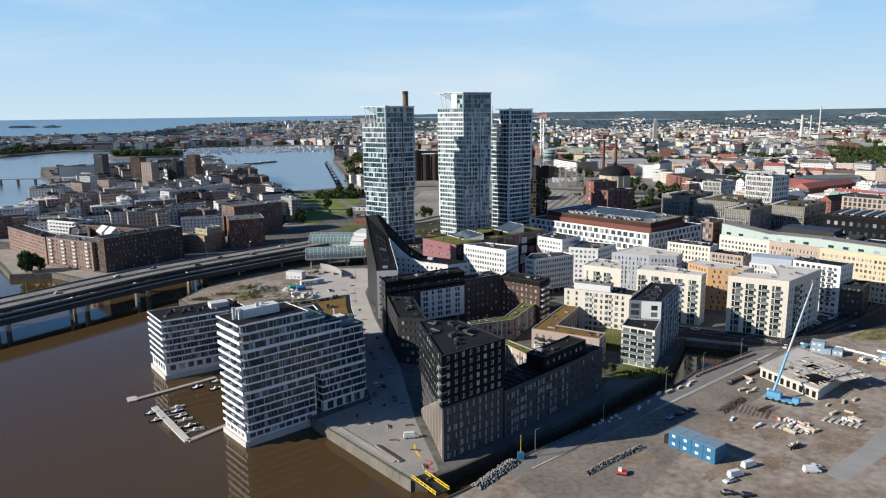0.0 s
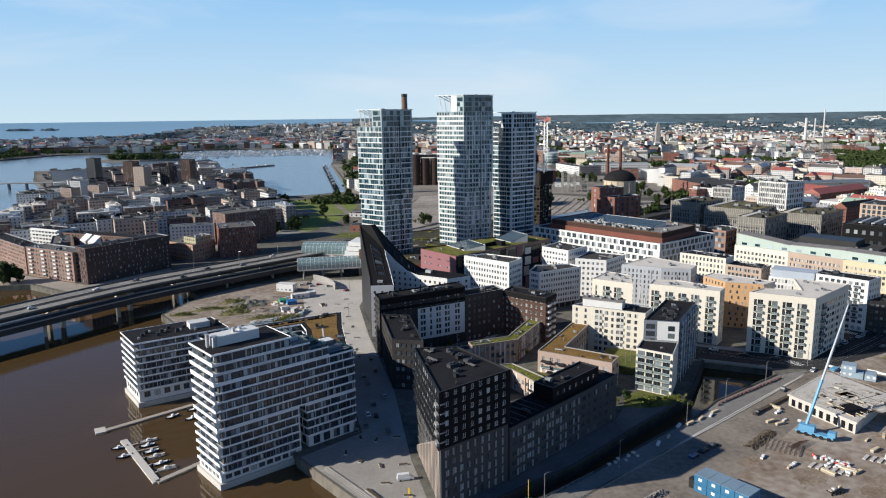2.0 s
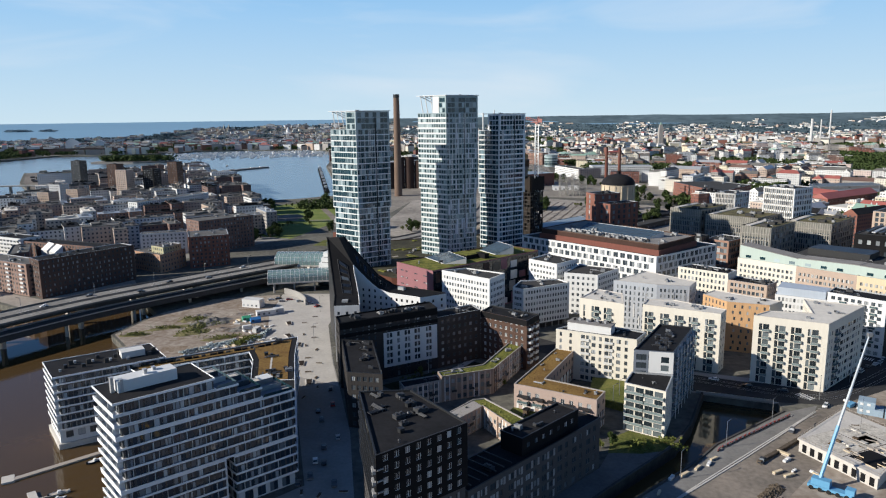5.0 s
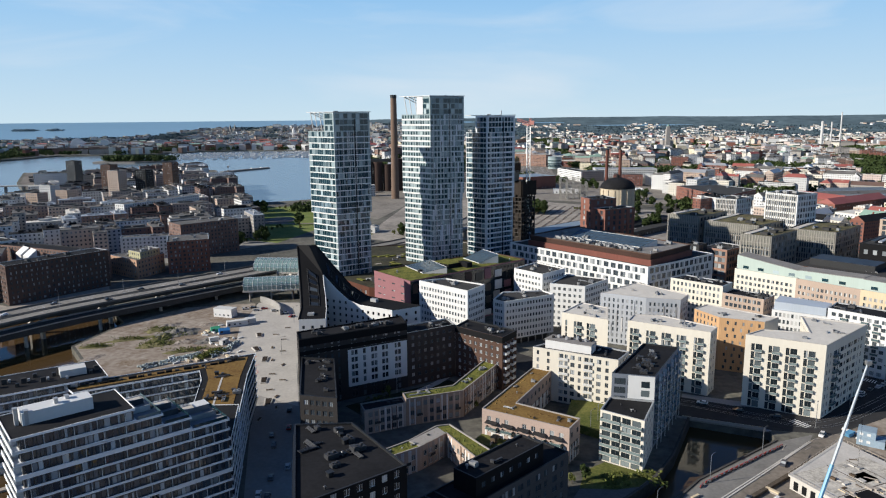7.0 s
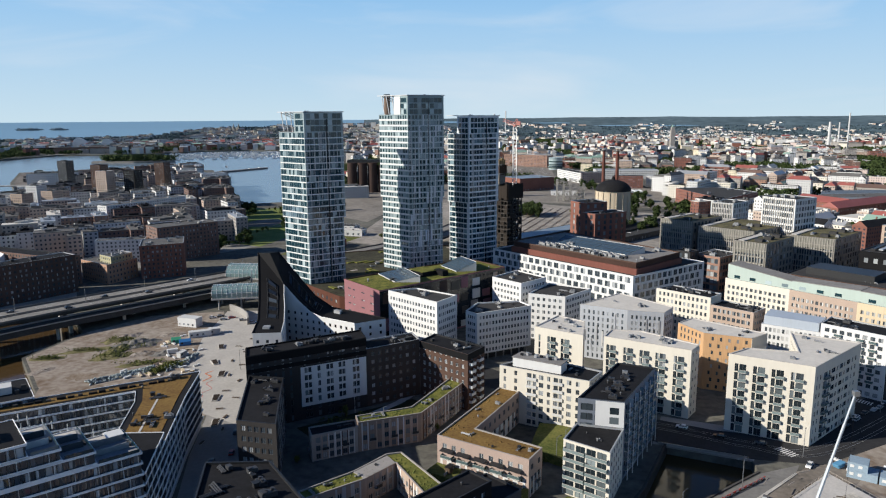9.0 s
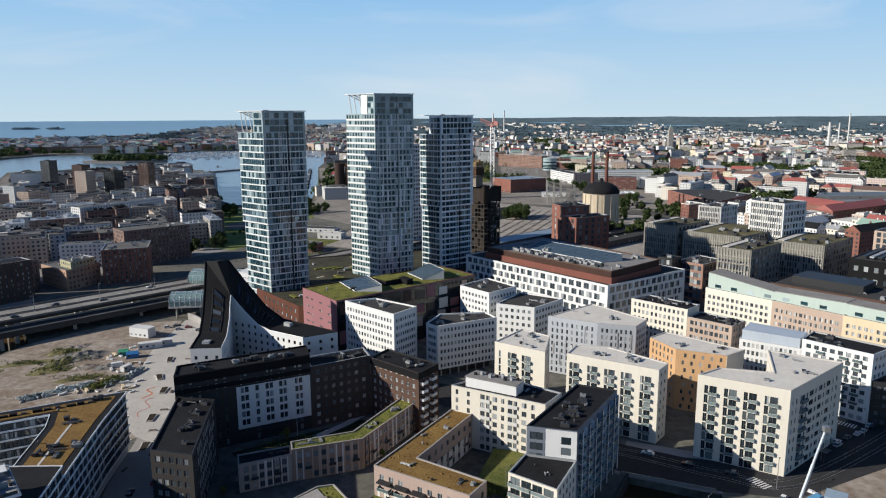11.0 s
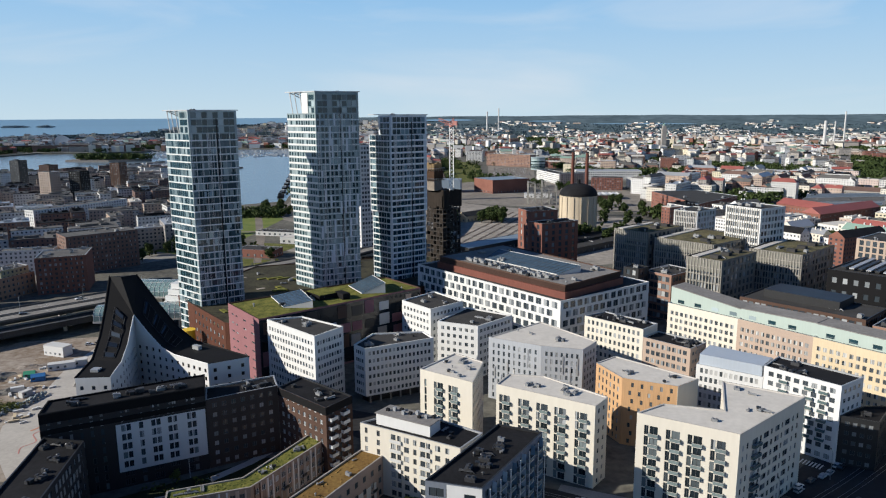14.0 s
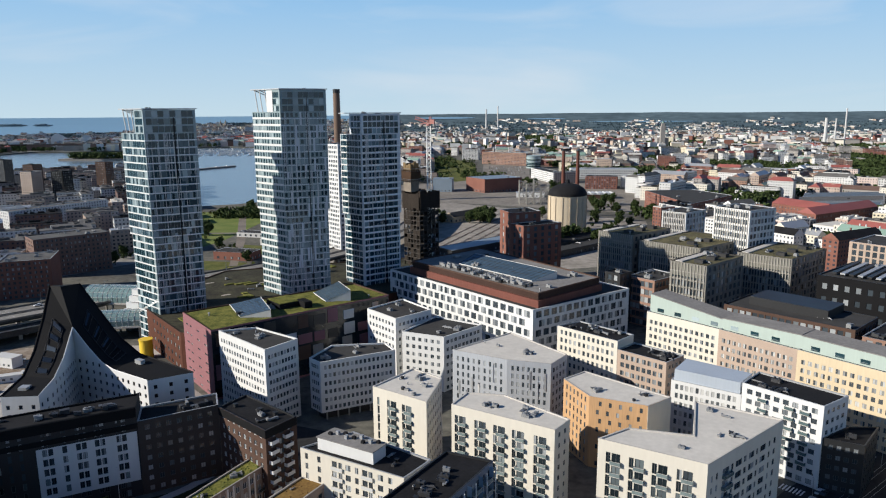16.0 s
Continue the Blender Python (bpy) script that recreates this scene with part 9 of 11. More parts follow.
PLT = thing("planted_bed", "dark planting bed with a pale edge on the street", "planter", (0, 0, 0), "street planting beds")
V, F = prism([(-3.6, -1.3), (3.6, -1.9), (3.6, 1.9), (-3.6, 1.3)], 0, 0.5)
part("edge", (V, F), LIGHTCONC, PLT, "pale concrete edge")
BEDSOIL = mat("dark_bed_soil", (0.035, 0.026, 0.02), 0.95, vary=0.4, fine=2.0)
for k in range(3):
    a, b = -3.3 + 2.25 * k, -3.3 + 2.25 * k + 2.05
    part("planting", prism([(a, -1.05 - 0.08 * k), (b, -1.12 - 0.08 * k), (b, 1.12 + 0.08 * k), (a, 1.05 + 0.08 * k)], 0.5, 0.62), BEDSOIL, PLT)
PLT.location, PLT.rotation_euler = (-54.7, 403.6, GROUND + 0.02), (0, 0, 1.75)
for x, y, a in ((-62.1, 433.1, 100), (-70.9, 449.5, 118), (-46, 378, 100), (-76, 474, 108)):
    copy_thing(PLT, pose(x, y, GROUND + 0.02, 0, 0, a))

# ---- vehicles ----


def make_car(name, label, L, W, H, paint, van=False, rail=False):
    e = thing(name, label, "van" if van else "car", (0, 0, 0), "parked and moving cars")
    V, F = [], []
    lo, mid = 0.35, H * (0.62 if not van else 0.55)
    prof = [(-L / 2, lo), (-L / 2, mid * 0.95), (-L / 2 + 0.15, mid), (L / 2 - 0.9, mid * 0.96), (L / 2 - 0.1, mid * 0.78), (L / 2, lo)]
    for x, z in prof:
        V += [(x, -W / 2, z), (x, W / 2, z)]
    n = len(prof)
    F = [(2 * k, 2 * k + 1, 2 * (k + 1) % (2 * n) + 1, 2 * (k + 1) % (2 * n)) for k in range(n)]
    F += [tuple(2 * k for k in range(n)), tuple(2 * k + 1 for k in reversed(range(n)))]
    part("body", (V, F), paint, e)
    x0, x1, x2, x3 = (-L / 2 + 0.05, -L / 2 + 0.15, L / 2 - 1.6, L / 2 - 0.95) if van else (-L / 2 + 0.25, -L / 2 + 0.8, L / 2 - 2.2, L / 2 - 1.35)
    w = W / 2 - 0.08
    V = [(x0, -w, mid), (x3, -w, mid * 0.97), (x3, w, mid * 0.97), (x0, w, mid), (x1, -w + 0.15, H - 0.06), (x2, -w + 0.15, H - 0.06), (x2, w - 0.15, H - 0.06), (x1, w - 0.15, H - 0.06)]
    part("window", (V, [(0, 1, 5, 4), (1, 2, 6, 5), (2, 3, 7, 6), (3, 0, 4, 7)]), PANE if not van else paint, e)
    part("roof", prism([(x1 - 0.03, -w + 0.13), (x2 + 0.03, -w + 0.13), (x2 + 0.03, w - 0.13), (x1 - 0.03, w - 0.13)], H - 0.06, H), paint, e)
    if van:
        part("windscreen", ([(x3 + 0.02, -w + 0.05, mid), (x3 + 0.02, w - 0.05, mid), (x2 + 0.03, w - 0.2, H - 0.1), (x2 + 0.03, -w + 0.2, H - 0.1)], [(0, 1, 2, 3)]), PANE, e)
    for x in (-L * 0.31, L * 0.31):
        for y in (-W / 2 + 0.05, W / 2 - 0.05):
            part("wheel", tube((x, y - 0.1, 0.33), (x, y + 0.1, 0.33), 0.33, 0.33, 12), TYRE, e)
    return e


PAINTS = [("white", (0.70, 0.70, 0.70)), ("silver", (0.40, 0.41, 0.42)), ("black", (0.02, 0.02, 0.022)), ("dark grey", (0.08, 0.08, 0.085)), ("red", (0.30, 0.02, 0.02)), ("blue", (0.03, 0.06, 0.18))]
CARS = [make_car("car", nm + " parked passenger car", 4.5, 1.8, 1.48, mat(nm.replace(" ", "_") + "_car_paint", c, 0.3, 0.1, vary=0.03, bump=0, spec=0.6)) for nm, c in PAINTS]
CARS.append(make_car("van", "white delivery van parked on paving", 5.6, 2.0, 2.3, MATS["white_car_paint"], True))
SPOTS = [(-11.5, 248.5, 12, 6), (-34.8, 369, 100, 2), (-29.3, 301.3, 100, 0), (-32.2, 285.5, 95, 3), (-100, 529.7, 20, 0), (-92, 526, 20, 1), (-96, 533, 20, 2), (-110.6, 525.7, 30, 3), (-106, 521, 30, 0), (-88, 530, 20, 4), (104.6, 223.4, 25, 6), (97.5, 217.1, 20, 6), (94, 213.5, 205, 0), (123.9, 219.2, 0, 6), (126.5, 222, 10, 0), (90.6, 205.9, 0, 2), (96, 204.5, 10, 2), (140, 376, 155, 0), (152, 368, 155, 2), (165, 362, 160, 3), (119, 388, 150, 3),
         (228, 396, 45, 1), (233, 401, 45, 0), (238, 406, 45, 2), (243, 411, 45, 3), (248, 416, 45, 0), (253, 421, 45, 5), (258, 426, 45, 3), (263, 431, 45, 2), (205, 378, 40, 2), (212, 384, 40, 1),
         (-26, 300, 100, 2), (-28, 312, 100, 3), (-24, 320, 100, 1), (-33, 336, 280, 2), (-31, 352, 100, 4), (-29, 290, 280, 3), (-36, 345, 100, 2), (-20, 285, 280, 3),
         (175, 345, 230, 0), (150, 322, 235, 3), (128, 298, 235, 2), (100, 270, 40, 3), (95, 266, 40, 2), (90, 262, 40, 5), (-72, 520, 20, 0), (-80, 525, 30, 1), (-66, 512, 60, 4)]
first = {}
for x, y, a, k in SPOTS:
    m = pose(x, y, GROUND + 0.03, 0, 0, a)
    if k in first:
        copy_thing(CARS[k], m)
    else:
        first[k] = 1
        CARS[k].location, CARS[k].rotation_euler = m.translation, m.to_euler()
for k, w, c in ((20, -5, 1), (23, 5, 0), (27, -8, 2), (31, -5, 3), (34, 8, 0), (38, 5, 1), (17, -8, 4), (25, 8, 3), (29, 4, 2)):
    p = offset(HWF, w)[k]
    d = Vector(HWF[k + 1]) - Vector(HWF[k])
    copy_thing(CARS[c], pose(p[0], p[1], DECK + 0.07, 0, 0, math.degrees(math.atan2(d.y, d.x)) + (180 if w > 0 else 0)))
for k, (x, y, a) in enumerate(((213, 386.4, 42), (218.9, 390.4, 42), (224.4, 393.5, 42), (233.7, 399.8, 45), (239, 404, 45), (246, 411, 45), (227.4, 377.5, 210), (252, 416, 45), (262, 424, 45))):
    copy_thing(CARS[(0, 3, 1, 2, 0, 1, 3, 2, 0)[k] % len(CARS)], pose(x, y, GROUND + 0.03, 0, 0, a))

# ---- east building site ----
ct = thing("site_office", "two-storey stack of blue site cabins", "site cabins", (92, 236, 2))
CD = (0.623, -0.782)
for f in range(2):
    for k in range(4):
        V, F = obox((82.1, 239.2), CD, k * 4.6, k * 4.6 + 4.45, 0, 6.8, GROUND + 0.15 + f * 2.9, GROUND + 2.95 + f * 2.9)
        cab = part("cabin", (V, F), BLUEPAINT, ct)
        part("window", obox((82.1, 239.2), CD, k * 4.6 + 1.5, k * 4.6 + 2.7, -0.08, 0.0, GROUND + 1.2 + f * 2.9, GROUND + 2.2 + f * 2.9), FRAME_W, cab)
for k in range(4):
    part("roof_sheet", obox((82.1, 239.2), CD, k * 4.6, k * 4.6 + 4.5, -0.15, 6.95, GROUND + 5.86, GROUND + 5.98), mat("blue_grey_roof_sheet", (0.16, 0.23, 0.29), 0.5, vary=0.2, fine=2), ct)
part("stair", obox((82.1, 239.2), CD, -2.5, -0.2, 1, 3, GROUND, GROUND + 3.2), DARKMETAL, ct)
sl = thing("unfinished_slab", "single-storey concrete frame under construction", "building site", (165, 305, 2))
SP = [(144, 306), (156.5, 277.5), (185, 303.5), (174, 331)]
part("roof_slab", prism(SP, GROUND + 4.4, GROUND + 5.0), LIGHTCONC, sl)
part("wall", prism(inset(SP, 0.6), GROUND, GROUND + 4.4), LIGHTCONC, sl)
rnd = random.Random(41)
sd = (Vector(SP[1]) - Vector(SP[0])).normalized()
# black panels on the closed wall paint the dark of its openings
for k in range(9):
    part("opening", obox(SP[0], sd, 2 + k * 3.2, 3.6 + k * 3.2, 0.4, 0.58, GROUND + 0.6, GROUND + 3.4), BLACKMETAL, sl)
for k in range(26):
    u, w = rnd.uniform(2, 27), rnd.uniform(3, 34)
    part("formwork_panel", obox(SP[0], sd, u, u + rnd.uniform(0.6, 3), w, w + rnd.uniform(0.3, 2.4), GROUND + 5.0, GROUND + 5.05 + rnd.uniform(0.05, 0.8)), rnd.choice((PLANK, PLANK, LIGHTCONC, CONCRETE, BARK)), sl)
for k in range(4):
    p, q = SP[k], SP[(k + 1) % 4]
    dd = (Vector(q) - Vector(p)).normalized()
    n = int(math.dist(p, q) / 2.4)
    for j in range(n):
        part("guard_post", obox(p, dd, j * 2.4, j * 2.4 + 0.1, 0.1, 0.2, GROUND + 5, GROUND + 6.1), PLANK, sl)
    part("guard_rail", obox(p, dd, 0, math.dist(p, q), 0.1, 0.16, GROUND + 5.9, GROUND + 6.0), PLANK, sl)
DECKSTAIN = mat("stained_deck", (0.44, 0.41, 0.36), 0.9, vary=0.4, big=0.3, fine=1.2)
for u0, u1, w0, w1 in ((0.6, 8.0, 1.0, 16.0), (8.6, 16.0, 3.0, 24.0), (1.0, 14.0, 18.0, 34.0), (17.0, 29.0, 17.0, 25.0), (19.0, 30.0, 26.5, 35.0)):
    part("deck_field", obox(SP[0], sd, u0, u1, w0, w1, GROUND + 5.0, GROUND + 5.012), DECKSTAIN, sl)
for w in (16.6, 25.8):
    part("joint", obox(SP[0], sd, 0.5, 30.5, w, w + 0.35, GROUND + 5.0, GROUND + 5.02), BARK, sl)
part("joint", obox(SP[0], sd, 16.3, 16.7, 2.0, 35.0, GROUND + 5.0, GROUND + 5.025), BARK, sl)
# black sheet on the deck, painting the dark of a floor hole
V, F = obox(SP[0], sd, 17, 27, 4, 15, GROUND + 5.0, GROUND + 5.03)
part("floor_opening", (V, F), BLACKMETAL, sl)
for k in range(22):
    u, w = rnd.uniform(13, 29), rnd.uniform(1, 18)
    part("timber_beam", obox(SP[0], (sd.x * math.cos(0.1 * k) - sd.y * math.sin(0.1 * k), sd.y * math.cos(0.1 * k) + sd.x * math.sin(0.1 * k)) if k % 3 == 0 else sd, u, u + rnd.uniform(1.5, 5), w, w + 0.2, GROUND + 5.05, GROUND + 5.3), rnd.choice((OCHRE, PLANK, PLANK, BARK)), sl)
cr = thing("mobile_crane", "light blue mobile crane with a long raised boom", "crane", (141, 277, 2))
CRD = (0.74, -0.67)
part("chassis", obox((136, 281.5), CRD, 0, 13, -1.4, 1.4, GROUND + 0.8, GROUND + 1.7), SKYBLUE, cr)
part("cab", obox((136, 281.5), CRD, 11, 13.6, -1.3, 1.3, GROUND + 1.7, GROUND + 3.4), SKYBLUE, cr)
part("superstructure", obox((136, 281.5), CRD, 1, 6.5, -1.4, 1.4, GROUND + 1.8, GROUND + 4.0), SKYBLUE, cr)
for k in range(5):
    for w in (-1.3, 1.3):
        c = Vector((136, 281.5)) + Vector(CRD) * (1.2 + k * 2.6) + Vector((-CRD[1], CRD[0])) * w
        n = Vector((-CRD[1], CRD[0]))
        part("wheel", tube((c.x - n.x * 0.3, c.y - n.y * 0.3, GROUND + 0.7), (c.x + n.x * 0.3, c.y + n.y * 0.3, GROUND + 0.7), 0.7, 0.7, 12), TYRE, cr)
GREYBOOM = mat("grey_boom_paint", (0.36, 0.40, 0.43), 0.5, vary=0.1)
b0, b1 = Vector((138.5, 279.5, GROUND + 3.2)), Vector((161.0, 297.5, 48.5))
for k, (r, s0, s1, m) in enumerate(((0.62, 0.0, 0.36, SKYBLUE), (0.5, 0.34, 0.62, GREYBOOM), (0.4, 0.6, 0.82, GREYBOOM), (0.32, 0.8, 1.0, GREYBOOM))):
    part("boom_section", tube(b0.lerp(b1, s0), b0.lerp(b1, s1), r, r, 6), m, cr)
part("boom_head", box(160.3, 161.8, 296.8, 298.2, 47.6, 49.0), STEEL, cr)
part("hook_rope", tube((161.2, 297.6, 48), (161.2, 297.6, 14), 0.04, 0.04, 4), BLACKMETAL, cr)
GAB = thing("rock_gabion", "long bank of dark crushed rock", "rock bank", (60, 230, 2), "rock banks")
V, F = [], []
rnd = random.Random(6)


def rocks(line, n, half, top, V, F, rnd, size=0.9):
    for k in range(n):
        t = rnd.uniform(0, len(line) - 1.001)
        i = int(t)
        p = Vector(line[i]).lerp(Vector(line[i + 1]), t - i)
        w = rnd.uniform(-half, half)
        s = size * rnd.uniform(0.5, 1.2)
        z = GROUND + max(0.1, top * (1 - abs(w) / half)) * rnd.uniform(0.6, 1.0)
        c = (p.x + w * 0.7, p.y - w * 0.7, z)
        j = len(V)
        for a, b, d in ((1, 0, 0), (-1, 0, 0), (0, 1, 0), (0, -1, 0), (0, 0, 1), (0, 0, -1)):
            V.append((c[0] + a * s * rnd.uniform(.6, 1), c[1] + b * s * rnd.uniform(.6, 1), c[2] + d * s * 0.7))
        for f in ((0, 2, 4), (2, 1, 4), (1, 3, 4), (3, 0, 4), (2, 0, 5), (1, 2, 5), (3, 1, 5), (0, 3, 5)):
            F.append(tuple(j + q for q in f))


rocks([(48, 219.5), (60, 229.5), (72, 238.5)], 520, 1.5, 1.3, V, F, rnd, 0.55)
part("rock_bank", (V, F), RUBBLE, GAB, kind="stuff")
for line, lab in (([(11, 211.5), (18, 220), (25, 229)], "pale rubble beside the temporary bridge"), ([(112, 268), (120, 275), (126, 281)], "dark rubble bank by the road")):
    e = thing("rubble_bank", lab, "rock bank", (*line[0], 2), "rock banks")
    V, F = [], []
    rocks(line, 260 if line[0][0] < 50 else 420, 2.4, 1.3, V, F, rnd, 0.8 if line[0][0] < 50 else 0.5)
    part("rubble", (V, F), RUBBLE if line[0][0] < 50 else mat("dark_soil", (0.085, 0.068, 0.052), 0.95, vary=0.4, big=0.4, fine=1.5), e, kind="stuff")
bp = thing("rebar_stack", "rusty reinforcing mats stacked on the ground", "rebar", (130, 262, 2))
BARM = mat("grey_rusty_steel", (0.20, 0.17, 0.145), 0.8, vary=0.3)
for k in range(9):
    part("bar", obox((117.5, 267.5), (0.83, -0.56), 0, 12, k * 1.15, k * 1.15 + 0.22, GROUND + 0.2, GROUND + 0.4), BARM, bp)
for k in range(8):
    part("bar", obox((117.5, 267.5), (0.83, -0.56), k * 1.6, k * 1.6 + 0.22, -0.5, 10, GROUND + 0.4, GROUND + 0.6), BARM, bp)
for k in range(6):
    part("bar", obox((127, 268), (0.6, -0.8), k * 0.5, k * 0.5 + 0.14, -1 - 0.3 * k, 7 + 0.4 * k, GROUND + 0.6 + 0.15 * k, GROUND + 0.75 + 0.15 * k), BROWNBRICK, bp)
for x, y, n in ((150, 260, 6), (128.5, 255, 6)):
    for k in range(n):
        t = thing("concrete_slab", "pale precast concrete slab lying on the site", "slab", (x + k * 1.9, y - k * 1.25, 2), "precast slabs")
        part("slab", obox((x + k * 1.9, y - k * 1.25), (0.75, 0.66), -2.2, 2.2, -0.55, 0.55, GROUND + 0.02, GROUND + 0.4), LIGHTCONC, t)
hut = thing("site_hut", "stacked grey-blue site huts behind the concrete frame", "site cabins", (190.7, 334, 2))
for f, (a, b) in enumerate(((0, 9), (0, 6), (9.5, 14))):
    cab = part("cabin", obox((184, 338), (0.83, -0.56), a, b, 0, 6, GROUND + (2.9 if f == 1 else 0.1), GROUND + (5.7 if f == 1 else 2.85)), mat("grey_blue_cabin", (0.25, 0.33, 0.40), 0.6, vary=0.15), hut)
    for k in range(2):
        part("window", obox((184, 338), (0.83, -0.56), a + 0.8 + k * 2.4, a + 2.0 + k * 2.4, -0.07, 0, GROUND + (4.0 if f == 1 else 1.2), GROUND + (5.0 if f == 1 else 2.2)), FRAME_W, cab)
JB = thing("concrete_barrier", "white concrete road barrier", "barrier", (0, 0, 0), "white concrete barriers")
part("body", prism([(-2.4, -0.3), (2.4, -0.3), (2.4, 0.3), (-2.4, 0.3)], 0, 0.35), FRAME_W, JB)
part("top", prism([(-2.4, -0.12), (2.4, -0.12), (2.4, 0.12), (-2.4, 0.12)], 0.35, 0.9), FRAME_W, JB)
JB.location, JB.rotation_euler = (202, 343, GROUND + 0.02), (0, 0, -0.75)
for k in range(1, 9):
    copy_thing(JB, pose(202 + 2.6 * k + (4 if k > 4 else 0), 343 - 3.8 * k + (12 if k > 4 else 0), GROUND + 0.02, 0, 0, -50 + 4 * math.sin(k)))
tk = thing("trailer", "flat trailer loaded with scrap beside the slabs", "trailer", (129, 235.7, 2))
part("bed", obox((124, 236), (0.8, 0.3), 0, 7, -1.1, 1.1, GROUND + 0.7, GROUND + 1.0), DARKMETAL, tk)
for k in range(4):
    part("load", obox((124, 236), (0.8, 0.3), 0.4 + 1.6 * k, 1.6 + 1.6 * k, -0.9 + 0.3 * k, 0.7, GROUND + 1.0, GROUND + 1.4 + 0.4 * (k % 2)), (PLANK, LIGHTCONC, STEEL, OCHRE)[k], tk)
for k in range(4):
    part("wheel", tube((124.6 + 1.5 * k, 234.7 + 0.55 * k, GROUND + 0.4), (124.5 + 1.5 * k, 235.0 + 0.55 * k, GROUND + 0.4), 0.4, 0.4, 10), TYRE, tk)
PIL = [thing("material_pile", "pallets of white wrapped building material", "pallets", (0, 0, 0), "site materials"), thing("material_pile", "stack of sawn timber and panels", "timber", (0, 0, 0), "site materials"), thing("skip", "blue steel waste skip", "skip", (0, 0, 0), "site materials"), thing("site_cabin", "white site storage container", "container", (0, 0, 0), "site materials")]
for k in range(2):
    part("bale", box(-2 + k * 2.0, -0.2 + k * 2.0, -0.6, 0.6, 0.15, 0.9 + 0.2 * k), FRAME_W, PIL[0])
part("pallet", box(-2.1, 2.1, -0.7, 0.7, 0, 0.15), PLANK, PIL[0])
for k in range(2):
    part("timber_baulk", box(-2.4, 2.4, -0.6, 0.6, k * 0.6, k * 0.6 + 0.5), OCHRE if k % 2 else PLANK, PIL[1])
V, F = box(-2.5, 2.5, -1.1, 1.1, 0.1, 1.5)
for j in (0, 3):
    V[j] = (V[j][0] + 0.8, V[j][1], V[j][2])
for j in (1, 2):
    V[j] = (V[j][0] - 0.8, V[j][1], V[j][2])
part("body", (V, F), SKYBLUE, PIL[2])
part("rim", box(-2.6, 2.6, -1.2, 1.2, 1.5, 1.6), SKYBLUE, PIL[2])
part("body", box(-3, 3, -1.2, 1.2, 0.1, 2.6), FRAME_W, PIL[3])
part("door", box(3.0, 3.05, -1.0, 1.0, 0.2, 2.4), PALE, PIL[3])
rnd = random.Random(77)
used = set()
ZONES = [(136, 251, 5, 4, 22), (160, 262, 5, 4, 14), (140, 296, 3, 8, 8), (215, 322, 16, 8, 34), (190, 345, 8, 5, 8), (240, 345, 20, 8, 8), (-92, 462, 8, 8, 12), (-100, 486, 9, 8, 10), (-104, 432, 8, 5, 18), (-110, 395, 20, 8, 8), (-85, 440, 10, 6, 10)]
for x0, y0, sx, sy, n in ZONES:
    for j in range(n // 2):
        k = rnd.choice((0, 0, 0, 0, 0, 1, 1, 1, 1, 3)) if j else (2 if x0 > 180 else 0)
        m = pose(x0 + rnd.uniform(-sx, sx), y0 + rnd.uniform(-sy, sy), GROUND + 0.01, 0, 0, rnd.choice((35, 40, 125, 130)) + rnd.uniform(-12, 12))
        if k in used:
            copy_thing(PIL[k], m @ Matrix.Scale(rnd.uniform(0.6, 1.05), 4))
        else:
            used.add(k)
            PIL[k].location, PIL[k].rotation_euler = m.translation, m.to_euler()
# heaps of soil and scrub on the west site
GRASSBANK = mat("dry_grass_bank", (0.105, 0.11, 0.04), 0.95, vary=0.5, big=0.25, fine=1.2, bump=0.8, tint=(0.16, 0.14, 0.07))
EARTH = mat("turned_earth", (0.20, 0.145, 0.105), 0.95, vary=0.5, big=0.25, fine=0.9, bump=0.9, tint=(0.26, 0.23, 0.20))
ASHHEAP = mat("grey_spoil", (0.17, 0.16, 0.145), 0.95, vary=0.5, big=0.35, fine=1.2, bump=0.9)


def mound(name, label, category, x, y, rx, ry, h, turn, m, seed, n=18):
    """Uneven heap of loose ground with a ragged foot."""
    hp = thing(name, label, category, (x, y, 2), "heaps on the waterside site")
    V, F = [], []
    ct_, st_ = math.cos(turn), math.sin(turn)
    for j in range(n + 1):
        for k in range(n + 1):
            u, v = 2 * j / n - 1, 2 * k / n - 1
            f = max(0.0, 1 - (u * u + v * v) ** 0.5 * (1 + 0.35 * noise.noise((u * 2 + seed, v * 2, 1.0))))
            z = h * (f ** 0.8) * (0.75 + 0.6 * noise.noise((u * 3.5, v * 3.5 + seed, 2.0))) if f > 0 else -0.1
            V.append((x + ct_ * u * rx - st_ * v * ry, y + st_ * u * rx + ct_ * v * ry, GROUND + z))
    F = [(j * (n + 1) + k, (j + 1) * (n + 1) + k, (j + 1) * (n + 1) + k + 1, j * (n + 1) + k + 1) for j in range(n) for k in range(n)]
    part("mound", (V, F), m, hp)
    return hp


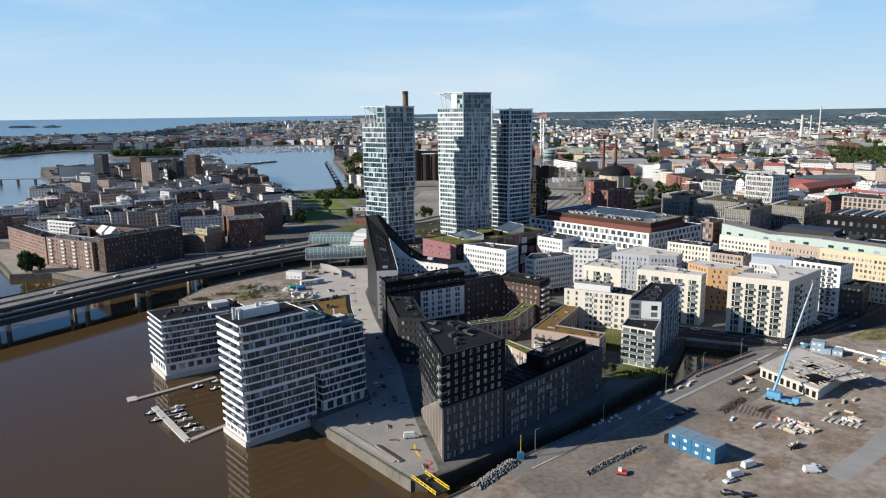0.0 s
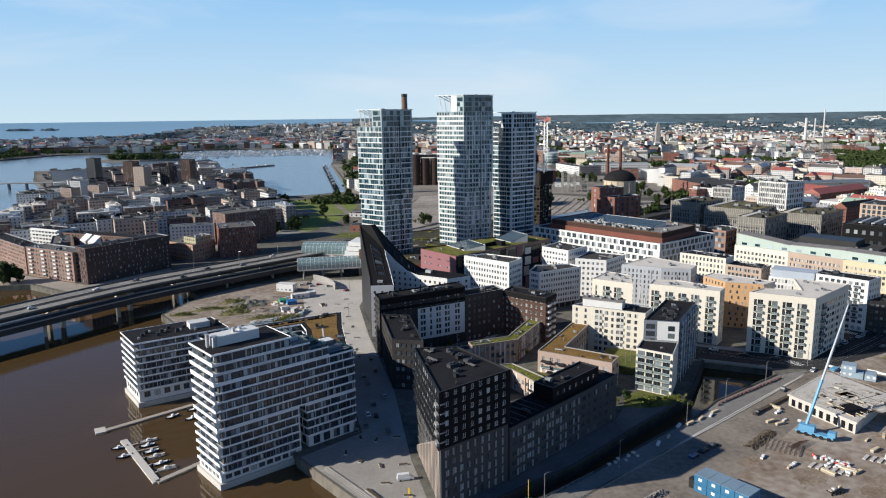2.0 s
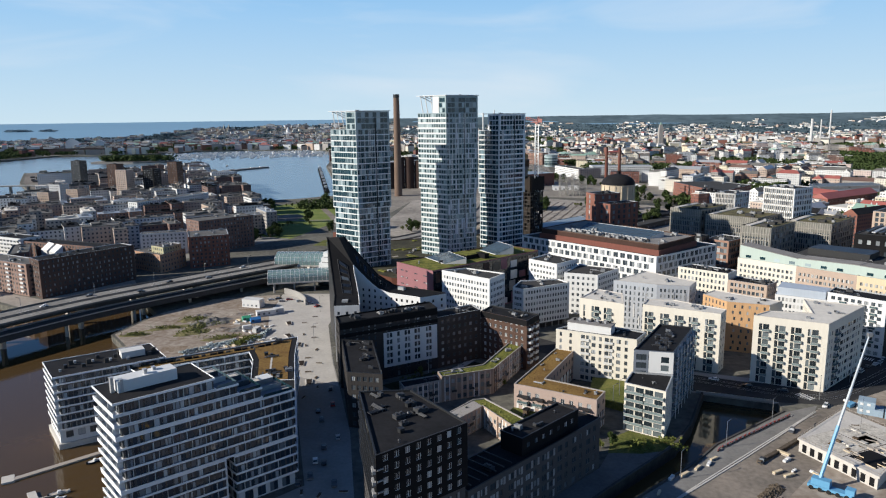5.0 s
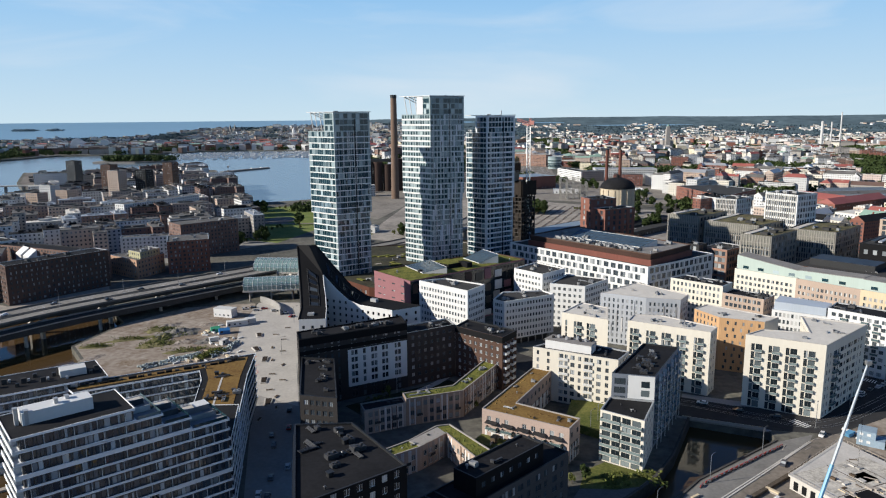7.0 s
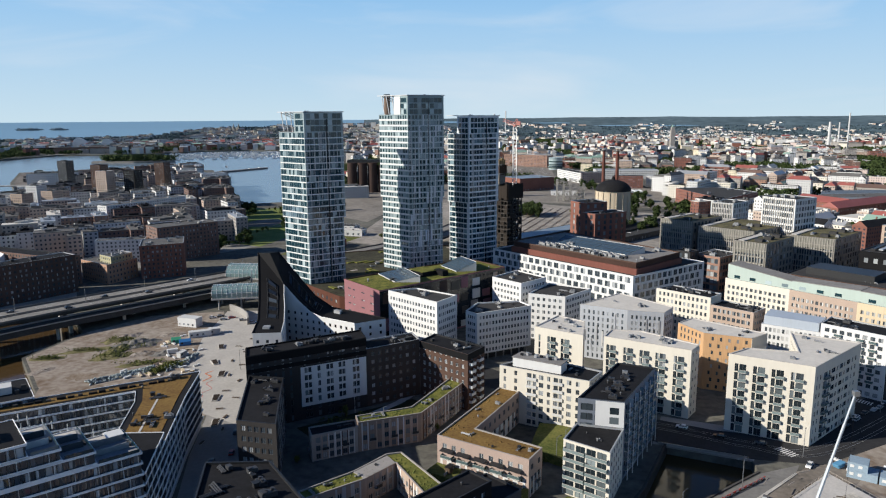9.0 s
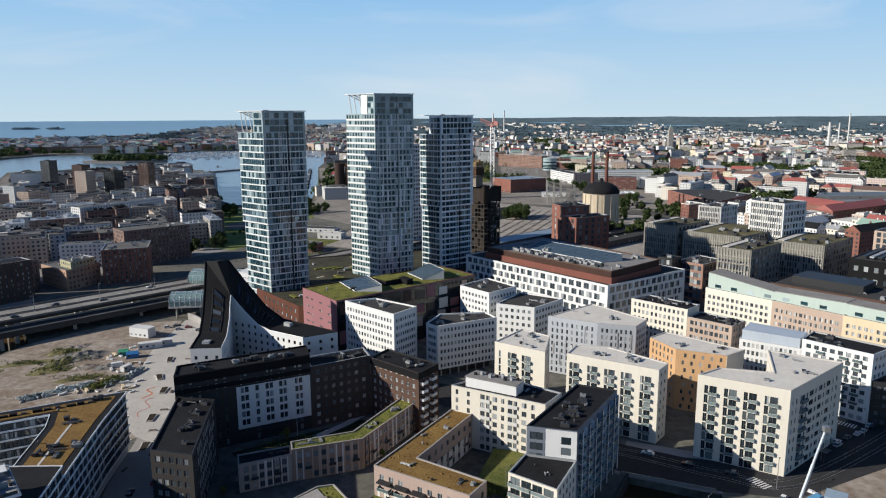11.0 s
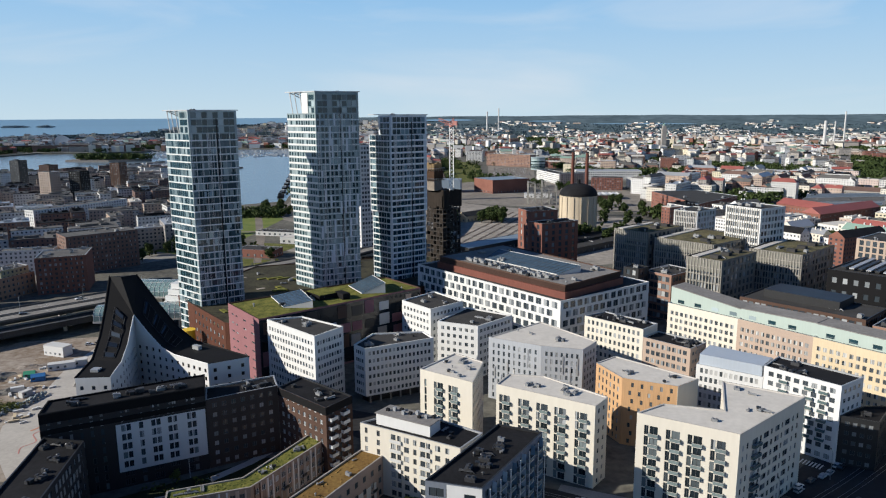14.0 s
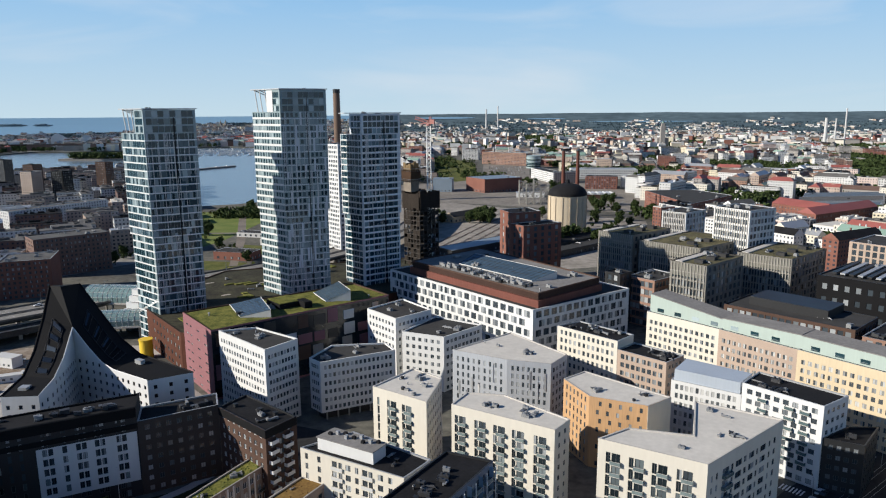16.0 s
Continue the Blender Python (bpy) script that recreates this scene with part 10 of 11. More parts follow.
for x, y, rx, ry, h, a, m, lab in ((-124, 479, 13, 8, 3.2, 0.5, ASHHEAP, "grey heap of spoil with weeds"), (-128, 458, 11, 5.5, 1.6, 0.5, GRASSBANK, "low bank of dry green grass"), (-113, 463, 8, 4, 1.7, 0.3, EARTH, "heap of reddish turned earth"),
                                  (-102, 464, 8, 4.5, 2.0, 0.8, ASHHEAP, "grey heap of broken rubble"), (-146, 468, 16, 3.5, 1.0, 0.45, GRASSBANK, "strip of grass along the site edge"), (-160, 455, 9, 4, 0.7, 0.2, GRASSBANK, "patch of rough grass by the water"),
                                  (-138, 486, 9, 5, 1.6, 0.7, GRASSBANK, "grassy heap beside the viaduct"), (-152, 437, 7, 3.5, 0.6, 1.0, EARTH, "low heap of brown earth"), (-92, 447, 7, 3.5, 1.4, 0.7, GRASSBANK, "green bank beside the street"), (-112, 496, 8, 4, 1.2, 0.3, EARTH, "low heap of pale earth"), (-129, 470, 15, 5, 2.2, 1.25, GRASSBANK, "long bank of weeds and earth"), (-136, 492, 10, 4.5, 1.6, 0.9, EARTH, "brown heap beside the viaduct"), (-108, 448, 12, 3.5, 1.2, 0.55, GRASSBANK, "green strip of weeds before the rubble")):
    mound("soil_heap", lab, "soil heap", x, y, rx, ry, h, a, m, x)
mound("grass_bank", "dark rough grass bank beside the road", "grass bank", 236, 366, 20, 8, 2.4, 0.4, GRASSBANK, 3.0)
V, F = [], []
for k in range(700):
    x0, y0, sx, sy = rnd.choice(((-129, 468, 5, 9), (-127, 478, 5, 8), (-108, 448, 9, 3), (-128, 458, 7, 3), (-146, 468, 10, 2), (-91, 447, 4, 2), (-138, 486, 6, 3), (-124, 477, 7, 4), (-160, 455, 6, 2)))
    x, y = x0 + rnd.gauss(0, sx * 0.6), y0 + rnd.gauss(0, sy * 0.6)
    leaf_clumps(4, lambda q, x=x, y=y: (x + q.gauss(0, 0.5), y + q.gauss(0, 0.5), GROUND + q.uniform(0.3, 1.5)), rnd, 0.32, V, F)
for x0, y0, sx, sy, n in ((95, 311, 10, 5, 30), (270, 378, 22, 10, 60), (58, 334, 8, 3, 14), (10, 380, 14, 8, 16)):
    for k in range(n):
        x, y = x0 + rnd.uniform(-sx, sx), y0 + rnd.uniform(-sy, sy)
        leaf_clumps(10, lambda q, x=x, y=y: (x + q.gauss(0, 0.7), y + q.gauss(0, 0.7), GROUND + q.uniform(0.2, 1.4)), rnd, 0.45, V, F)
part("scrub", (V, F), LEAF_Y, None, "weeds and low shrubs on open ground", None, "stuff")["category"] = "shrubs"
# tram tracks and lane marks on the main street
tt = thing("tram_track", "steel tram rails set in dark asphalt", "tram track", (180, 360, 2))
TL = fine_line([(112, 386), (135, 376), (160, 362), (182, 356), (225, 384), (280, 430)])
for w in (-3.0, -1.55, 1.55, 3.0):
    part("rail", strip(TL, w - 0.06, w + 0.06, GROUND + 0.03, GROUND + 0.05), STEEL, tt)
for x, y, a in ((226, 399, 45), (172, 352, 30)):
    z = thing("zebra_crossing", "white zebra crossing on dark asphalt", "road marking", (x, y, 2), "zebra crossings")
    for k in range(7):
        part("stripe", obox((x, y), (math.cos(radians(a)), math.sin(radians(a))), 0, 4, k * 1.1, k * 1.1 + 0.5, GROUND + 0.03, GROUND + 0.045), FRAME_W, z)
CON = thing("road_barrier", "red and white roadside work barrier", "barrier", (0, 0, 0), "roadworks barriers")
part("board", box(-1.4, 1.4, -0.05, 0.05, 0.4, 1.0), REDPAINT, CON)
part("stripe", box(-0.6, 0.6, -0.07, -0.05, 0.45, 0.95), FRAME_W, CON)
part("foot", box(-1.3, 1.3, -0.3, 0.3, 0, 0.12), TYRE, CON)
CON.location, CON.rotation_euler = (116.5, 307, GROUND + 0.03), (0, 0, 0.9)
for k in range(16):
    t = k / 16
    copy_thing(CON, pose(119.4 + 38 * t, 309.6 + 27.5 * t, GROUND + 0.03, 0, 0, 36 + 8 * math.sin(k)))

bb = thing("blue_box", "blue steel box with a mast by the canal", "container", (27.6, 231, 2))
part("body", box(26.6, 28.8, 230, 232, GROUND, GROUND + 2.4), BLUEPAINT, bb)
part("mast", tube((27.7, 231, GROUND + 2.4), (27.7, 231, GROUND + 9), 0.1, 0.08, 6), YELLOW, bb)
ex = thing("fence_rail", "long steel fence along the canal quay", "fence", (30, 225, 2))
for k in range(16):
    a = Vector((22, 225.3)).lerp(Vector((52, 250.6)), k / 15)
    part("post", tube((a.x, a.y, GROUND), (a.x, a.y, GROUND + 1.2), 0.06, 0.06, 5), STEEL, ex)
for z in (0.6, 1.15):
    part("rail", tube((22, 225.3, GROUND + z), (52, 250.6, GROUND + z), 0.05, 0.05, 5), STEEL, ex)
rm = thing("small_machine", "small red and white site machine", "machine", (61, 219, 2))
part("body", obox((59, 220), (0.9, -0.4), 0, 3.2, -0.8, 0.8, GROUND + 0.4, GROUND + 1.2), REDPAINT, rm)
part("cab", obox((59, 220), (0.9, -0.4), 0.3, 1.5, -0.7, 0.7, GROUND + 1.2, GROUND + 2.2), FRAME_W, rm)
part("track", obox((59, 220), (0.9, -0.4), -0.1, 3.3, -0.95, -0.6, GROUND, GROUND + 0.5), TYRE, rm)
part("track", obox((59, 220), (0.9, -0.4), -0.1, 3.3, 0.6, 0.95, GROUND, GROUND + 0.5), TYRE, rm)
# planting bed and coloured play line by the black house
pl = thing("play_line", "orange and yellow painted line on the quay paving", "paint", (-7, 225, 2))
part("yellow_line", strip(fine_line([(-10, 243), (-9.5, 238), (-7.5, 233)]), -0.35, 0.35, GROUND + 0.03, GROUND + 0.07), YELLOW, pl)
part("red_line", strip(fine_line([(-6, 231), (-3.4, 229), (-4.8, 226), (-2.4, 223.5)]), -0.3, 0.3, GROUND + 0.03, GROUND + 0.07), REDPAINT, pl)

# ---- low sheds, platforms and park behind the towers ----


def shed(name, label, pts, z1, wall, roof, category="shed"):
    b = Building(name, label, pts, z1, wall=wall, category=category, roof=roof, parapet=0.15, group="low sheds behind the towers")
    for k in range(len(pts)):
        L = math.dist(*b.edge(k))
        if L > 8:
            b.rows(k, 1, max(2, int(L / 6)), w=2.4, h=min(2.2, (z1 - GROUND) * 0.45), sill=1.0, solo=False)
    return b.close(3, int(z1 + pts[0][0]) % 97, 1.2)


SHEDBLUE = mat("blue_grey_shed_roof", (0.20, 0.25, 0.30), 0.5, 0.1, vary=0.12, streak=0.1)
shed("train_shed", "long low blue-grey train platform shed", [(94, 792), (107, 774), (192, 858), (179, 876)], 9, DARKMETAL, SHEDBLUE, "platform roof")
shed("platform_roof", "long dark platform roof", [(150, 790), (164, 774), (290, 900), (276, 916)], 8, DARKMETAL, BITUMEN, "platform roof")
shed("platform_roof", "second long dark platform roof", [(180, 780), (190, 770), (330, 905), (320, 915)], 8, DARKMETAL, GREYROOF, "platform roof")
shed("low_hall", "low white hall by the park path", [(-112, 884), (-64, 872), (-60, 886), (-108, 899)], 6.5, PALE, GREYROOF, "hall")
shed("low_hall", "small red brick hall with a flat roof", [(-96, 772), (-62, 764), (-58, 782), (-92, 790)], 9, REDBRICK, GREYROOF, "hall")
shed("low_hall", "pale kiosk building between paths", [(-75, 838), (-50, 832), (-47, 846), (-72, 852)], 8, PALE, LIGHTROOF, "hall")
shed("brick_hall", "wide red brick hall with a dark blue roof", [(119, 1310), (147, 1268), (206, 1300), (178, 1345)], 23, REDBRICK, SHEDBLUE, "hall")
HARBOURGRAVEL = mat("harbour_gravel", (0.21, 0.19, 0.165), 0.95, vary=0.35, big=0.02, fine=0.2)
AH = [(94, 980), (105, 970), (136, 1005), (125, 1015)]
ah = shed("arch_hall", "yellow plaster hall with a dark gable roof beside the rail yard", AH, 8.5, OCHRE, GREYROOF, "hall")
c = [lerp2(AH[0], AH[1], 0.5), lerp2(AH[3], AH[2], 0.5)]
V = [(x, y, 8.7) for x, y in inset(AH, -0.4)] + [(*c[0], 13.0), (*c[1], 13.0)]
part("gable_roof", (V, [(1, 2, 5, 4), (3, 0, 4, 5)]), GREYROOF, ah)
part("gable_wall", (V, [(0, 1, 4), (2, 3, 5)]), OCHRE, ah)
shed("site_hall", "blue-grey sheet metal hall behind the crane", [(67, 1288), (97, 1284), (99, 1310), (69, 1314)], 22, mat("blue_grey_cladding", (0.19, 0.24, 0.29), 0.6, 0.1, vary=0.1, streak=0.1), SHEDBLUE, "hall")
shed("low_hall", "white low pavilion by the gravel yard", [(191, 1210), (231, 1205), (232, 1222), (192, 1227)], 9, WHITE, LIGHTROOF, "hall")
def far_block(name, label, pts, z1, wall, roof, floors, category):
    h = Building(name, label, pts, z1, wall=wall, category=category, roof=roof, group="blocks beyond the gravel yard")
    for k in range(len(pts)):
        L = math.dist(*h.edge(k))
        h.rows(k, floors, max(2, int(L / 4)), w=2.4, h=1.7, solo=False, split=1, pane_m=PANE_FAR, frame_m=FRAME_D)
    return h.close(8, int(z1 + pts[0][1]), 1.6)


far_block("brick_block", "long red-brown brick block with window rows", [(157, 1890), (254, 1813), (270, 1836), (173, 1915)], 30, ORANGEBRICK, TOWNROOF, 8, "office building")
far_block("office_block", "pale block with dark window rows by the railway", [(109, 2036), (150, 2028), (154, 2052), (113, 2060)], 28, PALE, TOWNROOF, 8, "office building")
far_block("office_block", "white office with long window bands", [(240, 1518), (268, 1411), (290, 1418), (262, 1525)], 20, WHITE, GREYROOF, 5, "office building")
far_block("office_block", "rose brick office beside the white one", [(270, 1408), (312, 1418), (318, 1445), (291, 1440)], 21, PALEBRICK, TOWNROOF, 5, "office building")
far_block("office_block", "long zinc-roofed hall beyond the gas holder", [(312, 1500), (430, 1490), (432, 1530), (314, 1540)], 19, PALE, ZINC, 4, "hall")
far_block("brick_block", "red brick house with white window bands", [(308, 1322), (356, 1312), (364, 1344), (316, 1354)], 22, REDBRICK, GREYROOF, 6, "apartment building")
gl = thing("round_office", "round teal glass office", "office building", (266, 1750, 2))
for f in range(8):
    part("glazing", tube((266, 1750, GROUND + f * 3.4), (266, 1750, GROUND + f * 3.4 + 2.6), 15.5, 15.5, 24), PANE_BLUE, gl)
    part("floor_band", tube((266, 1750, GROUND + f * 3.4 + 2.6), (266, 1750, GROUND + f * 3.4 + 3.4), 16, 16, 24), mat("pale_teal_band", (0.33, 0.40, 0.39), 0.5), gl)
br = thing("barrel_roof_hall", "low hall with striped barrel roofs", "hall", (306, 1200, 2))
part("wall", box(288, 328, 1190, 1212, GROUND, 8), BROWNBRICK, br)
for k in range(8):
    V, F = [], []
    for j in range(7):
        a = math.pi * j / 6
        V += [(290.5 + 5 * k - 2.3 * math.cos(a), 1189.5, 8 + 2.6 * math.sin(a)), (290.5 + 5 * k - 2.3 * math.cos(a), 1212.5, 8 + 2.6 * math.sin(a))]
    F = [(2 * j, 2 * j + 1, 2 * j + 3, 2 * j + 2) for j in range(6)] + [tuple(range(0, 14, 2)), tuple(range(13, 0, -2))]
    part("barrel", (V, F), FRAME_W if k % 2 else ZINC, br)
patch("ground_car_park", [(150, 1560), (240, 1560), (262, 1800), (160, 1870)], HARBOURGRAVEL, "pale car park beyond the brick hall", 0.03)
patch("lawn_railway", [(62, 1420), (140, 1480), (140, 1900), (100, 2020), (25, 2180), (35, 1800)], LAWN, "green embankment beside the railway", 0.034, "lawn")
V, F = [], []
rnd = random.Random(12)
for row in range(9):
    for k in range(15):
        if rnd.random() < 0.75:
            c = (162 + k * 5.2 + row * 1.2, 1590 + row * 24 + rnd.uniform(-0.5, 0.5))
            obox(c, (0.05, 1), 0, 4.4, -0.9, 0.9, GROUND + 0.35, GROUND + 0.95, V, F)
            obox(c, (0.05, 1), 0.9, 3.6, -0.8, 0.8, GROUND + 0.95, GROUND + 1.5, V, F)
part("parked_cars", (V, F), pane_mat("mixed_car_paint", (0.02, 0.022, 0.026), (0.6, 0.6, 0.6), 0.5, 0.3), None, "rows of parked cars of many colours far off", None, "stuff")["category"] = "cars"
V, F = [], []
for x0, y0, sx, sy, n in ((95, 1700, 45, 240, 60), (60, 2000, 30, 150, 30), (200, 1880, 45, 18, 14), (150, 1540, 40, 25, 14)):
    for k in range(n):
        x, y, q = x0 + rnd.uniform(-sx, sx), y0 + rnd.uniform(-sy, sy), rnd.uniform(3, 6)
        leaf_clumps(22, lambda r, x=x, y=y, q=q: (x + r.gauss(0, q * 0.6), y + r.gauss(0, q * 0.6), GROUND + 1 + r.uniform(0, q * 1.6)), rnd, 1.9, V, F)
part("railway_bushes", (V, F), LEAF, None, "dark green bushes along the railway embankment", None, "stuff")["category"] = "bushes"
V, F = [], []
for k in range(70):
    x, y, q = -150 + rnd.uniform(-30, 28), 1030 + rnd.uniform(-22, 26), rnd.uniform(3, 5.5)
    leaf_clumps(26, lambda r, x=x, y=y, q=q: (x + r.gauss(0, q * 0.6), y + r.gauss(0, q * 0.6), GROUND + 0.6 + r.uniform(0, q * 1.7)), rnd, 1.5, V, F)
part("park_thicket", (V, F), LEAF, None, "dark green thicket at the edge of the park", None, "stuff")["category"] = "bushes"
shed("low_hall", "flat dark hall by the tower foot", [(-60, 690), (-20, 700), (-26, 728), (-66, 716)], 8, BROWNBRICK, SEDUM, "hall")
shed("low_hall", "flat dark hall at the rail yard edge", [(20, 720), (62, 735), (54, 760), (12, 744)], 7, DARKMETAL, BITUMEN, "hall")
DEPOTROOF = mat("dull_sheet_roof", (0.10, 0.13, 0.16), 0.75, vary=0.2, big=0.1)
oval = [(-178 + 20 * math.cos(2 * math.pi * k / 32), 930 + 30 * math.sin(2 * math.pi * k / 32)) for k in range(32)]
for pts, z, m in (([(492, 1012), (600, 1024), (624, 1062), (514, 1050)], 13, DEPOTROOF), ([(522, 1060), (632, 1072), (658, 1118), (546, 1105)], 14, TOWNROOF), ([(554, 1115), (666, 1128), (690, 1172), (577, 1160)], 13, DEPOTROOF)):
    shed("low_hall", "long low depot hall with a grey sheet roof", pts, z, PALE, m, "hall")
patch("path_oval", oval, MATS["sandy_fill"], "pale sandy oval in the park", 0.08, "path")
patch("path_park", [(-62, 700), (-56, 700), (-96, 860), (-150, 1040), (-158, 1038), (-104, 858)], WORNROAD, "pale park path", 0.07, "path")
patch("path_park_cross", [(-190, 900), (-60, 905), (-60, 911), (-190, 906)], WORNROAD, "pale path across the park", 0.075, "path")
patch("lawn_strip", [(-100, 800), (-62, 795), (-50, 828), (-98, 842)], LAWN, "park lawn between paths", 0.05, "lawn")
patch("lawn_tower", [(-110, 735), (-70, 728), (-62, 758), (-104, 766)], LAWN, "lawn beside the tower square", 0.05, "lawn")
for k in range(9):
    a = thing("rail_track", "rusty rail track across the yard", "track", (60 + k * 11, 760, 2), "rail tracks")
    for w in (-0.8, 0.8):
        part("rail", obox((66 + k * 10, 775 - k * 3), (0.33, 0.944), 0, 300, w - 0.15, w + 0.15, GROUND + 0.03, GROUND + 0.25), BROWNBRICK, a)
rnd = random.Random(91)
for x0, y0, sx, sy, n in ((-225, 985, 14, 50, 10), (-120, 1040, 22, 25, 8), (-100, 815, 14, 20, 5), (-215, 1030, 30, 30, 8), (-62, 745, 20, 14, 4), (-20, 820, 16, 20, 4), (210, 1000, 20, 14, 4), (300, 1060, 60, 30, 10), (-150, 860, 16, 40, 6)):
    for k in range(n):
        x, y = x0 + rnd.uniform(-sx, sx), y0 + rnd.uniform(-sy, sy)
        copy_thing(rnd.choice((TA, TC, TB)), pose(x, y, GROUND, 0, 0, rnd.uniform(0, 360)) @ Matrix.Scale(rnd.uniform(0.6, 1.1), 4))

# ---- west site: cabins, tents, rubble strip ----


def cabin(x, y, d, L, W, H, m, label, peak=0.0):
    e = thing("site_cabin", label, "container", (x, y, 2), "west site cabins")
    V, F = obox((x, y), d, 0, L, 0, W, GROUND + 0.1, GROUND + H)
    if peak:
        i = len(V)
        V += [(x + d[0] * a - d[1] * W / 2, y + d[1] * a + d[0] * W / 2, GROUND + H + peak) for a in (0, L)]
        F += [(i - 4, i - 3, i + 1, i), (i - 2, i - 1, i, i + 1), (i - 4, i, i - 1), (i - 3, i - 2, i + 1)]
    part("body", (V, F), m, e)
    for k in range(max(1, int(L / 3.2))):
        part("window", obox((x, y), d, 0.7 + 3.1 * k, 1.9 + 3.1 * k, -0.06, 0, GROUND + 1.1, GROUND + 2.1), PANE, e)
    if not peak:
        part("roof_edge", obox((x, y), d, -0.1, L + 0.1, -0.1, W + 0.1, GROUND + H, GROUND + H + 0.15), PALE, e)


GREENSHEET = mat("green_tarpaulin", (0.05, 0.30, 0.17), 0.6, vary=0.15)
BLUESHEET = mat("blue_tarpaulin", (0.03, 0.17, 0.42), 0.55, vary=0.2)
cabin(-115, 513, (0.95, -0.3), 13, 6, 5.4, FRAME_W, "white two-storey site cabin block")
cabin(-99, 489, (0.9, 0.43), 12, 4, 3.2, FRAME_W, "long white site cabin")
cabin(-90, 496, (0.9, 0.43), 6, 4, 3.0, PALE, "pale grey site cabin")
cabin(-99, 475, (0.9, 0.43), 6, 4, 2.2, BLUESHEET, "blue tarpaulin tent over material", 1.2)
cabin(-105, 479, (0.9, 0.43), 5, 4, 2.0, GREENSHEET, "green tarpaulin tent over material", 1.2)
cabin(-91, 456, (0.35, 0.94), 5, 2.5, 2.6, PALE, "grey steel container on the site")
for line, lab, n in (([(-121, 420), (-112, 428), (-104, 436), (-98, 441)], "long heap of pale broken glass and pipes", 420), ([(-92, 438), (-86, 450), (-84, 462)], "rubble and timber along the site edge", 180)):
    e = thing("rubble_bank", lab, "rock bank", (*line[0], 2), "rock banks")
    V, F = [], []
    rocks(line, n, 3.2, 1.8, V, F, rnd, 0.9)
    part("rubble", (V, F), mat("pale_rubble", (0.30, 0.34, 0.34), 0.9, vary=0.5, big=0.4, fine=1.5), e, kind="stuff")
pl = thing("play_line", "red and yellow painted play line on the street", "paint", (-66, 418, 2))
part("red_line", strip(fine_line([(-61, 405), (-63, 410), (-60.5, 415), (-65, 421), (-63.5, 426)]), -0.22, 0.22, GROUND + 0.03, GROUND + 0.07), mat("faded_red_paint", (0.42, 0.17, 0.12), 0.8, vary=0.3), pl)
part("red_line", strip(fine_line([(-68, 424), (-66, 430), (-70, 434), (-67.5, 438)]), -0.35, 0.35, GROUND + 0.03, GROUND + 0.07), mat("faded_orange_paint", (0.5, 0.16, 0.06), 0.7), pl)
V, F = [], []
for k in range(120):
    t = rnd.random()
    x, y = -97 + 9 * t + rnd.gauss(0, 1.4), 434 + 14 * t + rnd.gauss(0, 1.6)
    leaf_clumps(10, lambda q, x=x, y=y: (x + q.gauss(0, 0.6), y + q.gauss(0, 0.6), GROUND + q.uniform(0.2, 1.8)), rnd, 0.34, V, F)
part("weeds", (V, F), LEAF_Y, None, "green weeds beside the street", None, "stuff")["category"] = "weeds"
# red-roofed market halls and long brick block in the town
for pts, z in (([(466, 1000), (492, 938), (512, 948), (488, 1012)], 20), ([(470, 905), (566, 968), (556, 986), (460, 924)], 20)):
    h = Building("market_hall", "long brick hall with a bright red tin roof", pts, z, wall=REDBRICK, category="hall", roof=REDROOF, parapet=0.05, group="red-roofed halls")
    for k in range(4):
        h.rows(k, 4, int(math.dist(*h.edge(k)) / 4), w=1.4, h=1.8, solo=False)
    h.close(0)
    c = [lerp2(pts[0], pts[3], 0.5), lerp2(pts[1], pts[2], 0.5)] if math.dist(pts[0], pts[1]) > math.dist(pts[1], pts[2]) else [lerp2(pts[0], pts[1], 0.5), lerp2(pts[3], pts[2], 0.5)]
    V = [(x, y, z) for x, y in inset(pts, -0.5)] + [(*c[0], z + 6), (*c[1], z + 6)]
    part("gable_roof", (V, [(0, 1, 5, 4), (2, 3, 4, 5), (1, 2, 5), (3, 0, 4)]), REDROOF, h.e)
h = Building("brick_block", "long red brick block with many windows", [(342, 1078), (358, 945), (430, 1025), (404, 1092)], 26, wall=REDBRICK, category="apartment building", roof=GREYROOF)
for k in range(4):
    h.rows(k, 6, int(math.dist(*h.edge(k)) / 4), w=1.5, h=1.8, solo=False, frame_m=FRAME_W)
h.close(10, 66, 1.5)

# harbour front across the yard, with moored barges and two church spires far off
patch("ground_harbour", [(-276, 1840), (-222, 1586), (-185, 1400), (-150, 1185), (-100, 1190), (-130, 1420), (-160, 1600), (-200, 1830)], HARBOURGRAVEL, "pale gravel harbour front", 0.03)
rnd = random.Random(19)
for k in range(9):
    x, y = -176 - k * 13, 1250 + k * 66
    e = thing("barge", "dark working barge moored at the harbour front", "barge", (x, y, -2), "moored barges")
    part("hull", obox((x, y), (-0.2, 0.98), 0, rnd.uniform(25, 45), 0, 9, -3, 0.5), BLACKMETAL, e)
    part("deckhouse", obox((x, y), (-0.2, 0.98), 3, 11, 2, 7, 0.5, rnd.uniform(3, 7)), rnd.choice((FRAME_W, PALE, DARKMETAL)), e)
for x, y, h in ((-560, 2900, 58), (-540, 2905, 58), (-880, 3000, 46)):
    e = thing("church", "distant grey church with a pointed spire", "church", (x, y, 2))
    part("tower", box(x - 3.5, x + 3.5, y - 3.5, y + 3.5, GROUND, h * 0.6), STONEGREY, e)
    part("spire", tube((x, y, h * 0.6), (x, y, h), 4, 0.3, 8), DARKMETAL, e)

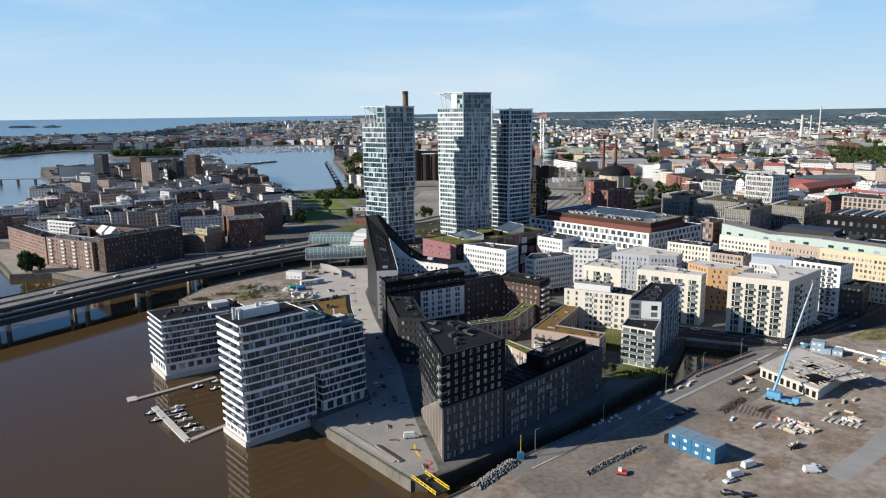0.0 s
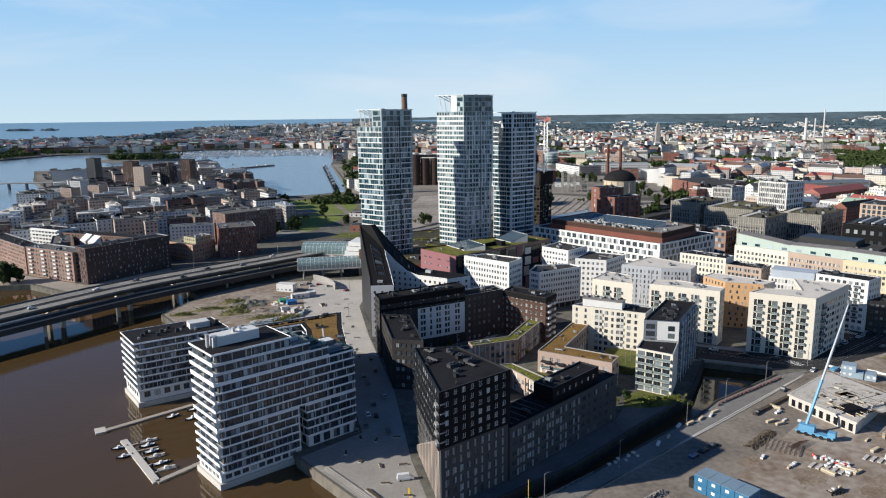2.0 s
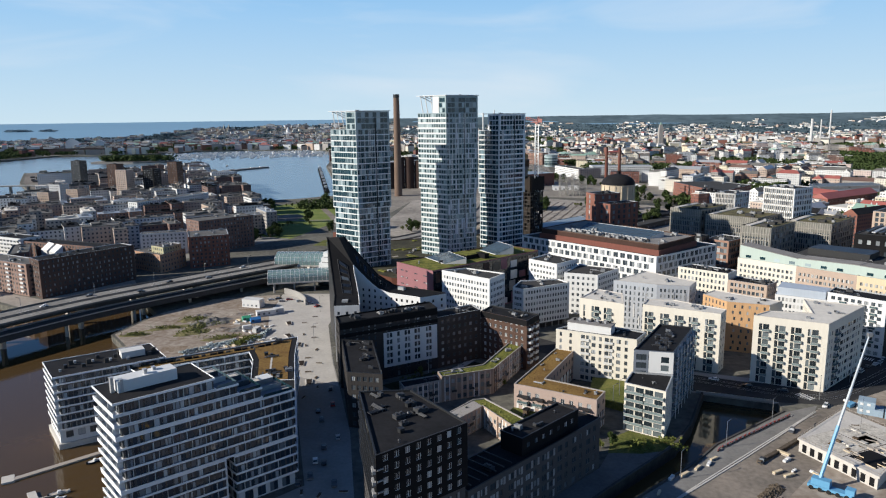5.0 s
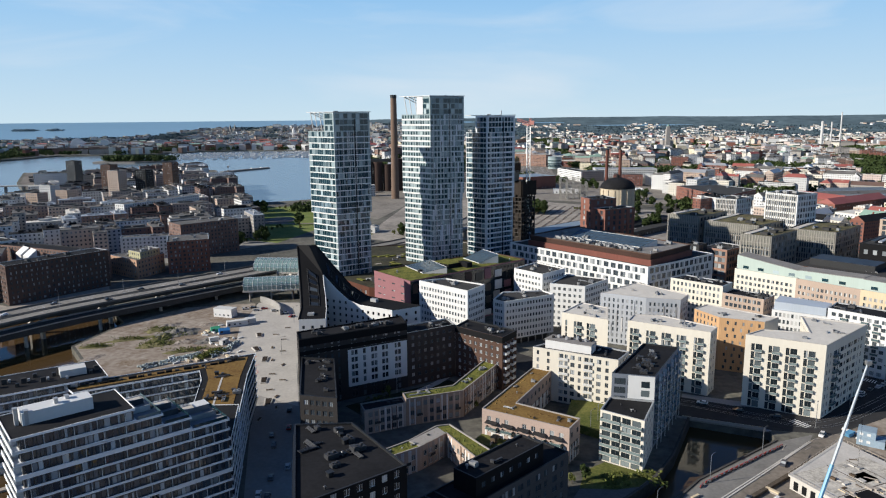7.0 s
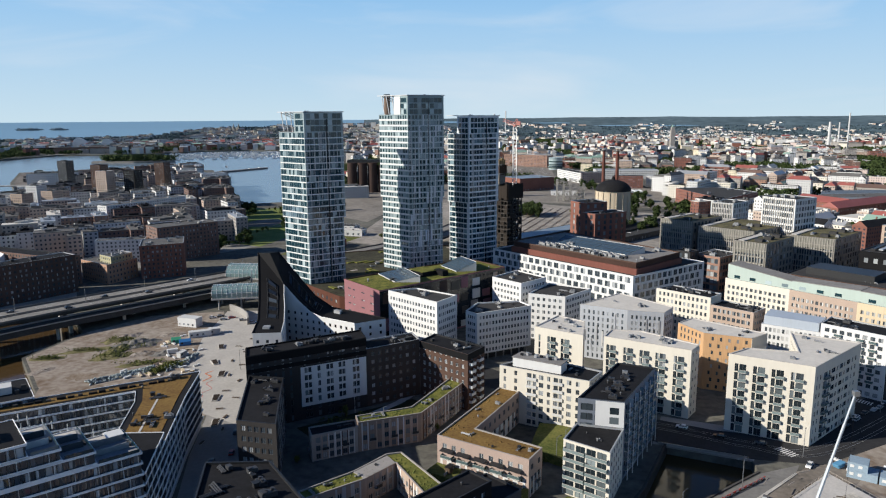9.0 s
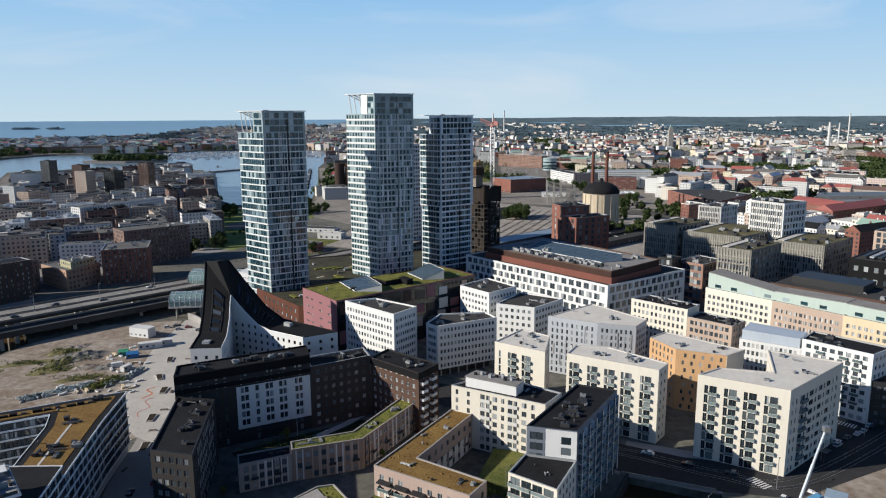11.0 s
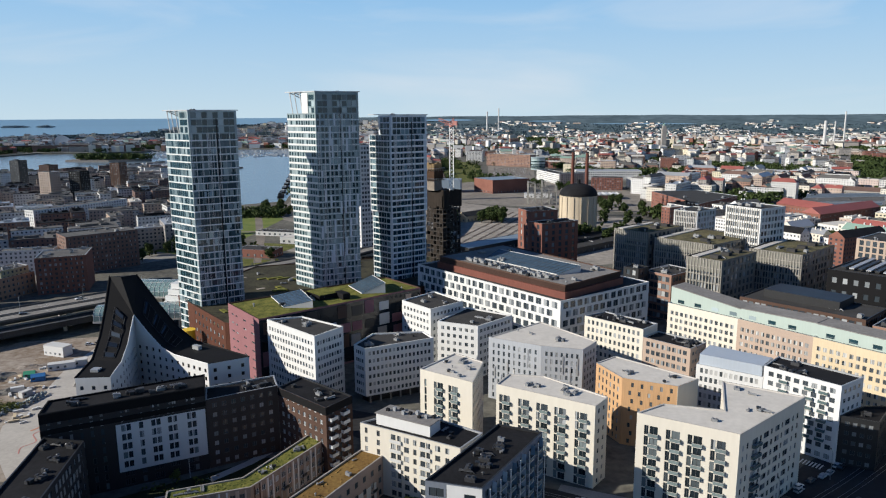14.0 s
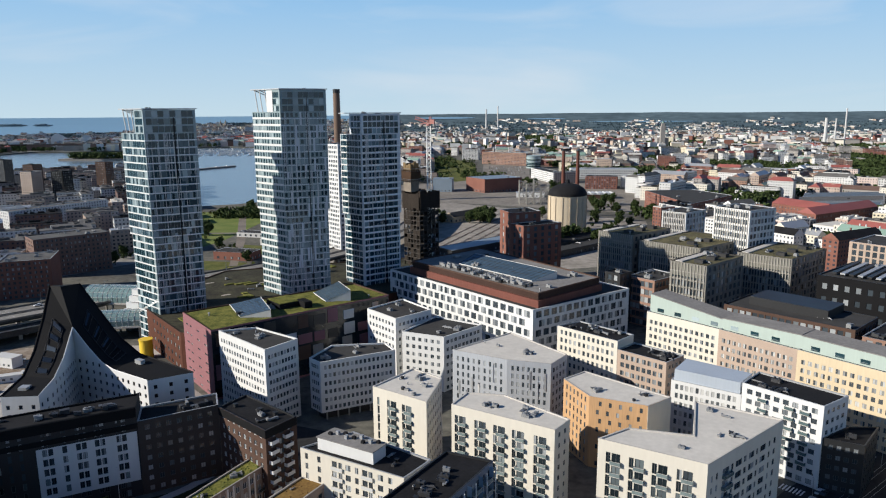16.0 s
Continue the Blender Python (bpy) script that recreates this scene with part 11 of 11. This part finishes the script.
patch("ground_depot", [(-146, 1180), (-138, 1080), (-118, 1000), (-58, 935), (-29, 1102), (100, 1152), (421, 1001), (400, 1120), (345, 1400), (262, 1580), (140, 1560), (62, 1420), (40, 1420), (-100, 1300)], HARBOURGRAVEL, "pale gravel depot ground", 0.028)

# ---- building site by the canal: kerb, ramp wall, tracks, bags, stones ----
ob = part("kerb_quay", strip(fine_line([(41.2, 232.2), (73.8, 259.8), (112.9, 292.1), (140, 315.2), (168.2, 339.8)]), -0.28, 0.28, GROUND - 0.1, GROUND + 0.22), LIGHTCONC, None, "pale concrete kerb along the quay path", kind="structure")
ob["category"] = "kerb"
rw = thing("retaining_wall", "low dark earth bank beside the site road", "earth bank", (147, 314, 2))
part("bank", strip(fine_line([(126.3, 296.9), (140, 307.5), (155, 319.4), (169.3, 331.3)]), -0.9, 0.5, GROUND - 0.1, GROUND + 1.1), MATS["dark_soil"], rw)
SOIL = mat("brown_subsoil", (0.24, 0.16, 0.098), 0.95, vary=0.45, big=0.15, fine=0.9, bump=0.5, tint=(0.215, 0.18, 0.145))
rnd = random.Random(91)
for x, y, rx, ry in ((69, 229, 10, 4.5), (124, 246, 9, 5), (143, 240, 12, 5), (156, 251, 8, 5), (96, 222, 12, 4), (115, 226, 9, 4), (165, 272, 7, 6), (108, 258, 6, 3)):
    pts = []
    for k in range(26):
        a = 2 * math.pi * k / 26
        q = rnd.uniform(0.62, 1.1)
        u, v = rx * q * math.cos(a), ry * q * math.sin(a)
        pts.append((x + 0.77 * u + 0.64 * v, y + 0.64 * u - 0.77 * v))
    patch("ground_soil", pts, SOIL, "patch of damp brown subsoil on the site", 0.02 + 0.0004 * rx)
patch("road_track", [(127.5, 218.4), (151.2, 237), (175, 259), (196, 280), (201, 275), (180, 253), (156, 231), (132, 212)], CONCRETE, "pale compacted gravel track", 0.034, "road")

def bag(m, label):
    e = thing("bulk_bag", label, "bag", (0, 0, 0), "bulk bags on the site")
    V, F = [], []
    for r, z in ((0.42, 0.0), (0.56, 0.25), (0.58, 0.7), (0.45, 0.98), (0.12, 1.02)):
        for k in range(10):
            a = 2 * math.pi * k / 10
            s = r / max(abs(math.cos(a)), abs(math.sin(a))) ** 0.6
            V.append((s * math.cos(a), s * math.sin(a), z))
    for j in range(4):
        for k in range(10):
            F.append((j * 10 + k, j * 10 + (k + 1) % 10, j * 10 + 10 + (k + 1) % 10, j * 10 + 10 + k))
    F.append(tuple(range(40, 50)))
    part("sack", (V, F), m, e)
    for a in (-0.4, 0.4):
        part("loop", tube((a, -0.35, 0.9), (a, 0.35, 1.25), 0.05, 0.05, 5), m, e)
    return e


BAGS = [bag(FRAME_W, "white woven bulk bag on the ground"), bag(REDPAINT, "red woven bulk bag on the ground")]
for k in range(16):
    s = k / 15
    m = pose(132 + 8.5 * s + rnd.uniform(-0.5, 0.5), 261 - 8 * s + rnd.uniform(-1.6, 1.6), GROUND + 0.03, 0, 0, rnd.uniform(0, 90))
    j = 1 if k in (1, 4, 9, 13) else 0
    if k < 2:
        BAGS[j].matrix_basis = m
    else:
        copy_thing(BAGS[j], m @ Matrix.Scale(rnd.uniform(0.8, 1.15), 4))
# round sitting stones on the quay path
ST = thing("sitting_stone", "round pale granite stone on the quay path", "stone", (0, 0, 0), "stones on the quay path")
V, F = [], []
for r, z in ((0.7, 0), (0.85, 0.3), (0.6, 0.62), (0.2, 0.74)):
    for k in range(9):
        a = 2 * math.pi * k / 9
        V.append((r * math.cos(a) * (1 + 0.1 * math.sin(3 * a)), r * 0.8 * math.sin(a), z))
for j in range(3):
    for k in range(9):
        F.append((j * 9 + k, j * 9 + (k + 1) % 9, j * 9 + 9 + (k + 1) % 9, j * 9 + 9 + k))
F.append(tuple(range(27, 36)))
part("stone", (V, F), LIGHTCONC, ST)
ST.location = (59, 257, GROUND + 0.04)
for x, y in ((61.5, 258.3), (63, 260.8), (65.6, 260), (67.2, 263), (69.6, 265.2), (70.5, 263)):
    copy_thing(ST, pose(x, y, GROUND + 0.04, 0, 0, rnd.uniform(0, 360)) @ Matrix.Scale(rnd.uniform(0.8, 1.2), 4))
for x, y, k in ((93, 287, 0), (98, 289, 1), (104, 293.5, 1), (109, 296.5, 0), (86, 277.5, 1), (80.5, 272, 0), (112, 300, 1), (120, 253.5, 1), (122, 255, 0), (114, 260.8, 0), (132.7, 287.6, 1), (130, 290, 1), (136, 291, 0), (158, 273, 1), (166, 276, 1), (172, 278, 1)):
    copy_thing(PIL[k], pose(x, y, GROUND + 0.04, 0, 0, 40 + rnd.uniform(-25, 25)) @ Matrix.Scale(rnd.uniform(0.6, 0.9), 4))
patch("path_yard", [(14.8, 388.4), (17.6, 386.6), (27.6, 399), (33.6, 409.6), (30.6, 411.2), (24.8, 400.8)], LIGHTCONC, "pale slab path across the dark yard", 0.09, "path")
# tree and mast in the courtyard
copy_thing(TB, pose(5.3, 386.3, GROUND, 0, 0, 40) @ Matrix.Scale(0.7, 4))
fp = thing("flag_mast", "slim white mast in the dark courtyard", "mast", (9.0, 389.0, 2))
part("mast", tube((9.0, 389.0, GROUND), (9.0, 389.0, GROUND + 13), 0.11, 0.06, 8), FRAME_W, fp)
part("knob", tube((9.0, 389.0, GROUND + 13), (9.0, 389.0, GROUND + 13.25), 0.12, 0.05, 8), STEEL, fp)
# raised ribs over the black hall and units on its neighbour
rb = thing("roof_grille", "rows of dark metal louvres on the hall roof", "louvres", (342, 556, 38))
hp0, hd = (309, 560), Vector((40, -40)).normalized()
for k in range(12):
    part("louvre", obox(hp0, hd, 2.0 + k * 4.2, 4.4 + k * 4.2, 3.0, 42.0, 38.55, 39.3), ZINC if k % 2 else DARKMETAL, rb)
# west site: soil patches, stacked material and weeds
for x, y, rx, ry in ((-120, 470, 14, 7), (-98, 450, 9, 5), (-128, 430, 10, 6), (-104, 505, 12, 6), (-84, 420, 7, 4)):
    pts = []
    for k in range(24):
        a = 2 * math.pi * k / 24
        q = rnd.uniform(0.62, 1.1)
        pts.append((x + rx * q * math.cos(a), y + ry * q * math.sin(a)))
    patch("ground_soil", pts, SOIL, "patch of bare brown soil on the waterside site", 0.02 + 0.0003 * rx)
for k in range(22):
    x, y = rnd.choice(((-96, 442), (-88, 468), (-102, 478), (-82, 434)))
    copy_thing(PIL[rnd.choice((0, 0, 0, 1, 1))], pose(x + rnd.gauss(0, 4), y + rnd.gauss(0, 4), GROUND + 0.03, 0, 0, rnd.uniform(0, 180)) @ Matrix.Scale(rnd.uniform(0.5, 0.9), 4))
